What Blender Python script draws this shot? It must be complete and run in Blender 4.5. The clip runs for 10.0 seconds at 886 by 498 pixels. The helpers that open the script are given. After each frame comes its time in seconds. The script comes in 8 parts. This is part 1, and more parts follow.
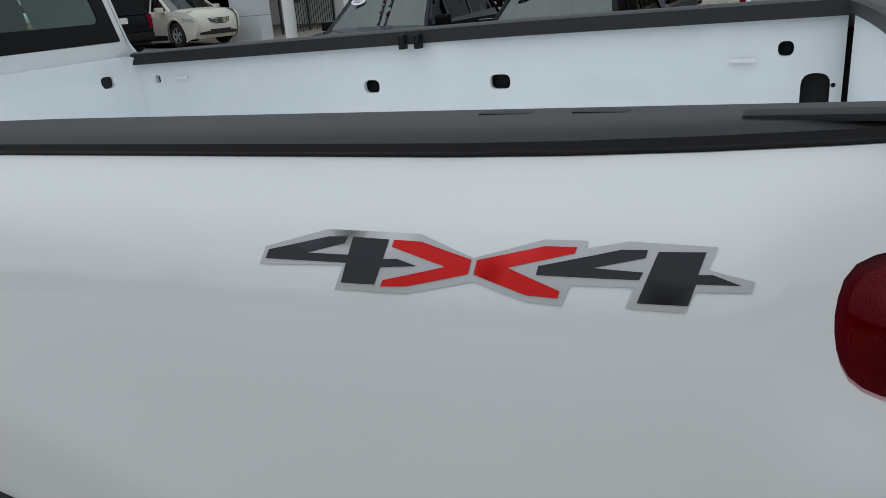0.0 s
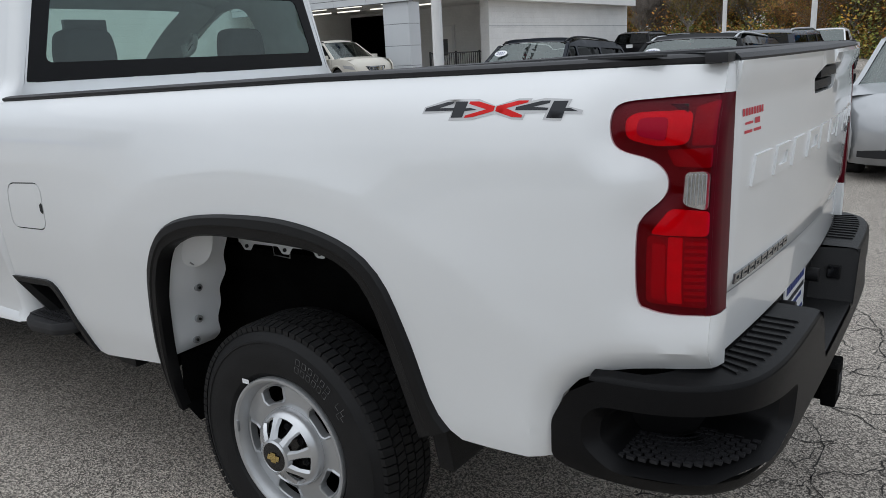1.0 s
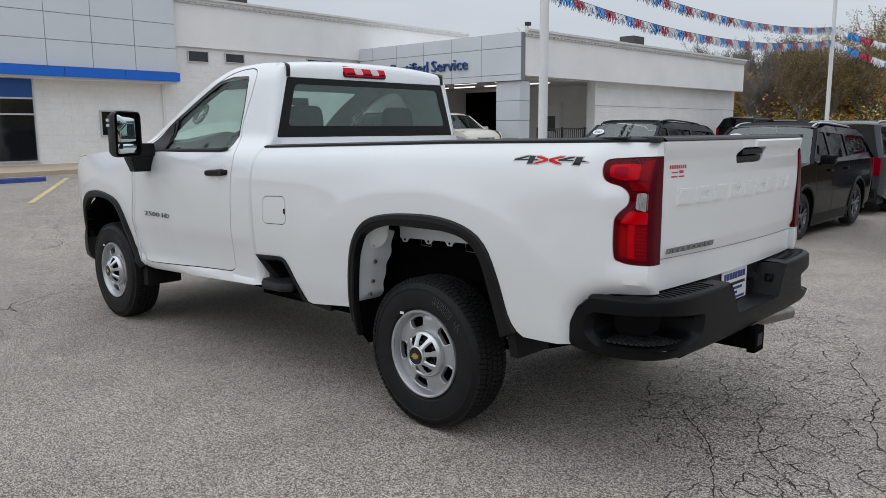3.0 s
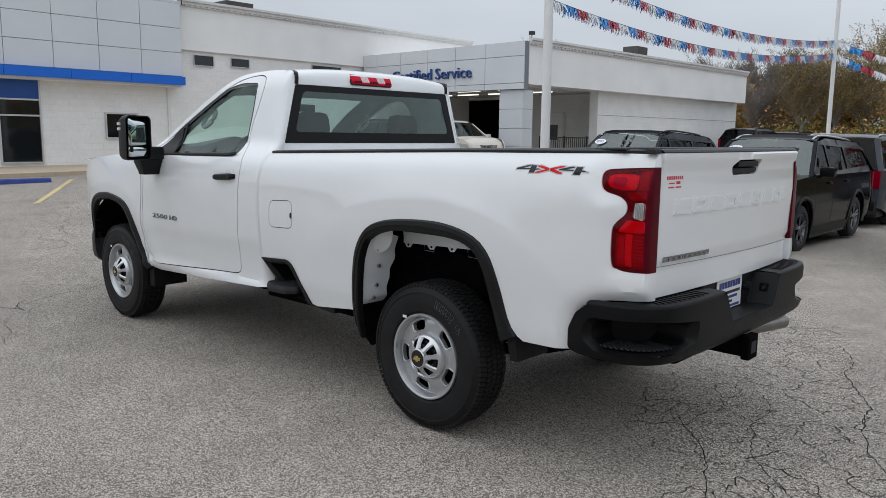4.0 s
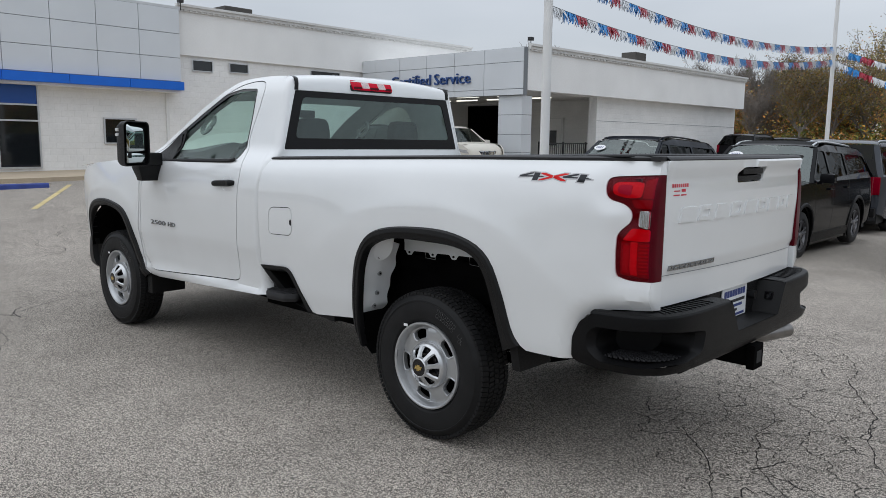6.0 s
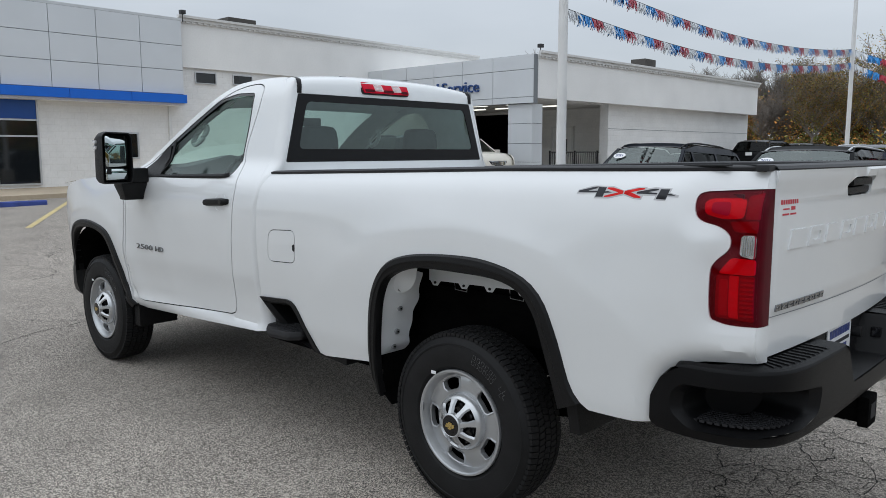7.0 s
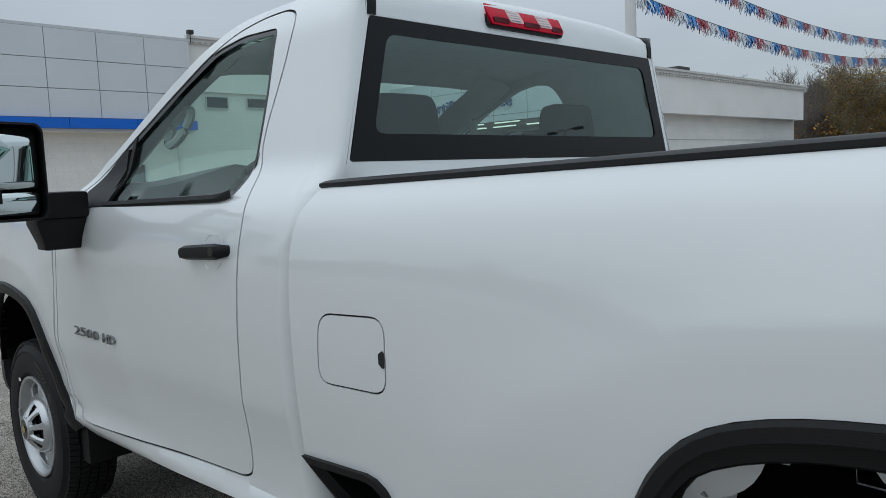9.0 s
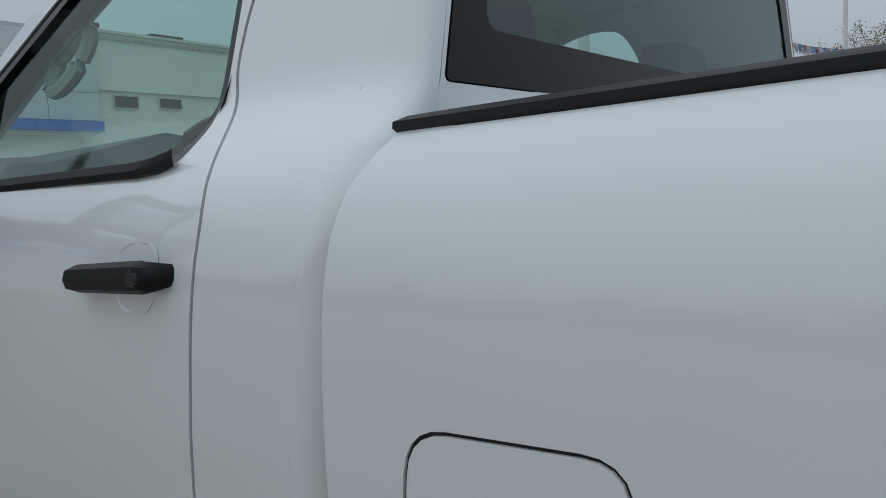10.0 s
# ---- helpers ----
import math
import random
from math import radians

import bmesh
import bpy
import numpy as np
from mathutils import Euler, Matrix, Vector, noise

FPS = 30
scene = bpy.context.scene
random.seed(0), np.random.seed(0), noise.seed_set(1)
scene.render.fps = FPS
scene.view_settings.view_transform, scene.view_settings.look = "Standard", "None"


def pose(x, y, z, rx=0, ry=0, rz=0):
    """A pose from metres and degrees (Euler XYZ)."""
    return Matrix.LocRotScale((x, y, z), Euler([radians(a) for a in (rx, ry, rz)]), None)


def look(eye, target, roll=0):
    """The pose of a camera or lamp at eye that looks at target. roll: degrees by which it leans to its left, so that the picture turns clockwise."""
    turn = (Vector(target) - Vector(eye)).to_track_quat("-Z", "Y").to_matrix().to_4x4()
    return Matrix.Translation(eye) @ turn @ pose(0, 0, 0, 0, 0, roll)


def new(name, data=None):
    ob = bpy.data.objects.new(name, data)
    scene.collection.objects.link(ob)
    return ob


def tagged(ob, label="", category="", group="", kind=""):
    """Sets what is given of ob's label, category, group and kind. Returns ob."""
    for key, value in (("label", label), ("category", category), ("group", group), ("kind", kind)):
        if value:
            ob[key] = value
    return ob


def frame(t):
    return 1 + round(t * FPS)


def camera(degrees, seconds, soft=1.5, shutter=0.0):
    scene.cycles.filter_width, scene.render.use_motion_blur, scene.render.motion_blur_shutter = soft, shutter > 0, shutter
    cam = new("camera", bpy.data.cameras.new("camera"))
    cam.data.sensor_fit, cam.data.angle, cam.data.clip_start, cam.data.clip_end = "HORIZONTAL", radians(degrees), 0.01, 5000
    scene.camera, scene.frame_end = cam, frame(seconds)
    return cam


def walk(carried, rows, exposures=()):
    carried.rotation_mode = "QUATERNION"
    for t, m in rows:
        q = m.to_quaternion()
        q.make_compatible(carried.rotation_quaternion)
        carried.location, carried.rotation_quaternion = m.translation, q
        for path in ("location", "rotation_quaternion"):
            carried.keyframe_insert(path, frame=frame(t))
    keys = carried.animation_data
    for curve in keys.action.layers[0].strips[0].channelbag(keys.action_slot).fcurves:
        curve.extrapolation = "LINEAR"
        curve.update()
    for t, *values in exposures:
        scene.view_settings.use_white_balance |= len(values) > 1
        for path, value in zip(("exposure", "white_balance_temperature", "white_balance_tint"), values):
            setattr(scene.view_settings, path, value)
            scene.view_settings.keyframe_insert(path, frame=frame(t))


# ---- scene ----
cam = camera(60.5, 10.0, 0.7)
PATH = [
    (0.0, (0.975, -1.452, 1.611), (0.16, 0.254, 0.96), -4.5),
    (0.2, (1.058, -1.63, 1.602), (0.192, 0.063, 0.982), -4.7),
    (0.3, (1.108, -1.729, 1.594), (0.213, -0.045, 0.992), -4.6),
    (0.5, (1.222, -1.931, 1.589), (0.259, -0.273, 1.021), -4.4),
    (1.0, (1.614, -2.376, 1.536), (0.49, -0.798, 1.038), -2.8),
    (1.5, (1.997, -2.838, 1.527), (0.743, -1.336, 1.111), -1.9),
    (2.0, (2.361, -3.188, 1.523), (1.028, -1.741, 1.164), -1.2),
    (2.5, (2.604, -3.501, 1.533), (1.252, -2.063, 1.209), -0.6),
    (2.7, (2.637, -3.595, 1.54), (1.288, -2.154, 1.222), -0.5),
    (3.8, (2.723, -3.757, 1.561), (1.379, -2.306, 1.265), 0.5),
    (4.0, (2.729, -3.764, 1.558), (1.38, -2.317, 1.264), 0.6),
    (4.5, (2.728, -3.767, 1.559), (1.377, -2.321, 1.269), 0.8),
    (5.0, (2.73, -3.771, 1.562), (1.378, -2.325, 1.279), 0.7),
    (5.2, (2.725, -3.771, 1.566), (1.376, -2.321, 1.283), 0.9),
    (6.3, (2.626, -3.695, 1.561), (1.276, -2.246, 1.283), 0.5),
    (6.5, (2.533, -3.618, 1.546), (1.175, -2.175, 1.273), 0.3),
    (7.0, (2.117, -3.309, 1.556), (0.754, -1.867, 1.303), -0.1),
    (7.5, (1.621, -3.04, 1.536), (0.255, -1.598, 1.303), -0.9),
    (8.0, (1.15, -2.711, 1.502), (-0.227, -1.279, 1.273), -1.3),
    (8.5, (0.637, -2.41, 1.489), (-0.749, -0.984, 1.276), -2.1),
    (9.0, (0.119, -2.058, 1.456), (-1.282, -0.643, 1.265), -2.4),
    (9.5, (-0.39, -1.809, 1.428), (-1.746, -0.351, 1.24), -2.8),
    (10.0, (-0.858, -1.549, 1.385), (-2.101, 0.008, 1.207), -2.4),
]
EXPOSURES = [
    (0.0, -0.55, 6260, 5), (0.5, -0.40, 6260, 7), (1.0, -0.14, 6320, 9), (1.5, -0.12, 6330, 9), (2.5, -0.10, 6330, 10), (6.5, -0.12, 6300, 9),
    (7.5, -0.13, 6120, 6.6), (8.5, -0.28, 6050, 5), (9.0, -0.43, 6030, 4), (9.5, -0.66, 6000, 3.5), (10.0, -0.75, 5980, 3.2),
]
walk(cam, [(t, look(eye, target, roll)) for t, eye, target, roll in PATH], EXPOSURES)

# ---- sky and sun: an even overcast, brightest overhead ----
world = bpy.data.worlds.new("overcast")
scene.world = world
world.use_nodes = True
wn, wl = world.node_tree.nodes, world.node_tree.links
wn.clear()
w_out = wn.new("ShaderNodeOutputWorld")
w_bg = wn.new("ShaderNodeBackground")
w_sky = wn.new("ShaderNodeTexSky")
w_sky.sky_type, w_sky.sun_disc = "NISHITA", False
w_sky.sun_elevation, w_sky.sun_rotation = radians(50), radians(200)
w_co = wn.new("ShaderNodeTexCoord")
w_map = wn.new("ShaderNodeMapping")
w_map.inputs["Scale"].default_value = (1.0, 1.0, 3.2)
w_noise = wn.new("ShaderNodeTexNoise")
w_noise.inputs["Scale"].default_value, w_noise.inputs["Detail"].default_value = 1.6, 5.0
w_ramp = wn.new("ShaderNodeValToRGB")
w_ramp.color_ramp.elements[0].position, w_ramp.color_ramp.elements[0].color = 0.33, (0.62, 0.655, 0.70, 1)
w_ramp.color_ramp.elements[1].position, w_ramp.color_ramp.elements[1].color = 0.68, (0.80, 0.825, 0.865, 1)
w_sep = wn.new("ShaderNodeSeparateXYZ")
w_up = wn.new("ShaderNodeMapRange")
w_up.inputs["From Min"].default_value, w_up.inputs["From Max"].default_value = 0.12, 0.95
w_up.inputs["To Min"].default_value, w_up.inputs["To Max"].default_value = 1.0, 2.3
w_mul = wn.new("ShaderNodeVectorMath")
w_mul.operation = "SCALE"
w_dim = wn.new("ShaderNodeVectorMath")
w_dim.operation = "SCALE"
w_dim.inputs["Scale"].default_value = 0.02
w_add = wn.new("ShaderNodeVectorMath")
wl.new(w_co.outputs["Generated"], w_map.inputs[0])
wl.new(w_map.outputs[0], w_noise.inputs["Vector"])
wl.new(w_noise.outputs["Fac"], w_ramp.inputs[0])
wl.new(w_co.outputs["Generated"], w_sep.inputs[0])
wl.new(w_sep.outputs["Z"], w_up.inputs["Value"])
wl.new(w_ramp.outputs[0], w_mul.inputs[0])
wl.new(w_up.outputs[0], w_mul.inputs["Scale"])
wl.new(w_sky.outputs[0], w_dim.inputs[0])
wl.new(w_mul.outputs[0], w_add.inputs[0])
wl.new(w_dim.outputs[0], w_add.inputs[1])
wl.new(w_add.outputs[0], w_bg.inputs["Color"])
w_bg.inputs["Strength"].default_value = 0.78
wl.new(w_bg.outputs[0], w_out.inputs[0])
sun = new("sun", bpy.data.lights.new("sun", "SUN"))
sun.data.energy, sun.data.angle, sun.data.color = 0.55, radians(110), (1.0, 0.98, 0.95)
sun.matrix_world = look((0, 0, 30), (5, 14, 0))


# ---- materials ----
def mat(name, color, rough=0.5, metal=0.0, vary=0.0, scale=6.0, bump=0.0, bscale=60.0, coat=0.0, spec=0.5, vary2=0.0, scale2=60.0, coat_ior=1.65):
    """A Principled surface; vary and vary2 mix coarse and fine noise into the colour, bump gives fine relief."""
    m = bpy.data.materials.new(name)
    m.use_nodes = True
    n, l = m.node_tree.nodes, m.node_tree.links
    p = n["Principled BSDF"]
    p.inputs["Base Color"].default_value = (*color, 1)
    p.inputs["Roughness"].default_value, p.inputs["Metallic"].default_value = rough, metal
    p.inputs["Coat Weight"].default_value, p.inputs["Coat Roughness"].default_value = coat, 0.03
    p.inputs["Coat IOR"].default_value = coat_ior
    p.inputs["Specular IOR Level"].default_value = spec
    if vary or vary2 or bump:
        co = n.new("ShaderNodeTexCoord")
        src = None
        for amount, size in ((vary, scale), (vary2, scale2)):
            if not amount:
                continue
            no = n.new("ShaderNodeTexNoise")
            no.inputs["Scale"].default_value, no.inputs["Detail"].default_value = size, 6.0
            mr = n.new("ShaderNodeMapRange")
            mr.inputs["From Min"].default_value, mr.inputs["From Max"].default_value = 0.3, 0.7
            mr.inputs["To Min"].default_value, mr.inputs["To Max"].default_value = 1 - amount, 1 + amount
            sc = n.new("ShaderNodeVectorMath")
            sc.operation = "SCALE"
            sc.inputs[0].default_value = color
            if src:
                l.new(src, sc.inputs[0])
            l.new(co.outputs["Object"], no.inputs["Vector"])
            l.new(no.outputs["Fac"], mr.inputs["Value"])
            l.new(mr.outputs[0], sc.inputs["Scale"])
            src = sc.outputs[0]
        if src:
            l.new(src, p.inputs["Base Color"])
        if bump:
            nb = n.new("ShaderNodeTexNoise")
            nb.inputs["Scale"].default_value, nb.inputs["Detail"].default_value = bscale, 4.0
            bp = n.new("ShaderNodeBump")
            bp.inputs["Strength"].default_value, bp.inputs["Distance"].default_value = bump, 0.01
            l.new(co.outputs["Object"], nb.inputs["Vector"])
            l.new(nb.outputs["Fac"], bp.inputs["Height"])
            l.new(bp.outputs[0], p.inputs["Normal"])
    return m


def glass(name, tint, gloss=0.10):
    """Thin window glass: a tinted clear pane with a mirror sheen that grows at grazing angles."""
    m = bpy.data.materials.new(name)
    m.use_nodes = True
    n, l = m.node_tree.nodes, m.node_tree.links
    n.remove(n["Principled BSDF"])
    tr, gl, mx, lw = (n.new("ShaderNode" + k) for k in ("BsdfTransparent", "BsdfGlossy", "MixShader", "LayerWeight"))
    tr.inputs["Color"].default_value = (*tint, 1)
    gl.inputs["Roughness"].default_value = 0.01
    gl.inputs["Color"].default_value = (*(0.35 + 0.6 * min(1.0, t + 0.1) for t in tint), 1)
    lw.inputs["Blend"].default_value = 0.5
    pw, ma = n.new("ShaderNodeMath"), n.new("ShaderNodeMath")
    pw.operation, ma.operation = "POWER", "MULTIPLY_ADD"
    pw.inputs[1].default_value = 5.0
    ma.inputs[1].default_value, ma.inputs[2].default_value = 0.80, 0.03 + 0.2 * gloss
    l.new(lw.outputs["Facing"], pw.inputs[0])
    l.new(pw.outputs[0], ma.inputs[0])
    l.new(ma.outputs[0], mx.inputs[0])
    l.new(tr.outputs[0], mx.inputs[1])
    l.new(gl.outputs[0], mx.inputs[2])
    l.new(mx.outputs[0], n["Material Output"].inputs["Surface"])
    return m


def lit(name, color, strength):
    m = bpy.data.materials.new(name)
    m.use_nodes = True
    p = m.node_tree.nodes["Principled BSDF"]
    p.inputs["Base Color"].default_value = (*color, 1)
    p.inputs["Emission Color"].default_value, p.inputs["Emission Strength"].default_value = (*color, 1), strength
    return m


def asphalt_material():
    """Old asphalt: pale aggregate in dark binder, broad worn and oily patches."""
    m = bpy.data.materials.new("asphalt")
    m.use_nodes = True
    n, l = m.node_tree.nodes, m.node_tree.links
    p = n["Principled BSDF"]
    p.inputs["Roughness"].default_value = 0.85
    p.inputs["Specular IOR Level"].default_value = 0.25
    co = n.new("ShaderNodeTexCoord")

    def noise_at(scale, detail=4.0, rough=0.6):
        no = n.new("ShaderNodeTexNoise")
        no.inputs["Scale"].default_value, no.inputs["Detail"].default_value, no.inputs["Roughness"].default_value = scale, detail, rough
        l.new(co.outputs["Object"], no.inputs["Vector"])
        return no

    big, mid, grain = noise_at(0.30, 5.0), noise_at(1.6, 6.0), noise_at(210.0, 3.0, 0.75)
    vor = n.new("ShaderNodeTexVoronoi")
    vor.inputs["Scale"].default_value = 190.0
    l.new(co.outputs["Object"], vor.inputs["Vector"])
    chip = n.new("ShaderNodeMath")
    chip.operation = "MULTIPLY_ADD"
    sepc = n.new("ShaderNodeSeparateColor")
    l.new(vor.outputs["Color"], sepc.inputs[0])
    l.new(sepc.outputs[0], chip.inputs[0])
    chip.inputs[1].default_value = 0.55
    l.new(grain.outputs["Fac"], chip.inputs[2])
    stone = n.new("ShaderNodeValToRGB")
    stone.color_ramp.elements[0].position, stone.color_ramp.elements[0].color = 0.44, (0.030, 0.027, 0.024, 1)
    stone.color_ramp.elements[1].position, stone.color_ramp.elements[1].color = 1.02, (0.60, 0.54, 0.47, 1)
    mid_st = stone.color_ramp.elements.new(0.74)
    mid_st.color = (0.195, 0.176, 0.154, 1)
    l.new(chip.outputs[0], stone.inputs[0])
    tone = n.new("ShaderNodeMapRange")
    tone.inputs["From Min"].default_value, tone.inputs["From Max"].default_value = 0.3, 0.7
    tone.inputs["To Min"].default_value, tone.inputs["To Max"].default_value = 0.86, 1.14
    l.new(big.outputs["Fac"], tone.inputs["Value"])
    tone2 = n.new("ShaderNodeMapRange")
    tone2.inputs["From Min"].default_value, tone2.inputs["From Max"].default_value = 0.3, 0.7
    tone2.inputs["To Min"].default_value, tone2.inputs["To Max"].default_value = 0.88, 1.12
    l.new(mid.outputs["Fac"], tone2.inputs["Value"])
    s1, s2 = n.new("ShaderNodeVectorMath"), n.new("ShaderNodeVectorMath")
    s1.operation = s2.operation = "SCALE"
    l.new(stone.outputs[0], s1.inputs[0])
    l.new(tone.outputs[0], s1.inputs["Scale"])
    l.new(s1.outputs[0], s2.inputs[0])
    l.new(tone2.outputs[0], s2.inputs["Scale"])
    l.new(s2.outputs[0], p.inputs["Base Color"])
    bp = n.new("ShaderNodeBump")
    bp.inputs["Strength"].default_value, bp.inputs["Distance"].default_value = 0.6, 0.005
    l.new(vor.outputs["Distance"], bp.inputs["Height"])
    l.new(bp.outputs[0], p.inputs["Normal"])
    return m


ASPHALT = asphalt_material()
PAINT = mat("white_car_paint", (0.75, 0.765, 0.77), 0.35, coat=1.0, vary=0.012, scale=3.0)
PAINT_IN = mat("white_primer_paint", (0.82, 0.845, 0.86), 0.42, vary=0.03, scale=5.0, bump=0.04, bscale=90)
BUMPER_BLACK = mat("black_bumper_plastic", (0.0045, 0.0045, 0.005), 0.42, vary=0.10, scale=9, bump=0.15, bscale=420, spec=0.14)
TRIM = mat("black_grained_plastic", (0.007, 0.007, 0.0075), 0.46, vary=0.10, scale=9, bump=0.18, bscale=420, spec=0.24)
TRIM_GREY = mat("dark_grey_rail_plastic", (0.020, 0.020, 0.022), 0.5, spec=0.32, vary=0.08, scale=7, bump=0.07, bscale=500)
# lifted above TRIM_GREY: skylight on the step treads is put into the colour
STEP_GREY = mat("worn_step_plastic", (0.028, 0.028, 0.030), 0.6, spec=0.3, vary=0.15, scale=14, bump=0.1, bscale=300)
GLOSSY_BLACK = mat("gloss_black", (0.008, 0.008, 0.009), 0.12)
# near-black for underbody parts; shade of wheel wells and recesses is in it
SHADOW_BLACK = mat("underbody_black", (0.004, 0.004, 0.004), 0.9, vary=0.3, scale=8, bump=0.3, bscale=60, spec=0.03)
RUBBER = mat("tyre_rubber", (0.012, 0.012, 0.0125), 0.58, spec=0.20, vary=0.18, scale=10, bump=0.15, bscale=200)
RUBBER_OLD = mat("tyre_rubber_far", (0.018, 0.018, 0.019), 0.7, vary=0.15, scale=10)
STEEL = mat("silver_wheel_paint", (0.44, 0.45, 0.46), 0.30, 0.6, vary=0.05, scale=12, coat=0.3)
CAP_SILVER = mat("bright_hub_cover", (0.56, 0.57, 0.58), 0.24, 0.7, vary=0.05, scale=20)
CHROME = mat("chrome", (0.80, 0.81, 0.82), 0.10, 1.0)
BADGE = mat("grey_chrome_badge", (0.30, 0.31, 0.32), 0.22, 1.0)
EXHAUST = mat("stainless_exhaust", (0.24, 0.23, 0.22), 0.32, 1.0, vary=0.15, scale=12)
GOLD = mat("gold_emblem", (0.62, 0.46, 0.17), 0.25, 0.8)
RED_LENS_DARK = mat("dark_red_lamp_base", (0.078, 0.0004, 0.006), 0.30, spec=0.12, vary=0.15, scale=30)
RED_LENS = mat("bright_red_lamp", (0.52, 0.0008, 0.022), 0.26, spec=0.12, vary=0.12, scale=40)
RED_MID = mat("red_lamp_inner", (0.20, 0.0004, 0.012), 0.26, spec=0.12, vary=0.15, scale=40)
RED_RIB = mat("red_lamp_rib", (0.30, 0.0005, 0.016), 0.26, spec=0.12)
LAMP_REVERSE = mat("reversing_lamp_chrome", (0.55, 0.55, 0.55), 0.18, 0.8, vary=0.2, scale=90)
LAMP_MILKY = mat("milky_lamp", (0.62, 0.44, 0.44), 0.3, spec=0.3, vary=0.1, scale=60)
LAMP_CLEAR = mat("clear_lamp", (0.72, 0.72, 0.72), 0.15, 0.35, vary=0.1, scale=60, coat=1.0)
LENS_SKIN = glass("red_lens_cover", (0.97, 0.22, 0.32), -0.05)
CAB_GLASS = glass("green_tinted_glass", (0.76, 0.90, 0.85), 0.05)
REAR_GLASS = glass("dark_tinted_glass", (0.66, 0.81, 0.78), 0.38)
MIRROR = mat("mirror_glass", (0.52, 0.57, 0.57), 0.02, 1.0)
FRIT = mat("black_window_border", (0.006, 0.006, 0.007), 0.25, spec=0.25)
SEAM = mat("panel_gap", (0.012, 0.012, 0.013), 0.8)
DECAL_GREY = mat("decal_charcoal", (0.030, 0.032, 0.037), 0.45, spec=0.25)
DECAL_RED = mat("decal_red", (0.62, 0.012, 0.012), 0.45, spec=0.2)
DECAL_SILVER = mat("decal_silver", (0.46, 0.46, 0.47), 0.35, 0.2, coat=0.4)
STICKER_RED = mat("sticker_red", (0.55, 0.03, 0.05), 0.4)
PLATE_WHITE = mat("plate_white", (0.78, 0.79, 0.80), 0.35)
CHALK = mat("tyre_chalk", (0.16, 0.16, 0.16), 0.9, vary=0.5, scale=90)
PLATE_BLUE = mat("plate_blue", (0.03, 0.05, 0.20), 0.4)
SEAT = mat("seat_cloth", (0.030, 0.032, 0.034), 0.9, vary=0.12, scale=20, bump=0.05, bscale=260, spec=0.1)
INTERIOR = mat("interior_plastic", (0.035, 0.036, 0.038), 0.6, vary=0.1, scale=12)
INTERIOR_GREY = mat("interior_pillar_trim", (0.52, 0.53, 0.52), 0.7, vary=0.06, scale=12)
INTERIOR_LIGHT = mat("interior_grey_trim", (0.62, 0.63, 0.62), 0.75, vary=0.06, scale=12)
WHITE_WALL = mat("white_painted_block", (0.82, 0.815, 0.80), 0.75, vary=0.045, scale=1.2, vary2=0.03, scale2=14, bump=0.35, bscale=5)


def add_blocks(m, w=0.40, h=0.20):
    """Lays the joints of painted blockwork into a material's relief and colour."""
    n, l = m.node_tree.nodes, m.node_tree.links
    p = n["Principled BSDF"]
    co, sp, ad, cb, br = (n.new("ShaderNode" + k) for k in ("TexCoord", "SeparateXYZ", "Math", "CombineXYZ", "TexBrick"))
    l.new(co.outputs["Object"], sp.inputs[0])
    l.new(sp.outputs[0], ad.inputs[0])
    l.new(sp.outputs[1], ad.inputs[1])
    l.new(ad.outputs[0], cb.inputs[0])
    l.new(sp.outputs[2], cb.inputs[1])
    l.new(cb.outputs[0], br.inputs["Vector"])
    br.inputs["Scale"].default_value, br.inputs["Brick Width"].default_value, br.inputs["Row Height"].default_value = 1.0, w, h
    br.inputs["Mortar Size"].default_value, br.inputs["Mortar Smooth"].default_value = 0.008, 0.4
    br.inputs["Color1"].default_value, br.inputs["Color2"].default_value, br.inputs["Mortar"].default_value = (1, 1, 1, 1), (0.975, 0.975, 0.975, 1), (0.945, 0.945, 0.94, 1)
    mx = n.new("ShaderNodeVectorMath")
    mx.operation = "MULTIPLY"
    l.new(p.inputs["Base Color"].links[0].from_socket, mx.inputs[0])
    l.new(br.outputs["Color"], mx.inputs[1])
    l.new(mx.outputs[0], p.inputs["Base Color"])
    bp = n.new("ShaderNodeBump")
    bp.inputs["Strength"].default_value, bp.inputs["Distance"].default_value, bp.invert = 0.5, 0.01, True
    l.new(br.outputs["Fac"], bp.inputs["Height"])
    l.new(p.inputs["Normal"].links[0].from_socket, bp.inputs["Normal"])
    l.new(bp.outputs[0], p.inputs["Normal"])


add_blocks(WHITE_WALL)
WHITE_STUCCO = mat("white_stucco", (0.84, 0.835, 0.82), 0.8, vary=0.05, scale=0.6, vary2=0.025, scale2=20, bump=0.1, bscale=40)
PANEL_GREY = mat("silver_grey_panel", (0.65, 0.675, 0.70), 0.38, 0.15, vary=0.03, scale=0.7)
JOINT_GREY = mat("panel_joint", (0.20, 0.215, 0.23), 0.6)
BLUE = mat("blue_band", (0.005, 0.13, 0.62), 0.35, vary=0.04, scale=2)
BLUE_DARK = mat("dark_blue_panel", (0.010, 0.07, 0.30), 0.35, vary=0.04, scale=2)
SIGN_BLUE = mat("sign_letter_blue", (0.020, 0.065, 0.22), 0.4)
CORNICE = mat("cornice_white", (0.66, 0.655, 0.64), 0.8, vary=0.06, scale=4)
ALU = mat("brushed_aluminium", (0.60, 0.61, 0.62), 0.35, 0.6, vary=0.05, scale=5)
DARK_GLASS = mat("dark_shop_glass", (0.010, 0.012, 0.014), 0.05, spec=0.7)
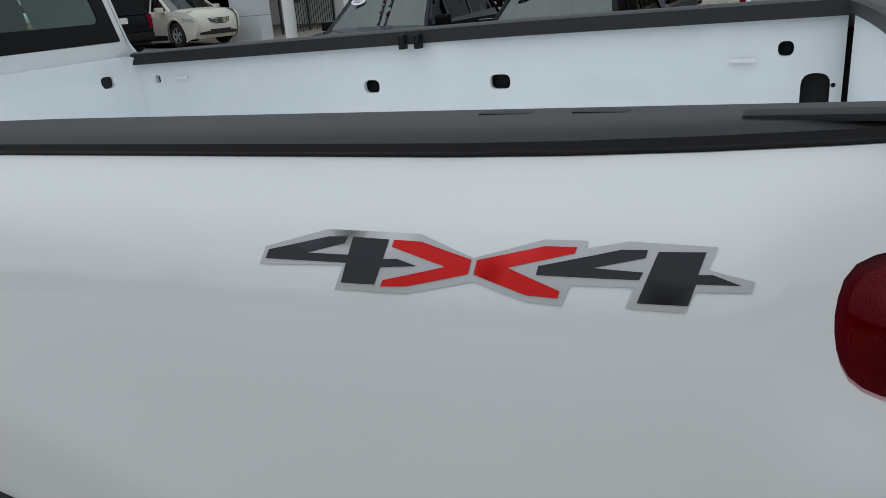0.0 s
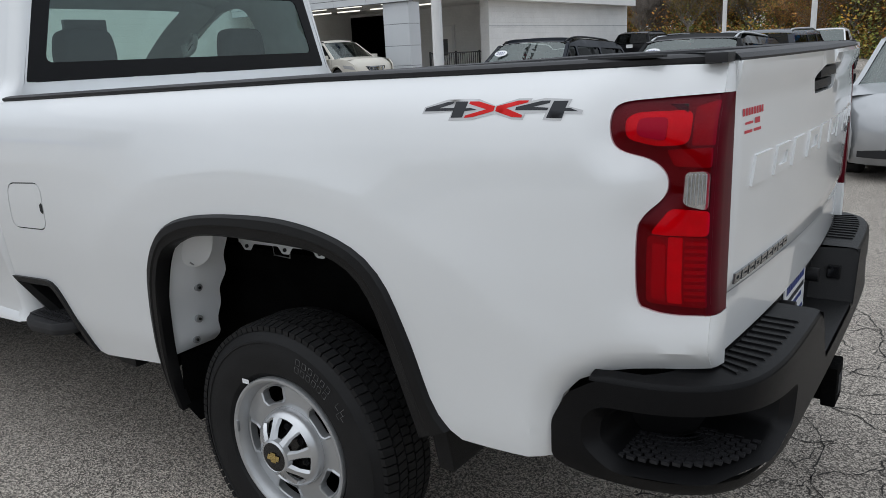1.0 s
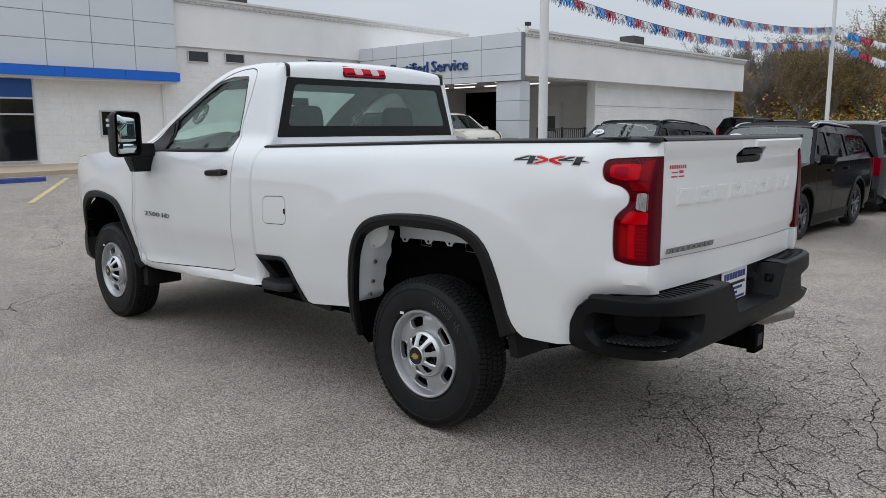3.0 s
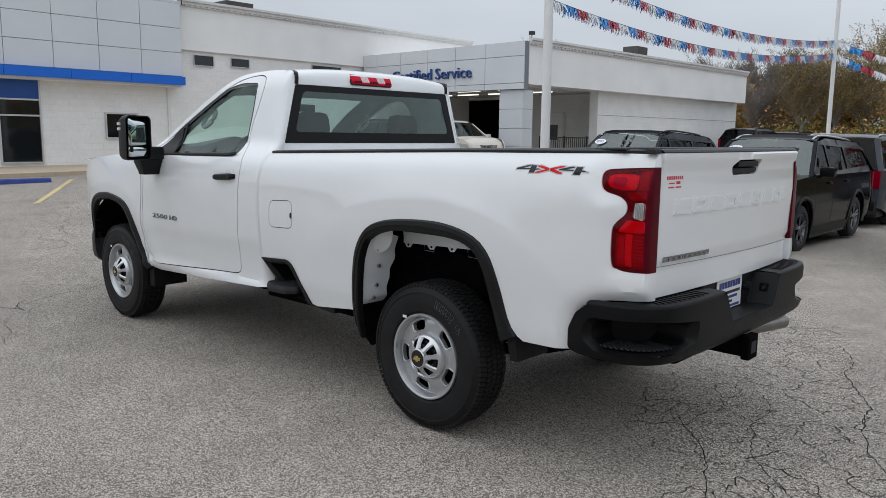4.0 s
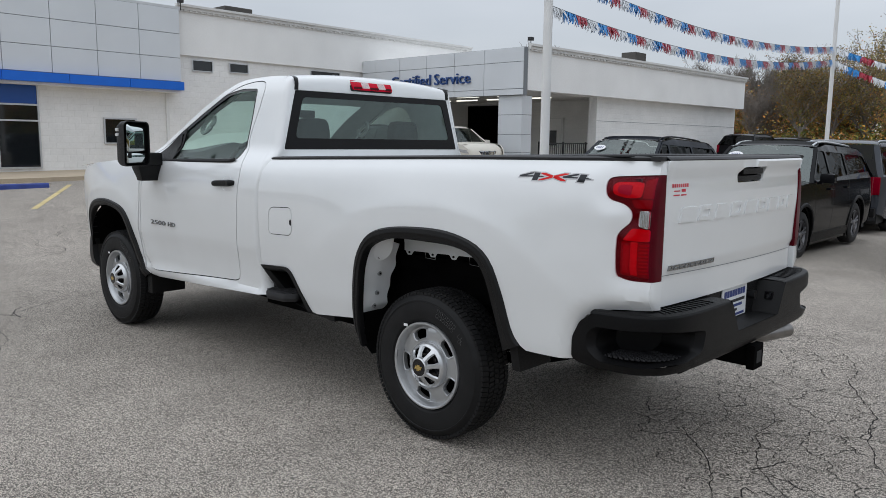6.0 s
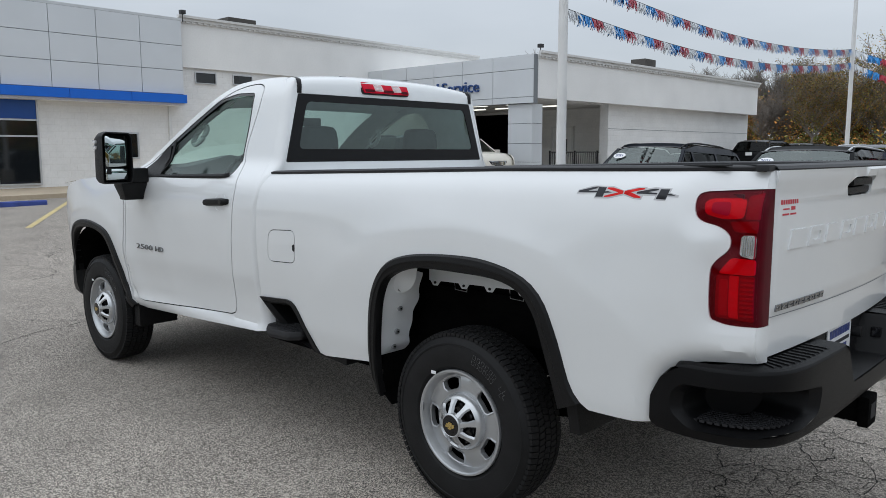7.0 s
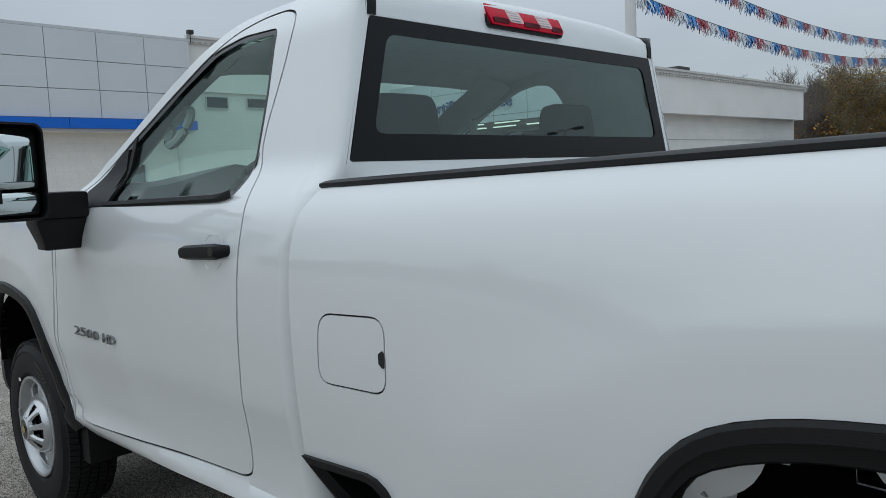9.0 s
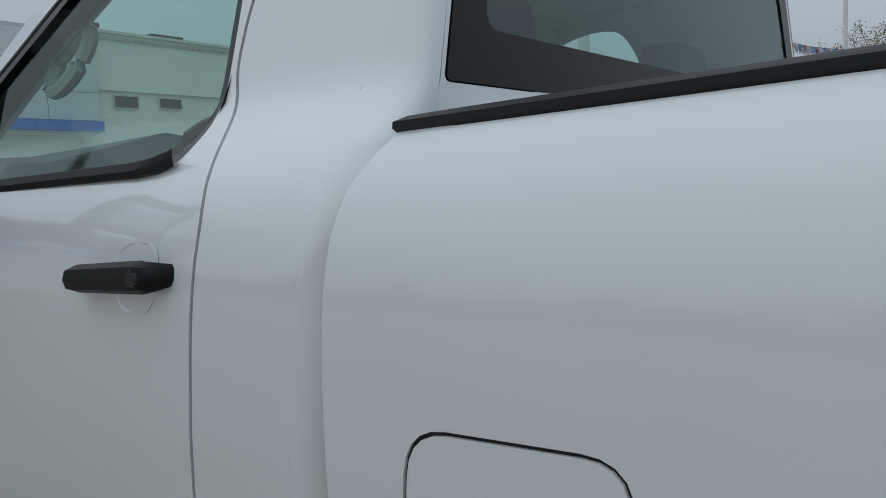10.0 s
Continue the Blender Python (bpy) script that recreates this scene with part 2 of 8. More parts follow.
CONCRETE = mat("concrete", (0.40, 0.375, 0.335), 0.85, vary=0.10, scale=0.9, vary2=0.06, scale2=18, bump=0.2, bscale=40)
CONCRETE_TAN = mat("tan_pavement", (0.44, 0.36, 0.26), 0.85, vary=0.10, scale=0.8, vary2=0.06, scale2=18, bump=0.2, bscale=40)
YELLOW = mat("worn_yellow_paint", (0.52, 0.42, 0.20), 0.8, vary=0.22, scale=5, vary2=0.2, scale2=50)
STOP_BLUE = mat("worn_blue_paint", (0.03, 0.055, 0.24), 0.7, vary=0.25, scale=5)
POLE_WHITE = mat("white_pole_paint", (0.74, 0.74, 0.73), 0.5, vary=0.05, scale=3)
# near-black brown: the unlit inside of the bay is put into the colour
INSIDE_SHADE = mat("service_bay_dark", (0.035, 0.028, 0.024), 0.9, vary=0.2, scale=2)
UNIT_METAL = mat("roof_unit_metal", (0.055, 0.050, 0.045), 0.6, vary=0.15, scale=3)
LAMP_TUBE = lit("fluorescent_tube", (1.0, 0.97, 0.85), 1.3)
TAR = mat("crack_tar", (0.022, 0.020, 0.018), 0.9, vary=0.2, scale=20)
BARK = mat("bark", (0.175, 0.152, 0.132), 0.9, vary=0.25, scale=6, bump=0.4, bscale=20)
FENCE_BLACK = mat("black_iron", (0.02, 0.02, 0.022), 0.5)


def leaf_mat(name, a, b):
    m = bpy.data.materials.new(name)
    m.use_nodes = True
    n, l = m.node_tree.nodes, m.node_tree.links
    p = n["Principled BSDF"]
    p.inputs["Roughness"].default_value = 0.75
    g, r = n.new("ShaderNodeNewGeometry"), n.new("ShaderNodeValToRGB")
    r.color_ramp.elements[0].color, r.color_ramp.elements[1].color = (*a, 1), (*b, 1)
    l.new(g.outputs["Random Per Island"], r.inputs[0])
    ob, mr, sc = n.new("ShaderNodeObjectInfo"), n.new("ShaderNodeMapRange"), n.new("ShaderNodeVectorMath")
    sc.operation = "SCALE"
    mr.inputs["To Min"].default_value, mr.inputs["To Max"].default_value = 0.85, 1.9
    l.new(ob.outputs["Random"], mr.inputs["Value"])
    l.new(r.outputs[0], sc.inputs[0])
    l.new(mr.outputs[0], sc.inputs["Scale"])
    l.new(sc.outputs[0], p.inputs["Base Color"])
    return m


LEAF_GREEN = leaf_mat("green_leaves", (0.020, 0.028, 0.007), (0.17, 0.19, 0.038))
LEAF_OLIVE = leaf_mat("olive_leaves", (0.030, 0.029, 0.007), (0.30, 0.24, 0.045))
LEAF_RUST = leaf_mat("rust_leaves", (0.050, 0.022, 0.008), (0.44, 0.20, 0.045))
LEAF_GOLD = leaf_mat("gold_leaves", (0.11, 0.06, 0.008), (0.50, 0.27, 0.035))
FRINGE = {"red": mat("red_foil", (0.38, 0.020, 0.045), 0.3, 0.2), "blue": mat("blue_foil", (0.030, 0.25, 0.62), 0.3, 0.2), "white": mat("silver_foil", (0.66, 0.68, 0.70), 0.3, 0.3)}


# ---- mesh helpers ----
def mesh_of(name, bm, material, smooth=None):
    me = bpy.data.meshes.new(name)
    if smooth != "keep":
        bmesh.ops.recalc_face_normals(bm, faces=bm.faces[:])
    bm.to_mesh(me)
    bm.free()
    for mt in material if isinstance(material, (list, tuple)) else [material]:
        me.materials.append(mt)
    if smooth:
        me.shade_smooth()
        if smooth not in ("all", "keep"):
            me.set_sharp_from_angle(angle=radians(32))
    return me


def part(name, bm, material, parent, label="", smooth=True):
    """Links a bmesh as one mesh object under a thing or under a part."""
    ob = new(name, mesh_of(name, bm, material, smooth))
    ob.parent = parent
    return tagged(ob, label)


def thing(name, label, category, group="", kind="", at=(0, 0, 0)):
    ob = new(name)
    ob.empty_display_size = 0.2
    ob.location = at
    return tagged(ob, label, category, group, kind)


def structure(name, bm, material, label, smooth=False, category=""):
    return tagged(new(name, mesh_of(name, bm, material, smooth)), label, category or name.rstrip("_0123456789").replace("_", " "), kind="structure")


def box(bm, x0, x1, y0, y1, z0, z1, bevel=0.0, mi=0):
    vs = [bm.verts.new(p) for p in ((x0, y0, z0), (x1, y0, z0), (x1, y1, z0), (x0, y1, z0), (x0, y0, z1), (x1, y0, z1), (x1, y1, z1), (x0, y1, z1))]
    fs = [bm.faces.new([vs[i] for i in q]) for q in ((3, 2, 1, 0), (4, 5, 6, 7), (0, 1, 5, 4), (1, 2, 6, 5), (2, 3, 7, 6), (3, 0, 4, 7))]
    for f in fs:
        f.material_index = mi
    if bevel:
        es = {e for f in fs for e in f.edges}
        bmesh.ops.bevel(bm, geom=list(es), offset=bevel, segments=2, affect="EDGES", profile=0.7)
    return vs


def cyl(bm, c, r, h, axis="z", n=20, r2=None, cap=True):
    """A cylinder or cone whose middle is c."""
    m = {"z": Matrix(), "x": Matrix.Rotation(radians(90), 4, "Y"), "y": Matrix.Rotation(radians(-90), 4, "X")}[axis]
    bmesh.ops.create_cone(bm, cap_ends=cap, segments=n, radius1=r, radius2=r if r2 is None else r2, depth=h, matrix=Matrix.Translation(c) @ m)


def lathe(bm, prof, n=48, axis="y", c=(0, 0, 0), closed=False):
    """Turns (radius, along) pairs about an axis through c."""
    rings = []
    for r, a in prof:
        ring = []
        for i in range(n):
            t = 2 * math.pi * i / n
            u, v = r * math.cos(t), r * math.sin(t)
            p = (u, a, v) if axis == "y" else (u, v, a) if axis == "z" else (a, u, v)
            ring.append(bm.verts.new((p[0] + c[0], p[1] + c[1], p[2] + c[2])))
        rings.append(ring)
    for k in range(len(rings) - (0 if closed else 1)):
        p, q = rings[k], rings[(k + 1) % len(rings)]
        for i in range(n):
            bm.faces.new((p[i], p[(i + 1) % n], q[(i + 1) % n], q[i]))
    return rings


def strip(bm, rows, closed=False):
    """Quads between rows of points of equal length."""
    vs = [[bm.verts.new(p) for p in row] for row in rows]
    n = len(vs[0])
    for a, b in zip(vs, vs[1:]):
        for i in range(n if closed else n - 1):
            bm.faces.new((a[i], a[(i + 1) % n], b[(i + 1) % n], b[i]))
    return vs


def curve_pts(pts, n=None, step=0.03, closed=False):
    """A smooth line (Catmull-Rom) through the points, in even steps."""
    p = [np.array(q, float) for q in pts]
    if closed:
        p = [p[-1], *p, p[0], p[1]]
    else:
        p = [2 * p[0] - p[1], *p, 2 * p[-1] - p[-2]]
    fine = []
    for i in range(1, len(p) - 2):
        a, b, c, d = p[i - 1 : i + 3]
        for t in np.linspace(0, 1, 12, endpoint=False):
            fine.append(0.5 * (2 * b + (c - a) * t + (2 * a - 5 * b + 4 * c - d) * t**2 + (3 * b - a - 3 * c + d) * t**3))
    fine.append(p[-2])
    fine = np.array(fine)
    s = np.concatenate([[0], np.cumsum(np.linalg.norm(np.diff(fine, axis=0), axis=1))])
    n = n or max(3, int(s[-1] / step) + 1)
    at = np.linspace(0, s[-1], n)
    return [tuple(float(np.interp(a, s, fine[:, k])) for k in range(fine.shape[1])) for a in at]


def rounded(pts, r=0.02, n=5):
    """A closed outline with its corners rounded."""
    out, k = [], len(pts)
    for i in range(k):
        a, b, c = (np.array(pts[(i + j) % k], float) for j in (-1, 0, 1))
        u, v = a - b, c - b
        q = min(r, 0.45 * np.linalg.norm(u), 0.45 * np.linalg.norm(v))
        s, e = b + u / np.linalg.norm(u) * q, b + v / np.linalg.norm(v) * q
        out += [tuple((1 - t) ** 2 * s + 2 * t * (1 - t) * b + t * t * e) for t in np.linspace(0, 1, n)]
    return out


def dense(pts, step):
    out = []
    for a, b in zip(pts, list(pts[1:]) + [pts[0]]):
        m = max(1, int(math.dist(a, b) / step + 0.5))
        out += [(a[0] + (b[0] - a[0]) * i / m, a[1] + (b[1] - a[1]) * i / m) for i in range(m)]
    return out


def inside(px, py, poly):
    res = np.zeros(len(px), bool)
    x0, y0 = poly[-1]
    for x1, y1 in poly:
        hit = (y0 > py) != (y1 > py)
        res ^= hit & (px < (x1 - x0) * (py - y0) / ((y1 - y0) or 1e-12) + x0)
        x0, y0 = x1, y1
    return res


def shrink(poly, d):
    """The outline moved inwards by d."""
    area = sum(a[0] * b[1] - b[0] * a[1] for a, b in zip(poly, poly[1:] + poly[:1]))
    sg, out, k = (1 if area > 0 else -1), [], len(poly)
    for i in range(k):
        a, b, c = (np.array(poly[(i + j) % k], float) for j in (-1, 0, 1))
        t = c - a
        t /= np.linalg.norm(t) or 1
        out.append(tuple(b + sg * d * np.array((-t[1], t[0]))))
    return out


from mathutils.geometry import delaunay_2d_cdt


def sheet(bm, outline, holes, place, step=0.04, depth=0.02, normal=None, mi=0):
    """A skin over an outline with holes in (u, v), laid into space by place(u, v), its rims turned in by depth."""
    loops = [dense(list(outline), step)] + [dense(list(h), min(step, 0.03)) for h in holes]
    vs, es = [], []
    for lp in loops:
        b = len(vs)
        vs += [Vector(p) for p in lp]
        es += [(b + i, b + (i + 1) % len(lp)) for i in range(len(lp))]
    o = np.array(loops[0])
    lo, hi = o.min(0), o.max(0)
    gx, gy = np.meshgrid(np.arange(lo[0] + step / 2, hi[0], step), np.arange(lo[1] + step / 2, hi[1], step))
    gx, gy = gx.ravel(), gy.ravel()
    ok = inside(gx, gy, loops[0])
    for h in loops[1:]:
        ok &= ~inside(gx, gy, h)
    edge = np.array([tuple(v) for v in vs])
    gx, gy = gx[ok], gy[ok]
    if len(gx):
        far = np.array([((edge[:, 0] - a) ** 2 + (edge[:, 1] - b) ** 2).min() > (step * 0.45) ** 2 for a, b in zip(gx, gy)])
        vs += [Vector((a, b)) for a, b in zip(gx[far], gy[far])]
    v2, _, tris, *_ = delaunay_2d_cdt(vs, es, [], 0, 1e-6)
    c = np.array([[sum(v2[i][k] for i in t) / 3 for k in (0, 1)] for t in tris])
    ok = inside(c[:, 0], c[:, 1], loops[0])
    for h in loops[1:]:
        ok &= ~inside(c[:, 0], c[:, 1], h)
    made, faces = {}, []
    for t, k in zip(tris, ok):
        if k:
            for i in t:
                if i not in made:
                    made[i] = bm.verts.new(place(*v2[i]))
            f = bm.faces.new([made[i] for i in t])
            f.material_index = mi
            faces.append(f)
    if depth:
        rim = [e for e in {e for f in faces for e in f.edges} if len(e.link_faces) == 1]
        ext = bmesh.ops.extrude_edge_only(bm, edges=rim)["geom"]
        mv = [g for g in ext if isinstance(g, bmesh.types.BMVert)]
        d = Vector(normal) * depth
        for v in mv:
            v.co += d
        for g in ext:
            if isinstance(g, bmesh.types.BMFace):
                g.material_index = mi
    return faces


def face_to(bm, way):
    """Turns the faces of an open skin so that they look the given way."""
    bm.normal_update()
    w = Vector(way)
    bad = [f for f in bm.faces if f.normal.dot(w) < 0]
    bmesh.ops.reverse_faces(bm, faces=bad)


def mirrored(me, name):
    """The same mesh on the other side of the middle plane."""
    bm = bmesh.new()
    bm.from_mesh(me)
    for v in bm.verts:
        v.co.y = -v.co.y
    bmesh.ops.reverse_faces(bm, faces=bm.faces[:])
    out = bpy.data.meshes.new(name)
    bm.to_mesh(out)
    bm.free()
    for mt in me.materials:
        out.materials.append(mt)
    return out


def twin(ob, parent=None):
    """The right-hand counterpart of a left-hand part and of its own pieces."""
    other = new(ob.name.split(".")[0], mirrored(ob.data, ob.data.name))
    other.parent = parent or ob.parent
    tagged(other, ob.get("label", ""))
    for ch in ob.children:
        twin(ch, other)
    return other


def letters(bm, text, size, m, depth=0.004, mi=0):
    """Words in the built-in font as solid letters, their middle at the pose m."""
    cu = bpy.data.curves.new("words", "FONT")
    cu.body, cu.size, cu.align_x, cu.align_y, cu.extrude, cu.resolution_u = text, size, "CENTER", "CENTER", depth / 2, 2
    ob = bpy.data.objects.new("words", cu)
    me = bpy.data.meshes.new_from_object(ob)
    me.transform(m)
    n0 = len(bm.faces)
    bm.from_mesh(me)
    bm.faces.ensure_lookup_table()
    for f in bm.faces[n0:]:
        f.material_index = mi
    bpy.data.objects.remove(ob)
    bpy.data.meshes.remove(me)


def tube(bm, pts, r, n=8):
    """A round bar along points."""
    p = [Vector(q) for q in pts]
    rows = []
    for i, q in enumerate(p):
        t = (p[min(i + 1, len(p) - 1)] - p[max(i - 1, 0)]).normalized()
        a = t.orthogonal().normalized()
        b = t.cross(a)
        rr = r[i] if isinstance(r, (list, tuple)) else r
        rows.append([q + rr * (a * math.cos(2 * math.pi * k / n) + b * math.sin(2 * math.pi * k / n)) for k in range(n)])
    vs = strip(bm, rows, True)
    bm.faces.new(vs[0][::-1])
    bm.faces.new(vs[-1])


# ---- ground: one sheet to the horizon, nearly level round the truck, rising to the building and falling to the parked row ----
def ground_z(x, y):
    fall = -0.020 * min(max(0.0, y - 1.0), 11.5)
    rise = 0.024 * min(max(0.0, -x - 4.0), 22) + 0.013 * min(max(0.0, y - 1.0), 30)
    w = min(1.0, max(0.0, (-x - 2.0) / 8.0))
    w = w * w * (3 - 2 * w)
    return (1 - w) * fall + w * rise


def ground():
    bm = bmesh.new()
    xs = [-3000, -900, -300, -120, -70] + [-50 + 1.5 * i for i in range(54)] + [33, 45, 70, 120, 300, 900, 3000]
    ys = [-3000, -900, -300, -100, -50, -25, -14] + [-8 + 1.5 * i for i in range(44)] + [62, 80, 120, 300, 900, 3000]
    rows = [[(x, y, ground_z(x, y)) for x in xs] for y in ys]
    strip(bm, rows)
    return structure("ground", bm, ASPHALT, "worn grey asphalt car lot with fine pale aggregate", True, "ground")


ground()


def cracks():
    """Fine branching cracks in the old asphalt behind the truck, a few long ones further off."""
    rnd = random.Random(7)
    bm = bmesh.new()

    def crack(x, y, ang, length, wid, depth=0):
        p, pts = Vector((x, y)), []
        d = 0.0
        while d < length:
            pts.append(p.copy())
            ang += rnd.uniform(-0.62, 0.62)
            stepv = rnd.uniform(0.04, 0.10)
            p = p + Vector((math.cos(ang), math.sin(ang))) * stepv
            d += stepv
            if depth < 2 and rnd.random() < 0.10:
                crack(p.x, p.y, ang + rnd.choice((-1, 1)) * rnd.uniform(0.6, 1.5), length * rnd.uniform(0.2, 0.55), wid * 0.75, depth + 1)
        if len(pts) < 2:
            return
        left, right = [], []
        for i, q in enumerate(pts):
            t = (pts[min(i + 1, len(pts) - 1)] - pts[max(i - 1, 0)]).normalized()
            w = wid * rnd.uniform(0.4, 1.3) * (1 - 0.7 * i / len(pts)) / 2
            nrm = Vector((-t.y, t.x)) * w
            for side, lst in ((1, left), (-1, right)):
                a = q + nrm * side
                lst.append((a.x, a.y, ground_z(a.x, a.y) + 0.003))
        strip(bm, [left, right])

    # the crazed patch behind the tail, a long band of uneven cells between two edges
    def edge_left(y):
        return float(np.interp(y, [-3.6, -0.8, -0.35, 0.3, 1.3, 3.4], [2.7, 1.22, 0.98, 0.48, 0.32, 0.45]))

    def edge_right(y):
        return float(np.interp(y, [-3.6, -0.1, 0.8, 1.5, 2.1, 2.7, 3.4], [4.2, 2.05, 1.68, 1.50, 1.27, 1.05, 0.75]))

    pts = [Vector((0.19 * i + rnd.uniform(-0.11, 0.11), -3.6 + 0.24 * j + rnd.uniform(-0.13, 0.13))) for i in range(24) for j in range(30)]
    v2, _, tris, *_ = delaunay_2d_cdt(pts, [], [], 0, 1e-6)
    mids, by_edge = [], {}
    for k, t in enumerate(tris):
        a, b2, c = (v2[i] for i in t)
        d = 2 * (a.x * (b2.y - c.y) + b2.x * (c.y - a.y) + c.x * (a.y - b2.y))
        if abs(d) < 1e-4:
            mids.append((a + b2 + c) / 3)
        else:
            q = [p.length_squared for p in (a, b2, c)]
            mids.append(Vector(((q[0] * (b2.y - c.y) + q[1] * (c.y - a.y) + q[2] * (a.y - b2.y)) / d, (q[0] * (c.x - b2.x) + q[1] * (a.x - c.x) + q[2] * (b2.x - a.x)) / d)))
        for i in range(3):
            by_edge.setdefault(tuple(sorted((t[i], t[(i + 1) % 3]))), []).append(k)
    for two in by_edge.values():
        if len(two) < 2 or rnd.random() < 0.12:
            continue
        p, q = mids[two[0]], mids[two[1]]
        if (q - p).length > 0.8 or not -3.5 < p.y < 3.3:
            continue
        if not edge_left(p.y) + rnd.uniform(-0.12, 0.12) < p.x < edge_right(p.y) + rnd.uniform(-0.06, 0.04):
            continue
        n = max(2, int((q - p).length / 0.025))
        w0 = rnd.choice((0.0035, 0.0045, 0.0055, 0.006, 0.0075))
        left, right = [], []
        side_v = Vector((-(q - p).y, (q - p).x)).normalized()
        amp, ph = rnd.uniform(0.006, 0.030), rnd.uniform(0, 6)
        for i in range(n + 1):
            t = i / n
            m = p.lerp(q, t) + side_v * (amp * math.sin(t * 9 + ph) * math.sin(math.pi * t) + rnd.uniform(-0.008, 0.008))
            w = w0 * rnd.uniform(0.5, 1.4) / 2
            for sg, lst in ((1, left), (-1, right)):
                a = m + side_v * w * sg
                lst.append((a.x, a.y, ground_z(a.x, a.y) + 0.003))
        strip(bm, [left, right])
    # the wider cracks that run along the band
    for lean, wid, y0, y1 in ((1.0, 0.008, -3.4, 2.6), (0.25, 0.006, -3.2, 0.2), (0.55, 0.006, -3.0, 0.9)):
        y, drift, left, right = y0, 0.0, [], []
        while y < y1:
            drift = 0.9 * drift + rnd.uniform(-0.015, 0.015)
            x = edge_left(y) + (edge_right(y) - edge_left(y)) * lean + drift + 0.05 * math.sin(y * 5.1 + lean * 9)
            w = wid * rnd.uniform(0.4, 1.2) / 2
            left.append((x - w, y, ground_z(x, y) + 0.003))
            right.append((x + w, y + 0.3 * w, ground_z(x, y) + 0.003))
            y += rnd.uniform(0.02, 0.05)
        strip(bm, [left, right])
    # long cracks by the front wheel and across the lot
    crack(-4.4, -1.5, 2.9, 3.2, 0.018, 1)
    crack(-5.2, -0.9, 2.4, 2.4, 0.010, 1)
    crack(-7.5, -0.2, 1.9, 2.5, 0.012, 1)
    crack(-8.5, 1.2, 3.3, 4.0, 0.015, 1)
    crack(-3.1, -2.2, 3.5, 2.2, 0.008, 2)
    return structure("asphalt_cracks", bm, TAR, "dark branching cracks in the asphalt", category="crack")


cracks()


# ---- the dealership building ----
def quad_wall(name, x0, x1, y0, y1, z0, z1, material, label):
    bm = bmesh.new()
    box(bm, x0, x1, y0, y1, z0, z1)
    return structure(name, bm, material, label, category="wall")


FX = -22.6  # the wall that faces the lot
quad_wall("wall_east_lower", FX - 0.4, FX, -14.0, 25.2, -0.2, 4.45, WHITE_WALL, "white painted block wall of the showroom")
quad_wall("wall_east_upper", FX - 0.5, FX + 0.10, 9.66, 25.2, 4.45, 6.0, WHITE_STUCCO, "smooth white upper wall of the showroom")
quad_wall("wall_south_return", -40.0, FX - 0.4, 24.8, 25.2, -0.2, 6.0, WHITE_STUCCO, "white return wall of the showroom")


def cornice(name, pts, z, out):
    """A moulded strip with a row of small dentils along a roof edge; out is the way it faces."""
    ob = thing(name, "white moulded roof cornice with small dentils", "cornice", kind="structure")
    (x0, y0), (x1, y1) = pts
    bm = bmesh.new()
    ox, oy = out
    for lo, hi, d in ((0.0, 0.06, 0.05), (0.06, 0.16, 0.10), (0.16, 0.24, 0.16)):
        xa, xb = sorted((x0, x1)) if ox == 0 else sorted((x0, x0 + ox * d))
        ya, yb = sorted((y0, y1)) if oy == 0 else sorted((y0, y0 + oy * d))
        box(bm, xa, xb, ya, yb, z + lo, z + hi)
    part("moulding", bm, CORNICE, ob, smooth=False)
    bm = bmesh.new()
    n = int(math.dist(*pts) / 0.22)
    for i in range(n):
        t = (i + 0.5) / n
        x, y = x0 + (x1 - x0) * t, y0 + (y1 - y0) * t
        xa, xb = sorted((x, x + ox * 0.085)) if ox else (x - 0.05, x + 0.05)
        ya, yb = sorted((y, y + oy * 0.085)) if oy else (y - 0.05, y + 0.05)
        box(bm, xa, xb, ya, yb, z + 0.005, z + 0.10)
    tagged(part("dentil_row", bm, CORNICE, ob, smooth=False), kind="stuff")
    return ob


cornice("cornice_high", ((FX + 0.10, 9.7), (FX + 0.10, 25.2)), 5.92, (1, 0))
low_cornice = cornice("cornice_low", ((-13.9, 18.45), (-13.9, 36.5)), 4.78, (1, 0))


def panel_face(name, along, fixed, u0, u1, us, zs, material, label):
    """A metal-clad face: every cladding panel is a piece of its own with an open joint about it."""
    ob = thing(name, label, "cladding", kind="structure")
    bm = bmesh.new()
    d = 0.03
    if along == "y":
        box(bm, fixed - 0.25, fixed - d, u0, u1, zs[0], zs[-1])
    else:
        box(bm, u0, u1, fixed + d, fixed + 0.25, zs[0], zs[-1])
    part("backing", bm, JOINT_GREY, ob, smooth=False)
    g = 0.009
    for a, b in zip(us, us[1:]):
        for z0, z1 in zip(zs, zs[1:]):
            bm = bmesh.new()
            if along == "y":
                box(bm, fixed - d, fixed, a + g, b - g, z0 + g, z1 - g, 0.004)
            else:
                box(bm, a + g, b - g, fixed, fixed + d, z0 + g, z1 - g, 0.004)
            part("cladding_panel", bm, material, ob, smooth=False)
    return ob


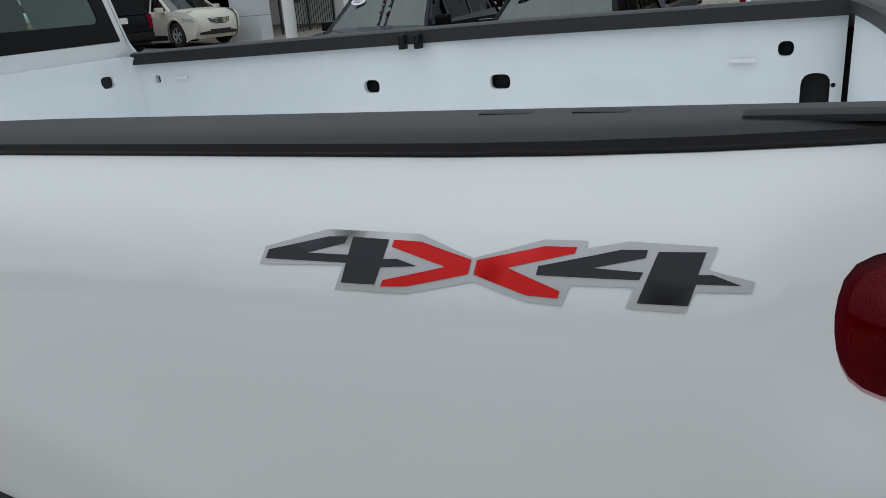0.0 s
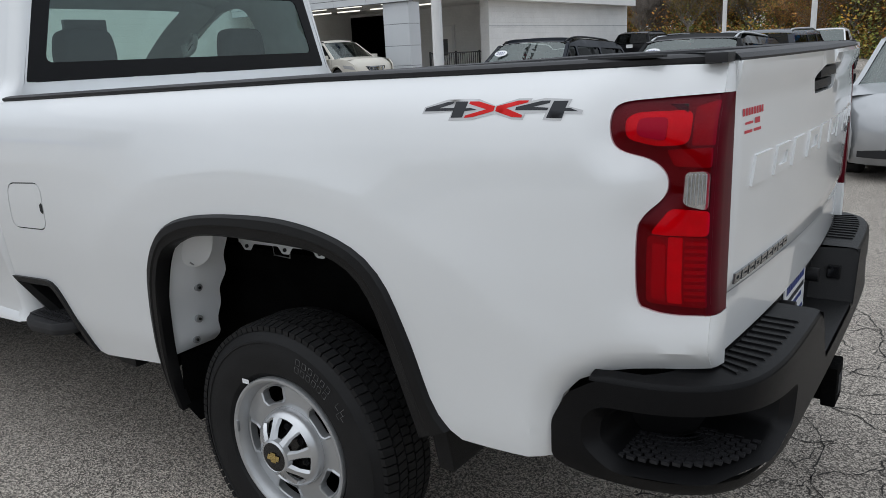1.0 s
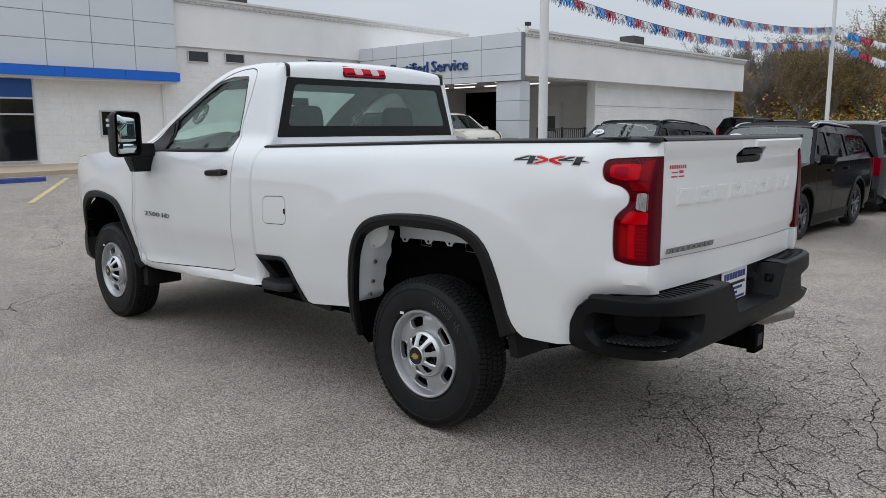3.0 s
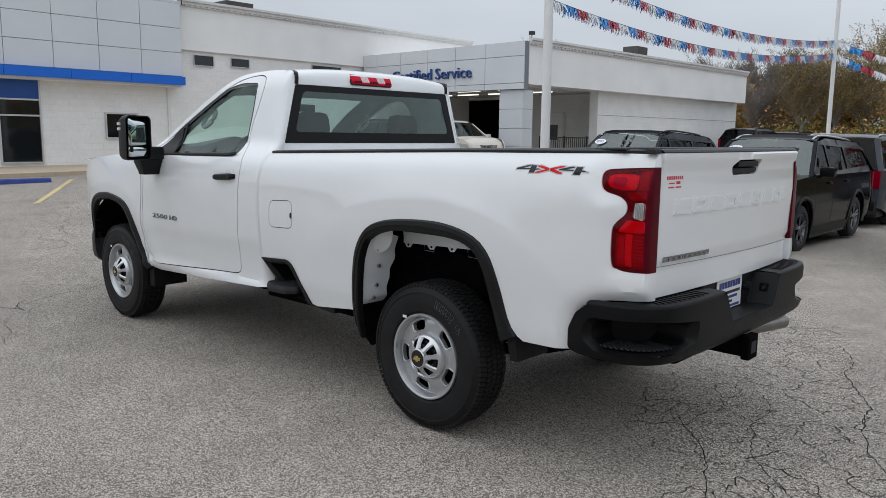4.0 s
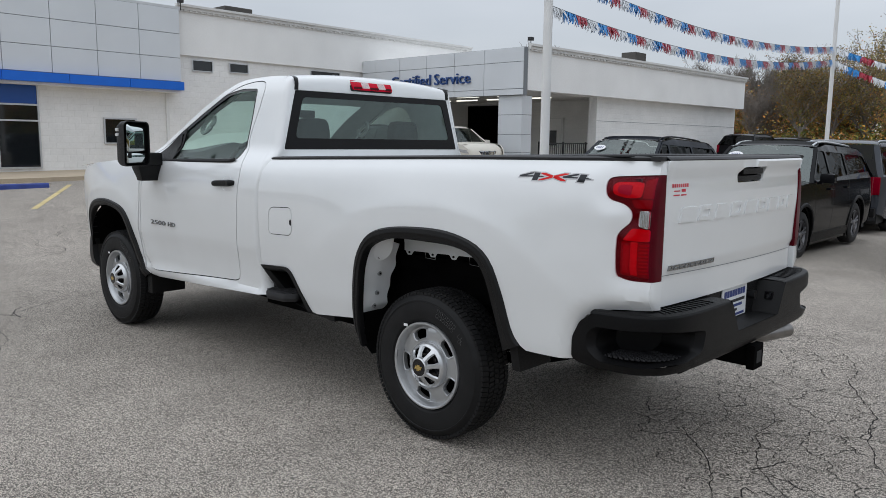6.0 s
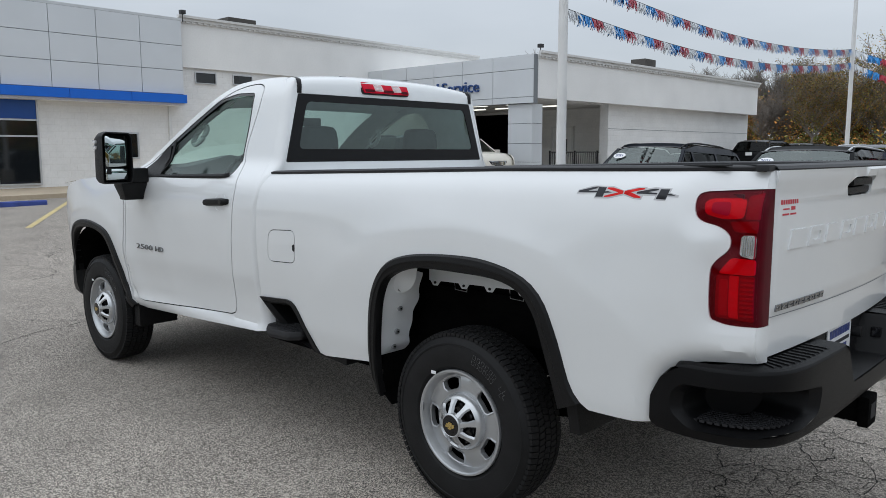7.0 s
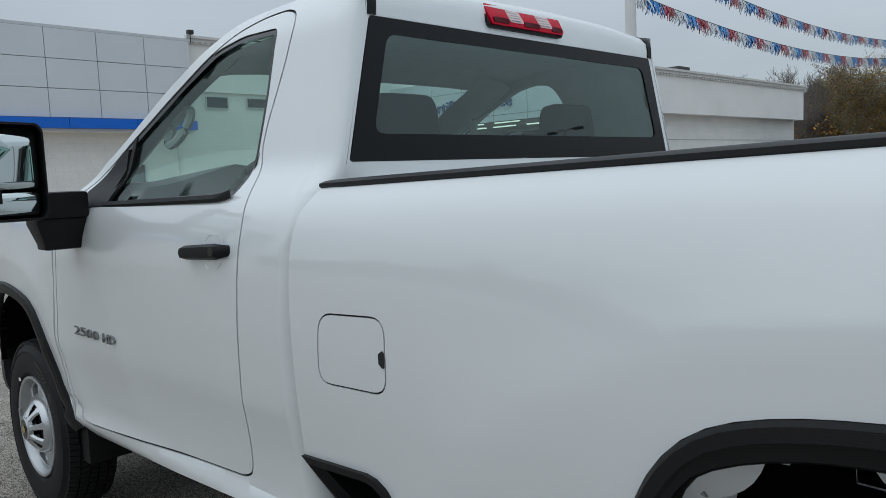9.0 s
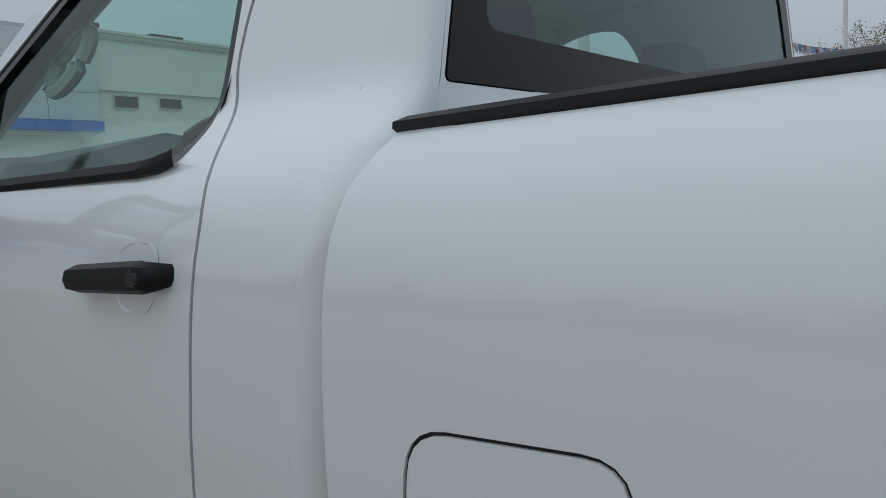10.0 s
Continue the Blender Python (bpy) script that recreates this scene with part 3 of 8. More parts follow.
ys = [-7.0 + 1.36 * i for i in range(-5, 12)]
ys = [y for y in ys if y < 8.5] + [8.46, 9.66]
panel_face("facade_cladding", "y", FX + 0.45, ys[0], 9.66, [8.22 - 1.385 * i for i in range(15, -1, -1)] + [9.66], [3.5, 4.29, 5.10, 5.92], PANEL_GREY, "silver-grey metal panels over the showroom front")
bm = bmesh.new()
box(bm, FX - 0.2, FX + 0.44, -13.0, 9.70, 5.92, 6.0)
structure("coping_1", bm, ALU, "thin metal coping on the panelled parapet", category="coping")
bm = bmesh.new()
box(bm, FX, FX + 0.42, -13.0, 9.66, 3.12, 3.2)
structure("soffit_1", bm, WHITE_STUCCO, "white soffit under the blue band", category="soffit")


def blue_band():
    ob = thing("blue_band", "glossy blue metal band below the grey panels", "band", kind="structure")
    for i in range(12):
        y0 = 9.68 - 1.9 * (i + 1)
        bm = bmesh.new()
        box(bm, FX + 0.1, FX + 0.62, y0 + 0.006, y0 + 1.9 - 0.006, 3.20, 3.48, 0.01)
        part("band_panel", bm, BLUE, ob, smooth=False)
    return ob


blue_band()


def window_unit(name, x, y0, y1, z0, z1, label, bars_z=(), bars_y=(), material=DARK_GLASS, facing="x", frame=0.05):
    ob = tagged(thing(name, label, "window", kind="structure"))
    def fr(a0, a1, b0, b1, d0, d1, mt, nm, par):
        bm = bmesh.new()
        if facing == "x":
            box(bm, x + d0, x + d1, a0, a1, b0, b1)
        else:
            box(bm, a0, a1, x - d1, x - d0, b0, b1)
        return part(nm, bm, mt, par, smooth=False)
    zc = [z0, *bars_z, z1]
    yc = [y0, *bars_y, y1]
    for za, zb in zip(zc, zc[1:]):
        for ya, yb in zip(yc, yc[1:]):
            fr(ya, yb, za, zb, 0.003, 0.012, material, "pane", ob)
    for z in zc:
        fr(y0 - frame / 2, y1 + frame / 2, z - frame / 2, z + frame / 2, 0.012, 0.06, ALU, "frame_rail", ob)
    for y in yc:
        fr(y - frame / 2, y + frame / 2, z0 + frame / 2, z1 - frame / 2, 0.012, 0.058, ALU, "frame_post", ob)
    return ob


w1 = window_unit("window_1", FX, 3.95, 5.12, 0.62, 3.14, "tall dark shop window with aluminium bars and a blue header", (2.05, 2.53))
bm = bmesh.new()
box(bm, FX + 0.013, FX + 0.03, 3.98, 5.09, 2.56, 3.12)
part("header_panel", bm, BLUE_DARK, w1, "dark blue header panel", False)
window_unit("window_2", FX, 1.2, 3.7, 0.62, 3.14, "dark shop window with aluminium bars", (1.3, 2.05), (2.4,), PANEL_GREY)
window_unit("window_3", FX, 7.12, 8.18, 1.38, 2.19, "small dark window in the white block wall")
window_unit("window_4", FX, 10.33, 11.11, 3.95, 4.32, "narrow high dark window", frame=0.03)
window_unit("window_5", FX, 11.81, 12.59, 4.0, 4.32, "narrow high dark window", frame=0.03)
window_unit("window_6", FX, 15.5, 17.0, 4.02, 4.34, "narrow high dark window", frame=0.03)


def downspout():
    bm = bmesh.new()
    box(bm, FX, FX + 0.09, 9.27, 9.37, 0.55, 3.12, 0.012)
    return tagged(new("downspout", mesh_of("downspout", bm, POLE_WHITE)), "white square rain downspout on the block wall", "downspout")


downspout()


def pavement():
    bm = bmesh.new()
    rows = [[(x, y, ground_z(-19.2, max(-4, min(y, 14))) + 0.10) for x in (FX, -20.5, -18.7)] for y in [-14 + 2 * i for i in range(16)]]
    vs = strip(bm, rows)
    front = [v[2] for v in vs]
    low = [bm.verts.new(v.co - Vector((0, 0, 0.3))) for v in front]
    for i in range(len(front) - 1):
        bm.faces.new((front[i], front[i + 1], low[i + 1], low[i]))
    return structure("pavement", bm, CONCRETE_TAN, "tan concrete pavement with a low kerb along the showroom", category="pavement")


pavement()


def wheel_stop(x, y0, y1):
    ob = tagged(new("wheel_stop"), "worn blue-painted concrete wheel stop on the asphalt", "wheel stop", "wheel stops by the showroom")
    bm = bmesh.new()
    z = ground_z(x, (y0 + y1) / 2)
    prof = [(-0.09, 0), (-0.075, 0.10), (-0.05, 0.125), (0.05, 0.125), (0.075, 0.10), (0.09, 0)]
    rows = [[(x + a, y, z + b - 0.005) for a, b in prof] for y in curve_1d(y0, y1, 12)]
    vs = strip(bm, rows)
    bm.faces.new(vs[0][::-1])
    bm.faces.new(vs[-1])
    part("bar", bm, STOP_BLUE, ob)


def curve_1d(a, b, n):
    return [a + (b - a) * i / (n - 1) for i in range(n)]


wheel_stop(-17.05, 1.25, 3.30)
wheel_stop(-17.2, 4.65, 6.7)
wheel_stop(-17.0, -2.2, -0.15)


def bay_line(x0, y0, x1, y1, w=0.11):
    bm = bmesh.new()
    d = Vector((x1 - x0, y1 - y0)).normalized()
    nn = Vector((-d.y, d.x)) * w / 2
    rows = []
    for i in range(20):
        t = i / 19
        x, y = x0 + (x1 - x0) * t, y0 + (y1 - y0) * t
        rows.append([(x + s * nn.x, y + s * nn.y, ground_z(x + s * nn.x, y + s * nn.y) + 0.006) for s in (-1, 1)])
    strip(bm, rows)
    return tagged(new("bay_line", mesh_of("bay_line", bm, YELLOW)), "faded yellow parking bay line painted on the asphalt", "road marking", "bay lines", "structure")


bay_line(-12.66, 1.46, -17.47, 3.98)
bay_line(-10.0, 16.2, -13.6, 17.6)


# ---- the covered service entrance ----
CY, CX = 18.45, -14.15
bm = bmesh.new()
box(bm, FX, CX - 0.3, CY + 0.3, 25.2, 3.43, 3.52)
box(bm, FX, CX - 0.2, CY + 0.25, 36.2, 4.7, 4.8)
structure("ceiling_1", bm, WHITE_STUCCO, "white ceiling of the covered service entrance", category="ceiling")
flank = [low_cornice, quad_wall("fascia_east", CX - 0.1, -13.9, CY + 0.0, 36.5, 3.42, 4.9, WHITE_STUCCO, "smooth white fascia of the service building")]
panel_face("sign_cladding", "x", CY - 0.26, FX + 0.1, CX + 0.24, [FX + 0.1, -21.64, -20.2, -18.67, -17.2, -15.72, CX + 0.24], [3.24, 3.46, 4.40, 4.90], PANEL_GREY, "silver-grey metal panels over the service entrance")
flank.append(quad_wall("wall_service_east", -14.75, -14.35, 23.55, 36.5, -0.2, 3.44, WHITE_WALL, "white painted block wall of the workshop"))
bm = bmesh.new()
box(bm, -14.7, -14.2, 23.55, 36.4, 3.44, 3.52)
flank.append(structure("soffit_2", bm, WHITE_STUCCO, "white soffit below the fascia", category="soffit"))
bm = bmesh.new()
box(bm, -14.36, -14.340, 23.56, 36.48, 2.47, 2.486)
flank.append(structure("trim_2", bm, JOINT_GREY, "thin grey joint across the white wall", category="trim"))
# this flank stands slightly askew to the rest
for ob in flank:
    ob.matrix_world = Matrix.Translation((-13.9, CY, 0)) @ Matrix.Rotation(radians(-1.8), 4, "Z") @ Matrix.Translation((13.9, -CY, 0))
quad_wall("wall_service_north", -40, -14.2, 36.0, 36.3, -0.2, 4.8, WHITE_WALL, "white workshop wall")
# the wall behind the drive, with its wide door opening
bm = bmesh.new()
for x0, x1, z0, z1 in ((FX, -24.0, 0, 0.01), (-20.5, -15.3, -0.2, 3.5), (-24.3, -20.5, 3.32, 3.5)):
    if x1 > x0:
        box(bm, x0, x1, 25.2, 25.5, z0, z1)
structure("wall_service_back", bm, WHITE_WALL, "white wall behind the service drive with a wide opening", category="wall")
quad_wall("wall_drive_west", -24.8, -24.3, 18.2, 25.5, -0.2, 4.8, WHITE_WALL, "white wall inside the service drive")
# bay walls and ceiling, coloured as dark as their shade
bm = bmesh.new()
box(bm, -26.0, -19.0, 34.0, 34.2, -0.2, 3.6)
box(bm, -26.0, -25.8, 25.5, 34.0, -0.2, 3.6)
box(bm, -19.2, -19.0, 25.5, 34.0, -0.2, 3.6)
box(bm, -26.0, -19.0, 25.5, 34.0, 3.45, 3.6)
structure("workshop_bay", bm, INSIDE_SHADE, "workshop bay interior, its shade put into a dark brown colour", category="wall")


def column(x0, x1, y0, y1):
    ob = thing("column", "square column clad in silver-grey metal panels", "column", kind="structure")
    zs = [ground_z(-14, 18.6) - 0.2, 1.20, 1.85, 2.55, 3.24]
    for a, b in zip(zs, zs[1:]):
        bm = bmesh.new()
        box(bm, x0, x1, y0, y1, a + 0.008, b - 0.008, 0.008)
        part("cladding_panel", bm, PANEL_GREY, ob, smooth=False)
    bm = bmesh.new()
    box(bm, x0 + 0.02, x1 - 0.02, y0 + 0.02, y1 - 0.02, zs[0], zs[-1])
    part("core", bm, JOINT_GREY, ob, smooth=False)
    return ob


column(-15.12, -14.05, CY - 0.12, CY + 0.48)


def service_door():
    ob = thing("door_1", "white service door with a small dark window", "door", kind="structure")
    bm = bmesh.new()
    box(bm, -17.95, -16.95, 25.12, 25.2, 0.5, 2.62, 0.01)
    part("leaf", bm, WHITE_STUCCO, ob, smooth=False)
    bm = bmesh.new()
    box(bm, -17.72, -17.20, 25.10, 25.12, 1.45, 2.12)
    part("pane", bm, DARK_GLASS, ob, smooth=False)
    bm = bmesh.new()
    for x in (-18.0, -16.9):
        box(bm, x - 0.05, x + 0.05, 25.08, 25.2, 0.5, 2.68)
    box(bm, -17.95, -16.95, 25.08, 25.2, 2.62, 2.68)
    part("frame", bm, POLE_WHITE, ob, smooth=False)
    bm = bmesh.new()
    box(bm, -17.12, -17.05, 25.06, 25.12, 1.35, 1.5, 0.01)
    part("handle", bm, ALU, ob)


service_door()


def drive_lights():
    for x in (-22.0, -20.4, -18.6, -16.4):
        ob = tagged(new("ceiling_light"), "lit fluorescent strip light under the white canopy ceiling", "ceiling light", "strip lights in the service drive")
        for y in (20.6, 22.6):
            bm = bmesh.new()
            box(bm, x - 0.60, x + 0.60, y - 0.035, y + 0.035, 3.385, 3.43)
            part("tube", bm, LAMP_TUBE, ob, smooth=False)


drive_lights()


def sign():
    ob = thing("sign", "raised dark blue sign letters on grey panels", "sign")
    for word, x0, x1 in (("Certified", -20.63, -18.40), ("Service", -18.20, -16.35)):
        bm = bmesh.new()
        letters(bm, word, 0.60, pose(0, CY - 0.30, 3.92, 90, 0, 0), 0.08)
        lo, hi = min(v.co.x for v in bm.verts), max(v.co.x for v in bm.verts)
        for v in bm.verts:
            v.co.x = x0 + (x1 - x0) * (v.co.x - lo) / (hi - lo)
        part("lettering", bm, SIGN_BLUE, ob, smooth=False)


sign()


def fence():
    ob = tagged(new("railing"), "black iron railing with upright bars by the workshop wall", "railing")
    y0, y1, x = 20.2, 25.1, -14.6
    z = ground_z(x, 22)
    bm = bmesh.new()
    for zz in (z + 0.12, z + 1.0):
        box(bm, x - 0.02, x + 0.02, y0, y1, zz, zz + 0.04)
    part("rail", bm, FENCE_BLACK, ob, smooth=False)
    n = 34
    for i in range(n):
        y = y0 + (y1 - y0) * i / (n - 1)
        bm = bmesh.new()
        w = 0.028 if i % 11 == 0 else 0.010
        box(bm, x - w, x + w, y - w, y + w, z - 0.05, z + (1.08 if i % 11 == 0 else 1.0))
        part("post" if i % 11 == 0 else "baluster", bm, FENCE_BLACK, ob, smooth=False)


fence()


def roof_unit(x, y, z, sx, sy, sz):
    ob = tagged(new("roof_unit"), "grey louvred ventilation unit on the flat roof", "roof unit")
    bm = bmesh.new()
    box(bm, x - sx / 2, x + sx / 2, y - sy / 2, y + sy / 2, z, z + sz, 0.03)
    part("casing", bm, UNIT_METAL, ob, smooth=False)
    for i in range(5):
        bm = bmesh.new()
        zz = z + sz * (0.2 + 0.13 * i)
        box(bm, x + sx / 2, x + sx / 2 + 0.03, y - sy * 0.42, y + sy * 0.42, zz, zz + 0.04)
        part("louvre", bm, JOINT_GREY, ob, smooth=False)


roof_unit(-19.7, 36.2, 4.8, 0.9, 1.2, 1.88)
roof_unit(-25.3, 13.65, 5.8, 1.1, 1.25, 0.98)
bm = bmesh.new()
box(bm, -40, FX - 0.3, -14, 25.0, 5.7, 5.8)
box(bm, -40, -14.3, 25.0, 36.0, 4.6, 4.7)
structure("roof", bm, CONCRETE, "flat grey roof behind the parapets", category="roof")


def flood_lamp(x, y, z):
    ob = tagged(new("flood_lamp"), "small dark floodlight on a short arm at the roof edge", "floodlight", "roof floodlights")
    bm = bmesh.new()
    cyl(bm, (x, y, z + 0.08), 0.015, 0.26, n=8)
    part("arm", bm, FENCE_BLACK, ob)
    bm = bmesh.new()
    box(bm, x - 0.08, x + 0.08, y - 0.09, y + 0.09, z + 0.20, z + 0.33, 0.02)
    part("head", bm, FENCE_BLACK, ob)


flood_lamp(-14.0, 18.7, 4.95)
flood_lamp(-22.2, 9.75, 5.95)


# ---- lamp poles and the foil pennants between them ----
def lamp_pole(x, y, r, h, pedestal):
    z = ground_z(x, y)
    ob = thing("lamp_pole", "tall white-painted steel lot pole on a concrete footing", "lamp pole", "lot poles", at=(x, y, z))
    bm = bmesh.new()
    cyl(bm, (0, 0, h / 2), r, h, n=20, r2=r * 0.8)
    part("shaft", bm, POLE_WHITE, ob)
    bm = bmesh.new()
    lathe(bm, [(0.0, -0.1), (0.30, -0.1), (0.30, pedestal - 0.03), (0.27, pedestal), (0.0, pedestal)], 24, "z")
    part("footing", bm, CONCRETE, ob)
    bm = bmesh.new()
    box(bm, -0.17, 0.17, -0.17, 0.17, pedestal, pedestal + 0.03)
    part("base_plate", bm, POLE_WHITE, ob, smooth=False)
    for sx, sy in ((-1, -1), (1, -1), (1, 1), (-1, 1)):
        bm = bmesh.new()
        cyl(bm, (sx * 0.13, sy * 0.13, pedestal + 0.05), 0.018, 0.06, n=6)
        part("bolt", bm, ALU, ob)
    bm = bmesh.new()
    box(bm, -0.9, 0.9, -0.05, 0.05, h - 0.05, h + 0.05)
    part("cross_arm", bm, POLE_WHITE, ob, smooth=False)
    for s in (-1, 1):
        bm = bmesh.new()
        box(bm, s * 0.9 - 0.25, s * 0.9 + 0.25, -0.2, 0.2, h - 0.12, h + 0.02, 0.03)
        part("lamp_head", bm, UNIT_METAL, ob)
    return ob


lamp_pole(-6.45, 9.1, 0.098, 9.0, 0.72)
lamp_pole(-2.9, 24.2, 0.09, 8.5, 0.6)
lamp_pole(-5.97, 25.66, 0.075, 9.5, 0.75)
lamp_pole(2.6, 27.5, 0.10, 9.0, 0.75)
lamp_pole(22.3, 34.1, 0.11, 6.4, 0.75)


def pennants(a, b, sag, seed):
    ob = tagged(new("pennant_string"), "string of red, silver and blue foil fringe hung between poles", "pennants", "foil pennant strings")
    rnd = random.Random(seed)
    a, b = Vector(a), Vector(b)
    n = max(8, int((b - a).length / 0.10))
    at = lambda t: a.lerp(b, t) - Vector((0, 0, sag * 4 * t * (1 - t)))
    bm = bmesh.new()
    tube(bm, [at(i / 40) for i in range(41)], 0.006, 4)
    part("cord", bm, FENCE_BLACK, ob)
    bms = {k: bmesh.new() for k in FRINGE}
    order = ("red", "white", "blue")
    span = rnd.uniform(3, 5)
    k = 0
    for i in range(n):
        if i % 4 == 0:
            k += 1
        col = order[k % 3]
        p0 = at((i + 0.5) / n)
        for j in range(9):
            p = p0 + (b - a).normalized() * rnd.uniform(-0.05, 0.05)
            wdt, ln = rnd.uniform(0.010, 0.022), rnd.uniform(0.12, 0.25)
            dr = Vector((rnd.uniform(-0.10, 0.10), rnd.uniform(-0.10, 0.10), -ln))
            sd = (b - a).normalized() * wdt
            m1 = p + dr * 0.55 + Vector((rnd.uniform(-0.02, 0.02), rnd.uniform(-0.02, 0.02), 0))
            strip(bms[col], [[p - sd, p + sd], [m1 - sd, m1 + sd], [p + dr - sd * 0.6, p + dr + sd * 0.6]])
    for col, m in bms.items():
        tagged(part(col + "_fringe", m, FRINGE[col], ob, col + " foil fringe", False), kind="stuff")


pennants((-6.4, 9.15, 4.26), (-5.97, 25.5, 4.56), 0.46, 1)
pennants((-6.4, 9.2, 4.95), (-5.97, 25.5, 5.0), 0.45, 2)
pennants((-5.95, 25.8, 4.56), (2.6, 27.4, 3.3), 0.9, 3)
pennants((-5.95, 25.8, 5.0), (2.6, 27.4, 4.0), 0.75, 4)
pennants((-6.5, 9.05, 4.9), (-16.0, 2.0, 6.6), 0.4, 5)


# ---- the pickup truck: rear axle at x = 0, front to -x, middle plane y = 0 ----
truck = thing("pickup_truck", "white regular-cab long-bed pickup truck with black trim", "pickup truck")
PZ = np.array([0.40, 0.45, 0.60, 0.76, 0.95, 1.07, 1.20, 1.29, 1.36, 1.40, 1.44, 1.50, 1.70, 1.88, 1.96, 2.02])
PY = np.array([0.945, 0.950, 0.965, 0.982, 1.003, 1.010, 1.008, 1.000, 0.984, 0.967, 0.936, 0.878, 0.830, 0.790, 0.745, 0.68])
_z = np.arange(0.3, 2.1, 0.004)
_y = np.interp(_z, PZ, PY)
_k = np.exp(-0.5 * (np.arange(-12, 13) / 5.0) ** 2)
_y = np.convolve(np.pad(_y, 12, mode="edge"), _k / _k.sum(), mode="valid")
REAR_ARCH = [(-0.577, 0.555), (-0.568, 0.615), (-0.540, 0.80), (-0.492, 0.95), (-0.405, 1.055), (-0.27, 1.108), (-0.06, 1.132), (0.17, 1.132), (0.36, 1.090), (0.462, 1.012), (0.522, 0.875), (0.572, 0.70), (0.618, 0.632)]
REAR_ARCH_IN = [(-0.510, 0.40), (-0.508, 0.60), (-0.480, 0.775), (-0.447, 0.91), (-0.385, 0.999), (-0.21, 1.056), (0.06, 1.064), (0.245, 1.056), (0.36, 1.016), (0.425, 0.93), (0.462, 0.80), (0.505, 0.633), (0.515, 0.585)]
FRONT_ARCH = [(-4.225, 0.66), (-4.20, 0.80), (-4.11, 0.945), (-3.94, 1.035), (-3.70, 1.066), (-3.50, 1.052), (-3.32, 1.00), (-3.225, 0.88), (-3.165, 0.72), (-3.10, 0.55), (-3.06, 0.50)]
FRONT_ARCH_IN = [(-4.165, 0.62), (-4.14, 0.79), (-4.06, 0.905), (-3.92, 0.980), (-3.70, 1.010), (-3.52, 1.0), (-3.38, 0.955), (-3.30, 0.86), (-3.25, 0.72), (-3.19, 0.55), (-3.15, 0.46)]


def rail_z(x):
    return float(np.interp(x, [-1.45, 0.2, 1.2], [1.437, 1.480, 1.4945]))


TAIL = curve_pts([(1.206, 0.992), (1.14, 0.994), (1.096, 1.004), (1.072, 1.028), (1.068, 1.16), (1.080, 1.20), (1.114, 1.236), (1.123, 1.262), (1.116, 1.290), (1.088, 1.314), (1.034, 1.332), (1.014, 1.356), (1.010, 1.398), (1.028, 1.424), (1.10, 1.432), (1.206, 1.438)], 70)


FLARE = curve_pts([(0.880, 0.614), (0.888, 0.70), (0.896, 0.745), (0.912, 0.785), (0.948, 0.825), (0.999, 0.850), (1.06, 0.862), (1.206, 0.868)], 40)


def side_y(x, z):
    """How far the left body side stands out from the middle at (x, z)."""
    zz = z - (rail_z(x) - 1.44) * min(1, max(0, (z - 1.05) / 0.35)) if x > -1.5 else z
    y = float(np.interp(zz, _z, _y))
    if x > 0.7:
        y -= 0.072 * ((x - 0.7) / 0.4) ** 2
    if x < -3.5:
        y -= 0.075 * ((-3.5 - x) / 0.7) ** 2
    if x > 0.9 and 0.9 < z < 1.5:
        d = math.sqrt(min((x - a) ** 2 + (z - b) ** 2 for a, b in TAIL))
        y -= 0.014 * math.exp(-((d / 0.036) ** 2))
    if -3.2 < x < -1.47:
        y += float(np.interp(z, [0.44, 0.49, 0.525, 0.562, 0.592, 0.63, 0.72, 0.80, 0.86, 0.95], [-0.055, 0.002, 0.018, 0.017, -0.006, -0.010, -0.010, -0.004, 0.003, 0.0]))
    if x > 0.82 and 0.6 < z < 0.98:
        d = math.sqrt(min((x - a) ** 2 + (z - b) ** 2 for a, b in FLARE))
        y -= 0.034 * max(0.0, 1 - d / 0.046) ** 1.1
    for cx, cz, a, b in ((0.0, 0.60, 0.575, 0.525), (-3.66, 0.55, 0.57, 0.52)):
        e = math.hypot((x - cx) / a, max(0, z - cz) / b)
        crest = 1.24 + 0.25 * ((x - cx) / 0.5) ** 2 * 0.5 if cx == 0.0 else 1.22
        if z > 0.5:
            y += 0.017 * (1.0 if e < crest else math.exp(-(((e - crest) / 0.16) ** 1.2))) * min(1.0, (z - 0.5) / 0.15)
    return y


def on_side(out=0.0):
    return lambda x, z: (x, -side_y(x, z) - out, z)


IN = (0, 1, 0)

# bed sides
POCKET = [(-1.468, 0.766), (-1.215, 0.781), (-1.178, 0.776), (-1.148, 0.760), (-1.120, 0.730), (-1.025, 0.600), (-1.000, 0.560), (-0.975, 0.528)]
bed_outline = (
    [(-1.402, 1.442), (-1.422, 1.416), (-1.446, 1.378), (-1.458, 1.33), (-1.462, 1.27), (-1.463, 1.17), (-1.462, 1.02), (-1.468, 0.80)]
    + POCKET
    + [(-0.93, 0.520), (-0.60, 0.556)]
    + curve_pts(REAR_ARCH, 40)
    + [(0.65, 0.612), (0.880, 0.614), (0.888, 0.70), (0.896, 0.745), (0.912, 0.785), (0.948, 0.825), (0.999, 0.850), (1.06, 0.862), (1.206, 0.868)]
    + TAIL
    + [(1.206, 1.492)]
    + [(x, rail_z(x)) for x in np.linspace(1.1, -1.32, 14)]
)
FUEL = rounded([(-1.362, 0.974), (-1.106, 0.984), (-1.104, 1.160), (-1.345, 1.148)], 0.05, 6)
bm = bmesh.new()
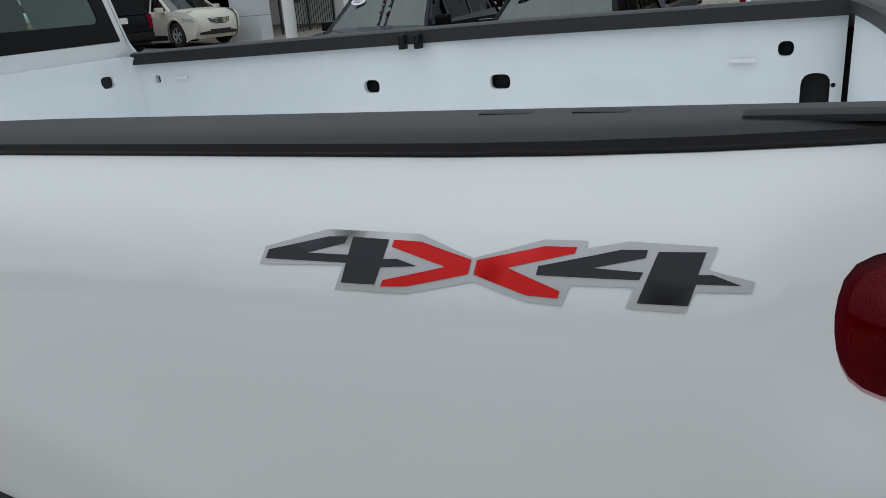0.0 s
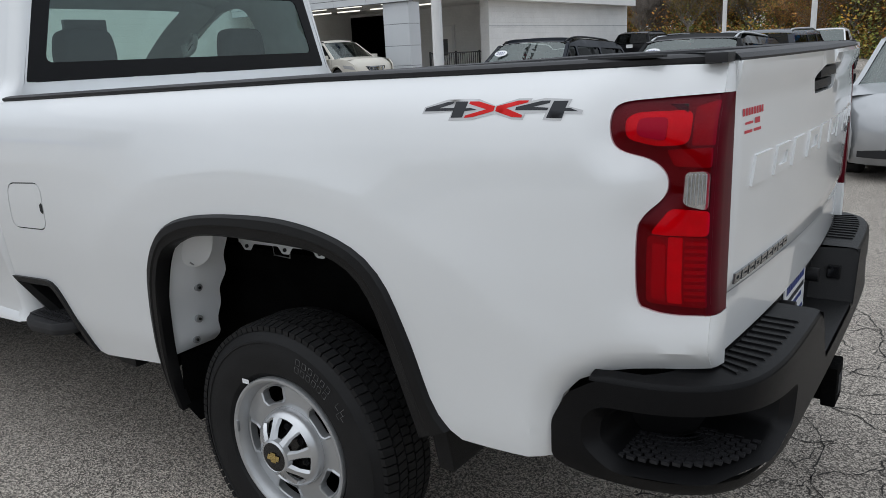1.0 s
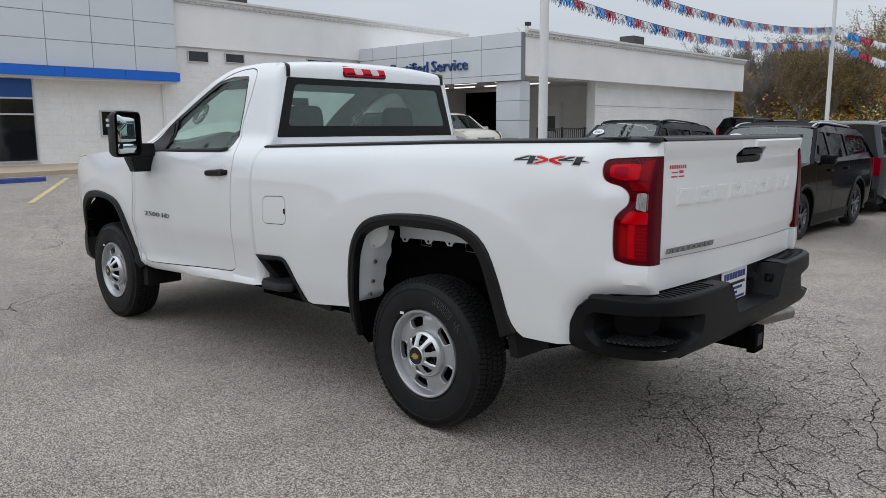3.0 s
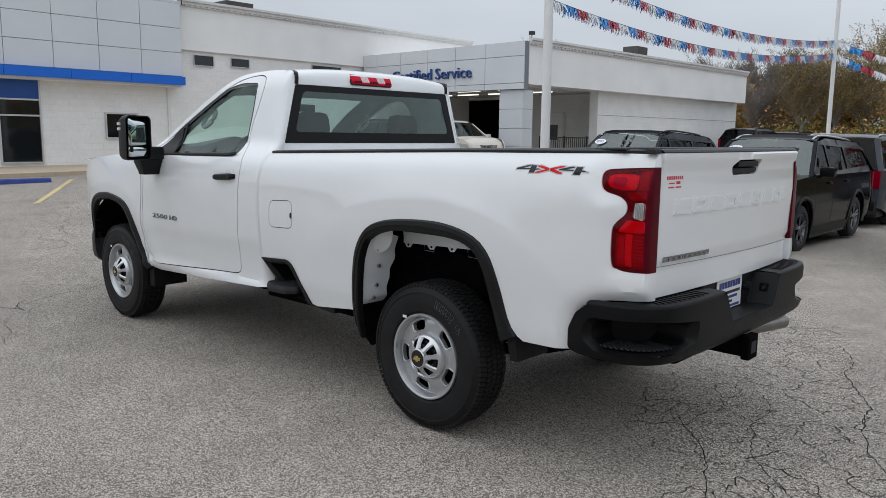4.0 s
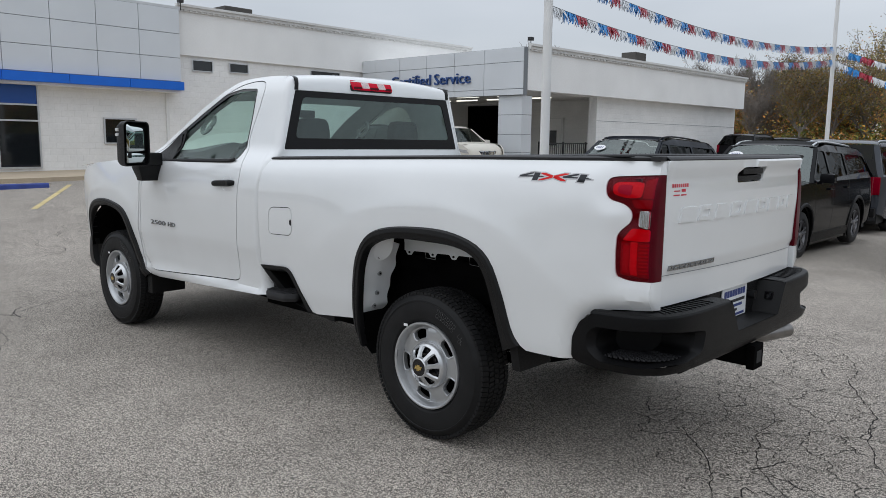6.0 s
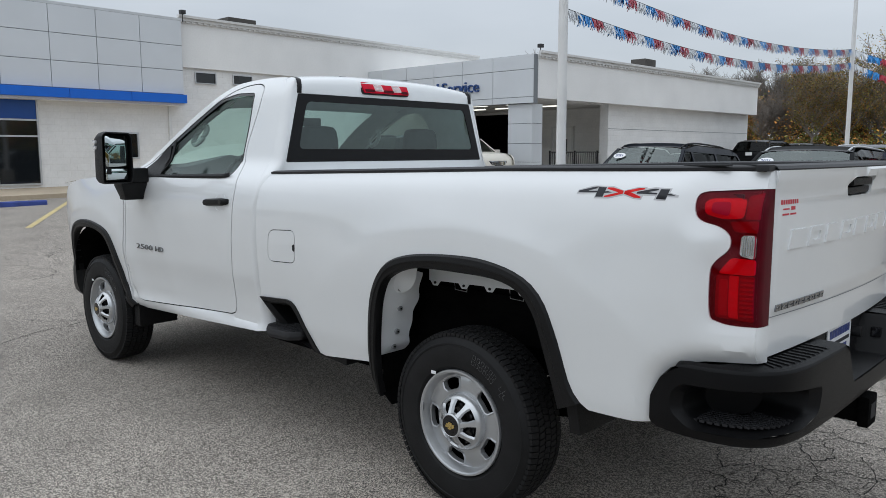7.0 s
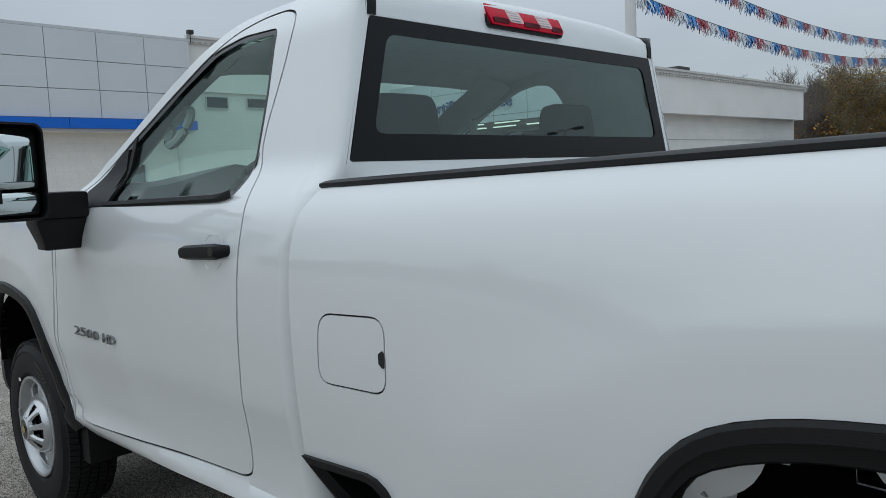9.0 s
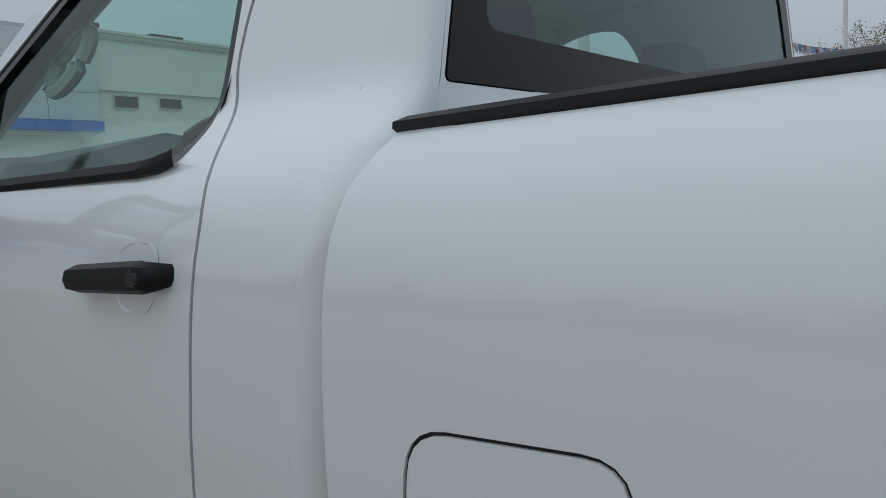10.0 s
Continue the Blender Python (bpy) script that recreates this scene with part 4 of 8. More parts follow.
sheet(bm, bed_outline, [FUEL], on_side(), 0.027, 0.03, IN)
bedside = part("bed_side", bm, PAINT, truck, "glossy white bed side panel")
bm = bmesh.new()
sheet(bm, shrink(FUEL, 0.0045), [], on_side(), 0.03, 0.012, IN)
fuel_door = part("fuel_door", bm, PAINT, bedside)
bm = bmesh.new()
sheet(bm, shrink(FUEL, -0.0005), [shrink(FUEL, 0.006)], on_side(-0.004), 0.04, 0, IN)
part("fuel_recess", bm, SEAM, bedside)
bm = bmesh.new()
sheet(bm, [(-1.128, 1.055), (-1.115, 1.046), (-1.108, 1.05), (-1.106, 1.066), (-1.108, 1.082), (-1.115, 1.086), (-1.128, 1.077)], [], on_side(0.0015), 0.02, 0, IN)
part("finger_notch", bm, SEAM, fuel_door)


def arch_trim(outer, inner, name):
    """The black moulding about a wheel opening."""
    o, i = curve_pts(outer, 44), curve_pts(inner, 44)
    rows = []
    for f, lift in ((0.0, -0.004), (0.04, 0.006), (0.12, 0.013), (0.45, 0.016), (0.55, 0.011), (0.9, 0.008), (1.0, -0.002)):
        row = []
        for a, b in zip(o, i):
            x, z = a[0] + (b[0] - a[0]) * f, a[1] + (b[1] - a[1]) * f
            xo, zo = a[0], a[1]
            row.append((x, -side_y(xo, zo) - lift, z))
        rows.append(row)
    rows.append([(b[0], -side_y(a[0], a[1]) + 0.040, b[1]) for a, b in zip(o, i)])
    bm = bmesh.new()
    strip(bm, rows)
    return part(name, bm, TRIM, truck, "matt black plastic wheel arch moulding")


rear_trim = arch_trim(REAR_ARCH, REAR_ARCH_IN, "wheel_arch_trim")
front_trim = arch_trim(FRONT_ARCH, FRONT_ARCH_IN, "wheel_arch_trim")

# the step pocket ahead of the rear wheel
bm = bmesh.new()
rim = POCKET + [(-1.30, 0.560), (-1.41, 0.62)]
pin = [(-1.415, 0.730), (-1.225, 0.742), (-1.200, 0.738), (-1.180, 0.726), (-1.160, 0.705), (-1.085, 0.60), (-1.072, 0.572), (-1.06, 0.545), (-1.28, 0.545), (-1.34, 0.60)]
rows = []
for pts, d in ((rim, -0.004), (rim, 0.012), ([tuple(0.55 * np.array(a) + 0.45 * np.array(b)) for a, b in zip(rim, pin)], 0.012), (pin, -0.02), (pin, -0.20)):
    rows.append([(x, -side_y(x, z) - d + (0.06 if k >= 8 else 0.0), z) for k, (x, z) in enumerate(pts)])
vs = strip(bm, rows, True)
bm.faces.new(vs[-1])
pocket = part("side_step_pocket", bm, TRIM, truck, "black plastic step recess in the bed side")
bm = bmesh.new()
board = rounded([(-1.455, -0.955), (-1.380, -1.020), (-1.205, -1.006), (-1.150, -0.940), (-1.18, -0.83), (-1.47, -0.83)], 0.018, 4)
rows = [[(x * k + 1.30 * (k - 1), y * k + 0.92 * (k - 1), z) for x, y in board] for z, k in ((0.558, 0.93), (0.565, 0.965), (0.575, 0.985), (0.577, 1.0), (0.600, 1.0), (0.607, 0.975))]
vs = strip(bm, rows, True)
bm.faces.new(vs[0][::-1]), bm.faces.new(vs[-1])
part("step_board", bm, STEP_GREY, pocket)


def treads(parent, x0, x1, y0, y1, z, nx, ny):
    """Small raised chevron grips."""
    bm = bmesh.new()
    dx, dy = (x1 - x0) / nx, (y1 - y0) / ny
    for i in range(nx):
        for j in range(ny):
            cx, cy = x0 + dx * (i + 0.5 + (0.25 if j % 2 else -0.25)), y0 + dy * (j + 0.5)
            a = 0.5 if j % 2 else -0.5
            c, s = math.cos(a), math.sin(a)
            l, w = dx * 0.36, dy * 0.20
            lo, hi = [], []
            for u, t in ((-l, -w), (l, -w), (l, w), (-l, w)):
                p = (cx + u * c - t * s, cy + u * s + t * c)
                lo.append(bm.verts.new((*p, z)))
                hi.append(bm.verts.new((p[0], p[1], z + 0.005)))
            bm.faces.new(hi)
            for k in range(4):
                bm.faces.new((lo[k], lo[(k + 1) % 4], hi[(k + 1) % 4], hi[k]))
    return tagged(part("tread_grip", bm, STEP_GREY, parent, smooth=False), kind="stuff")


treads(pocket, -1.425, -1.185, -0.985, -0.845, 0.607, 14, 8)
bm = bmesh.new()
v = box(bm, -1.06, -0.785, -0.945, -0.84, 0.492, 0.560, 0.012)
for q in bm.verts:
    if q.co.x < -0.95:
        q.co.z += 0.02
part("pocket_tail", bm, TRIM, pocket)

# bed rail cap
bm = bmesh.new()
rows = []
for x in np.linspace(-1.405, 1.19, 30):
    z, yo = rail_z(x), side_y(x, rail_z(x))
    rows.append([(x, -yo + 0.004, z - 0.002), (x, -yo - 0.003, z + 0.005), (x, -yo - 0.004, z + 0.0120), (x, -yo + 0.005, z + 0.0175), (x, -yo + 0.02, z + 0.020), (x, -0.835, z + 0.020), (x, -0.815, z + 0.014), (x, -0.808, z - 0.026), (x, -0.83, z - 0.028)])
for k, (dx, p) in enumerate(zip((0.0, -0.004, -0.002, 0.012, 0.02, 0.02, 0.02, 0.01, 0.0), rows[0])):
    rows[0][k] = (p[0] + dx, p[1], p[2])
vs = strip(bm, rows)
bm.faces.new(vs[0]), bm.faces.new(vs[-1][::-1])
rail = part("bed_rail_cap", bm, TRIM_GREY, bedside, "dark grey plastic bed rail cap")
bm = bmesh.new()
v = box(bm, 0.943, 1.10, -0.892, -0.866, 0.016, 0.0215, 0.002)
for q in bm.verts:
    q.co.z += rail_z(q.co.x)
part("stake_pocket", bm, SEAM, rail)
for x0 in (0.735, 0.815):
    bm = bmesh.new()
    box(bm, x0, x0 + 0.045, -0.862, -0.846, rail_z(x0) + 0.017, rail_z(x0) + 0.0212, 0.002)
    part("stake_cover", bm, TRIM, rail)

# bed inside: side wall with holes and shallow pressings, lip, floor, front wall
HOLES = [rounded([(a - w, b - h), (a + w, b - h), (a + w, b + h), (a - w, b + h)], min(w, h), 5) for a, b, w, h in ((-1.285, 1.353, 0.013, 0.016), (-0.337, 1.308, 0.030, 0.022), (0.127, 1.315, 0.034, 0.023), (0.945, 1.386, 0.020, 0.020), (1.023, 1.255, 0.036, 0.065), (1.066, 1.287, 0.006, 0.006))]


def inner_y(x, z):
    y = 0.835
    if 0.40 < x < 0.60 and z < 1.275:
        y += 0.012
    if abs(x + 0.06) < 0.10:
        y -= 0.014 * (1 - abs(x + 0.06) / 0.10) ** 0.5
    if 0.74 < x < 0.80 and 1.0 < z:
        y -= 0.006
    if abs(x - 0.28) < 0.10 and 1.20 < z < 1.285:
        y += 0.006
    if x < -0.55 and (abs(z - 1.30) < 0.008 or abs(z - 1.26) < 0.008) and x > -1.0:
        y -= 0.003
    return y


bm = bmesh.new()
sheet(bm, [(-1.39, 0.93), (-0.66, 0.93), (-0.62, 1.115), (0.62, 1.115), (0.66, 0.93), (1.088, 0.93), (1.088, 1.478), (-1.39, 1.425)], HOLES, lambda x, z: (x, -inner_y(x, z), z), 0.03, 0.02, (0, -1, 0))
part("bed_inner_wall", bm, PAINT_IN, bedside, "white painted inner bed wall with dark holes")
# dark sheet behind the side wall holes, for the shade inside
bm = bmesh.new()
box(bm, -1.39, 1.15, -0.885, -0.88, 1.12, 1.42)
part("cavity", bm, SEAM, bedside, smooth=False)
for x in (-1.16, 0.838):
    bm = bmesh.new()
    box(bm, x - 0.035, x + 0.035, -0.83, -0.822, 1.352, 1.364, 0.004)
    part("embossed_rib", bm, PAINT_IN, bedside)
for x in (-0.19, -0.135):
    bm = bmesh.new()
    box(bm, x - 0.006, x + 0.014, -0.815, -0.785, 1.43, 1.475, 0.003)
    part("rail_clip", bm, TRIM, bedside)

bm = bmesh.new()
ribs = [(-0.835 + 1.67 * i / 80, 0.93 + (0.018 if (i // 4) % 2 else 0.0)) for i in range(81)]
strip(bm, [[(x, y, h) for x in (-1.39, 0, 1.19)] for y, h in ribs if abs(y) < 0.62])
for sg in (-1, 1):
    for x0, x1 in ((-1.39, -0.64), (0.64, 1.19)):
        strip(bm, [[(x0, y, h), (x1, y, h)] for y, h in ribs if sg * y > 0.60])
part("bed_floor", bm, PAINT_IN, truck, "white ribbed steel bed floor")
for sg in (-1, 1):
    bm = bmesh.new()
    side = [(-0.66, 0.93), (-0.625, 1.06), (-0.605, 1.10), (-0.56, 1.122), (-0.3, 1.125), (0.3, 1.125), (0.56, 1.122), (0.605, 1.10), (0.625, 1.06), (0.66, 0.93)]
    rows = [[(x, sg * y, z) for x, z in side] for y in (0.836, 0.66, 0.62, 0.605)]
    rows[2] = [(x, y, z - 0.006) for x, y, z in rows[2]]
    rows[3] = [(x * 0.97, y, z - 0.05 if z > 1.0 else z) for x, y, z in rows[3]]
    strip(bm, rows)
    vs = [bm.verts.new(p) for p in ((-0.62, sg * 0.605, 0.93), (-0.575, sg * 0.605, 1.078), (0.575, sg * 0.605, 1.078), (0.62, sg * 0.605, 0.93))]
    bm.faces.new(vs)
    part("wheel_tub", bm, PAINT_IN, truck, "white painted wheel tub in the bed")
bm = bmesh.new()
BH = [rounded([(y - 0.030, 1.34), (y + 0.030, 1.34), (y + 0.030, 1.384), (y - 0.030, 1.384)], 0.02, 5) for y in (-0.69, 0.69)]
sheet(bm, [(-0.84, 0.93), (0.84, 0.93), (0.84, 1.425), (0.80, 1.445), (-0.80, 1.445), (-0.84, 1.425)], BH, lambda y, z: (-1.385 + (0.02 if abs(y) > 0.80 else 0) - 0.012 * math.sin(max(0, min(1, (z - 1.33) / 0.09)) * math.pi), y, z), 0.04, 0.03, (-1, 0, 0))
part("bed_front_wall", bm, PAINT_IN, truck, "white painted front bed wall")
# dark sheet stands for the shade seen through the front wall holes
bm = bmesh.new()
box(bm, -1.408, -1.404, -0.80, 0.80, 1.0, 1.41)
part("bed_front_cavity", bm, SEAM, truck, smooth=False)

# wheelhouse sheet metal; black sheets and boxes stand for the shade underneath
arch_in = curve_pts([(-0.515, 0.47), (-0.525, 0.60), (-0.51, 0.772), (-0.47, 0.91), (-0.39, 1.005), (-0.2, 1.065), (0.056, 1.08), (0.25, 1.07), (0.37, 1.025), (0.45, 0.93)], 40)
lip = curve_pts([(-0.535, 0.592), (-0.530, 0.62), (-0.510, 0.74), (-0.480, 0.87), (-0.44, 0.965), (-0.37, 1.045)], 24)
edge = curve_pts([(-0.545, 0.590), (-0.520, 0.615), (-0.505, 0.640), (-0.500, 0.70), (-0.478, 0.78), (-0.445, 0.855), (-0.434, 0.90), (-0.415, 0.985)], 24)
bm = bmesh.new()
rows = []
for f in (0.0, 0.12, 0.3, 0.5, 0.7, 0.88, 1.0):
    rows.append([(a[0] + (b[0] - a[0]) * f + 0.004 * math.sin(k * 0.55) * f * (1 - f) * 4, -0.965 + 0.190 * f + 0.006 * math.sin(k * 0.9) * f, a[1] + (b[1] - a[1]) * f) for k, (a, b) in enumerate(zip(lip, edge))])
strip(bm, rows)
house = part("wheelhouse", bm, PAINT_IN, truck, "grey-white bare sheet metal inside the wheel arch")
bm = bmesh.new()
TABS = (-0.388, -0.204, -0.047, 0.139, 0.30)
rows = [[], [], [], []]
for x in np.linspace(-0.43, 0.42, 120):
    d = min(abs(x - t) for t in TABS)
    low = float(np.interp(x, [-0.43, 0.15, 0.42], [0.942, 0.958, 0.962])) - 0.024 * min(1.0, max(0.0, (0.034 - d) / 0.018))
    rows[0].append((x, -0.80, 1.075))
    rows[1].append((x, -0.722, 1.030))
    rows[2].append((x, -0.712, 0.985))
    rows[3].append((x, -0.712, low))
strip(bm, rows)
part("liner_flange", bm, PAINT_IN, house, "scalloped metal flange")
for t in TABS:
    bm = bmesh.new()
    cyl(bm, (t, -0.714, float(np.interp(t, [-0.43, 0.15, 0.42], [0.942, 0.958, 0.962])) - 0.009), 0.0065, 0.006, "y", 10)
    part("tab_hole", bm, SEAM, house)
for t in (-0.235, 0.095):
    bm = bmesh.new()
    tube(bm, [(t - 0.032, -0.708, 0.955), (t - 0.028, -0.708, 0.915), (t + 0.045, -0.708, 0.912), (t + 0.05, -0.708, 0.95)], 0.002, 5)
    part("wire_clip", bm, STEEL, house)
bm = bmesh.new()
rows = []
for f in np.linspace(0, 1, 9):
    x, z = -0.487 + 0.125 * f, 0.905 + 0.135 * f
    w = 0.036 * math.sin(math.pi * min(1, f * 0.85 + 0.12))
    rows.append([(x - 0.4 * w + 0.016, -0.945, z + 0.5 * w), (x + 0.3 * w + 0.022, -0.915, z), (x + w + 0.024, -0.885, z - 0.75 * w)])
strip(bm, rows)
part("gusset", bm, PAINT_IN, house)
for k, f in ((6, 0.55), (12, 0.52), (17, 0.35), (2, 0.5)):
    a, b = lip[k], edge[k]
    px, py, pz = a[0] + (b[0] - a[0]) * f, -0.965 + 0.190 * f, a[1] + (b[1] - a[1]) * f
    bm = bmesh.new()
    cyl(bm, (px + 0.006, py, pz), 0.013, 0.012, "x", 12)
    part("rivet", bm, STEEL, house)
    bm = bmesh.new()
    cyl(bm, (px + 0.014, py, pz), 0.005, 0.004, "x", 8)
    part("rivet_hole", bm, SEAM, house)
# lining sheet of the rear wheelhouse, its deep shade put into the black
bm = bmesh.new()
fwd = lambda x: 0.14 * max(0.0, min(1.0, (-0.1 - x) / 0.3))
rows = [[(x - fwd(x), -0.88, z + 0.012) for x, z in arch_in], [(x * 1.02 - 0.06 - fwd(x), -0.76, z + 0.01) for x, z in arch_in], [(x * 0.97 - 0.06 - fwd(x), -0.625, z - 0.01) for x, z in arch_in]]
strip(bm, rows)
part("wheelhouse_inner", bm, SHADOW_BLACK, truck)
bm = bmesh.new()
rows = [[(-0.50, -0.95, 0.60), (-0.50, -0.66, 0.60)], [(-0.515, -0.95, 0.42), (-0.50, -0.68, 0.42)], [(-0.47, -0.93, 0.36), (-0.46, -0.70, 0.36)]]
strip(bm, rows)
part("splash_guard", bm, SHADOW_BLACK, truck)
bm = bmesh.new()
v = box(bm, 0.52, 0.57, -0.950, -0.70, 0.490, 0.66, 0.01)
for q in bm.verts:
    if q.co.z < 0.52:
        q.co.x += 0.03
part("mud_flap", bm, TRIM, truck, "black plastic mud flap")
bm = bmesh.new()
box(bm, -4.3, 1.18, -0.47, -0.38, 0.52, 0.68, 0.01)
part("frame_rail", bm, SHADOW_BLACK, truck)
for x in (-2.6, -1.2, -0.55, 0.62, 1.05):
    bm = bmesh.new()
    box(bm, x - 0.05, x + 0.05, -0.40, 0.40, 0.54, 0.66, 0.01)
    part("cross_member", bm, SHADOW_BLACK, truck)
# black boxes for unseen underbody parts, added to block light below the truck
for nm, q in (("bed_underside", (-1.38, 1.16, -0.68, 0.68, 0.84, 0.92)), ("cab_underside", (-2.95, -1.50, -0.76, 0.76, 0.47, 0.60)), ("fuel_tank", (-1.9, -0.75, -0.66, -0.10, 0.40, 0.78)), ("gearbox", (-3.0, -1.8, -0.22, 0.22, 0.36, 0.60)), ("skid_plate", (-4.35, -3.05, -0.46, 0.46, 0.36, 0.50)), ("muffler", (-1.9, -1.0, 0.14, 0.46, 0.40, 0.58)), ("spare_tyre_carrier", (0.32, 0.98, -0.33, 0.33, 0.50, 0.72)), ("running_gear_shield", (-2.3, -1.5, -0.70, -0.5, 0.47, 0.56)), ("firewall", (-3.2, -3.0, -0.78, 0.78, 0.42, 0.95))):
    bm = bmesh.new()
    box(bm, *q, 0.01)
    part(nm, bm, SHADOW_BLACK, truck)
# black sheet closing the view behind the wheel, in place of shade
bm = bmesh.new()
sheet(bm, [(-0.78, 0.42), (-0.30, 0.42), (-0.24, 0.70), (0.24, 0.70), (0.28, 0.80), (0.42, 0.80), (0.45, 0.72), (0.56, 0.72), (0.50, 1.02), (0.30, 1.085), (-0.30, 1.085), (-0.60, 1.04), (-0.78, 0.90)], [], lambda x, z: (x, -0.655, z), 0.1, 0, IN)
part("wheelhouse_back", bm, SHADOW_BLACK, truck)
bm = bmesh.new()
cyl(bm, (0, 0, 0.40), 0.055, 1.7, "y", 16)
lathe(bm, [(0.0, -0.16), (0.10, -0.15), (0.155, -0.06), (0.165, 0.0), (0.155, 0.06), (0.10, 0.15), (0.0, 0.16)], 20, "y", (0, 0.08, 0.40))
part("rear_axle", bm, SHADOW_BLACK, truck)
bm = bmesh.new()
cyl(bm, (-3.594, 0, 0.40), 0.05, 1.5, "y", 16)
part("front_axle", bm, SHADOW_BLACK, truck)
for s in (-1, 1):
    bm = bmesh.new()
    rows = []
    for k in range(13):
        x = -0.75 + 1.5 * k / 12
        z = 0.36 + 0.17 * (x / 0.75) ** 2
        th = 0.05 - 0.03 * abs(x) / 0.75
        rows.append([(x, s * 0.52 - 0.035, z), (x, s * 0.52 + 0.035, z), (x, s * 0.52 + 0.035, z + th), (x, s * 0.52 - 0.035, z + th)])
    strip(bm, rows, True)
    part("leaf_spring", bm, SHADOW_BLACK, truck)
    bm = bmesh.new()
    tube(bm, [(0.10, s * 0.60, 0.36), (0.42, s * 0.62, 0.78)], 0.028, 10)
    part("shock_absorber", bm, SHADOW_BLACK, truck)

# tail lamps
bm = bmesh.new()
sheet(bm, TAIL, [], on_side(-0.0065), 0.02, 0.03, IN)
lamp = part("tail_light", bm, RED_LENS_DARK, truck, "red wrap-round tail light with a clear reversing lamp")


def lamp_block(pts, out, material, name, r=0.008, bulge=0.010):
    pts = rounded(pts, r, 4)
    cx, cz = np.mean([p[0] for p in pts]), np.mean([p[1] for p in pts])
    bm = bmesh.new()
    sheet(bm, pts, [], lambda x, z: (x, -side_y(x, z) - out + bulge * min(1, ((x - cx) / 0.05) ** 2 * 0.5 + ((z - cz) / 0.08) ** 2 * 0.5), z), 0.012, 0.012, IN)
    return part(name, bm, material, lamp)


lamp_block([(1.042, 1.356), (1.10, 1.340), (1.158, 1.343), (1.160, 1.408), (1.06, 1.406), (1.040, 1.394)], 0.001, RED_LENS, "brake_lamp", 0.018, 0.007)
lamp_block([(1.163, 1.341), (1.203, 1.341), (1.203, 1.426), (1.163, 1.414)], -0.004, RED_MID, "side_reflector", 0.004, 0.001)
lamp_block([(1.132, 1.300), (1.200, 1.298), (1.200, 1.337), (1.118, 1.333)], -0.004, RED_MID, "lamp_band", 0.006, 0.001)
lamp_block([(1.152, 1.226), (1.198, 1.214), (1.198, 1.292), (1.154, 1.290)], 0.000, LAMP_REVERSE, "reversing_lamp", 0.012)
lamp_block([(1.088, 1.020), (1.201, 1.008), (1.201, 1.160), (1.088, 1.163)], -0.0045, RED_MID, "running_lamp", 0.012, 0.001)
lamp_block([(1.094, 1.166), (1.201, 1.163), (1.201, 1.213), (1.130, 1.217)], 0.002, RED_LENS, "lamp_brow", 0.010, 0.007)
lamp_block([(1.064, 1.362), (1.118, 1.350), (1.120, 1.396), (1.066, 1.396)], 0.004, RED_RIB, "lamp_inner", 0.012, 0.004)
lamp_block([(1.130, 1.022), (1.156, 1.019), (1.156, 1.160), (1.130, 1.162)], -0.002, RED_LENS, "lamp_column", 0.004, 0.001)
lamp_block([(1.100, 1.030), (1.126, 1.027), (1.126, 1.145), (1.100, 1.148)], -0.003, RED_RIB, "lamp_column", 0.004, 0.001)
for i in range(9):
    z = 1.026 + 0.0148 * i
    lamp_block([(1.160, z), (1.198, z - 0.001), (1.198, z + 0.006), (1.160, z + 0.007)], -0.003, RED_RIB, "lamp_rib", 0.002, 0.001)
for i in range(6):
    x = 1.160 + 0.0065 * i
    lamp_block([(x, 1.228), (x + 0.0016, 1.227), (x + 0.0016, 1.286), (x, 1.286)], 0.003, STEEL, "lamp_rib", 0.0005, 0.0)
bm = bmesh.new()
sheet(bm, shrink(TAIL, 0.007), [rounded([(1.152, 1.226), (1.195, 1.214), (1.195, 1.292), (1.154, 1.290)], 0.008, 4)], lambda x, z: (x, -side_y(x, z) - 0.0035, z), 0.02, 0, IN)
face_to(bm, (0.3, -1, 0))
skin = part("lens", bm, LENS_SKIN, lamp, "smooth red lens cover", "keep")
skin.visible_shadow = False

# the bed side and the lamp turn the corner to the tailgate
def corner_turn(z0, z1, out, material, name, parent, n=8):
    bm = bmesh.new()
    rows = []
    for z in np.linspace(z0, z1, n):
        ye = side_y(1.206, z)
        rows.append([(1.201 + out * 0.3, -ye - out, z), (1.208 + out, -ye + 0.006 - out * 0.5, z), (1.214 + out, -ye + 0.018, z), (1.218 + out, -ye + 0.036, z), (1.220 + out, -0.808, z), (1.214 + out, -0.804, z), (1.165, -0.803, z)])
    strip(bm, rows)
    return part(name, bm, material, parent)


corner_turn(0.868, 0.992, 0.0, PAINT, "rear_corner", bedside)
corner_turn(1.438, 1.494, 0.0, PAINT, "rear_corner", bedside)
bm = bmesh.new()
box(bm, 1.17, 1.214, -0.860, -0.806, 1.4945, 1.5140, 0.004)
part("rail_end_cap", bm, TRIM_GREY, bedside)
corner_turn(0.992, 1.438, -0.002, RED_LENS_DARK, "lamp_return", lamp, 20)

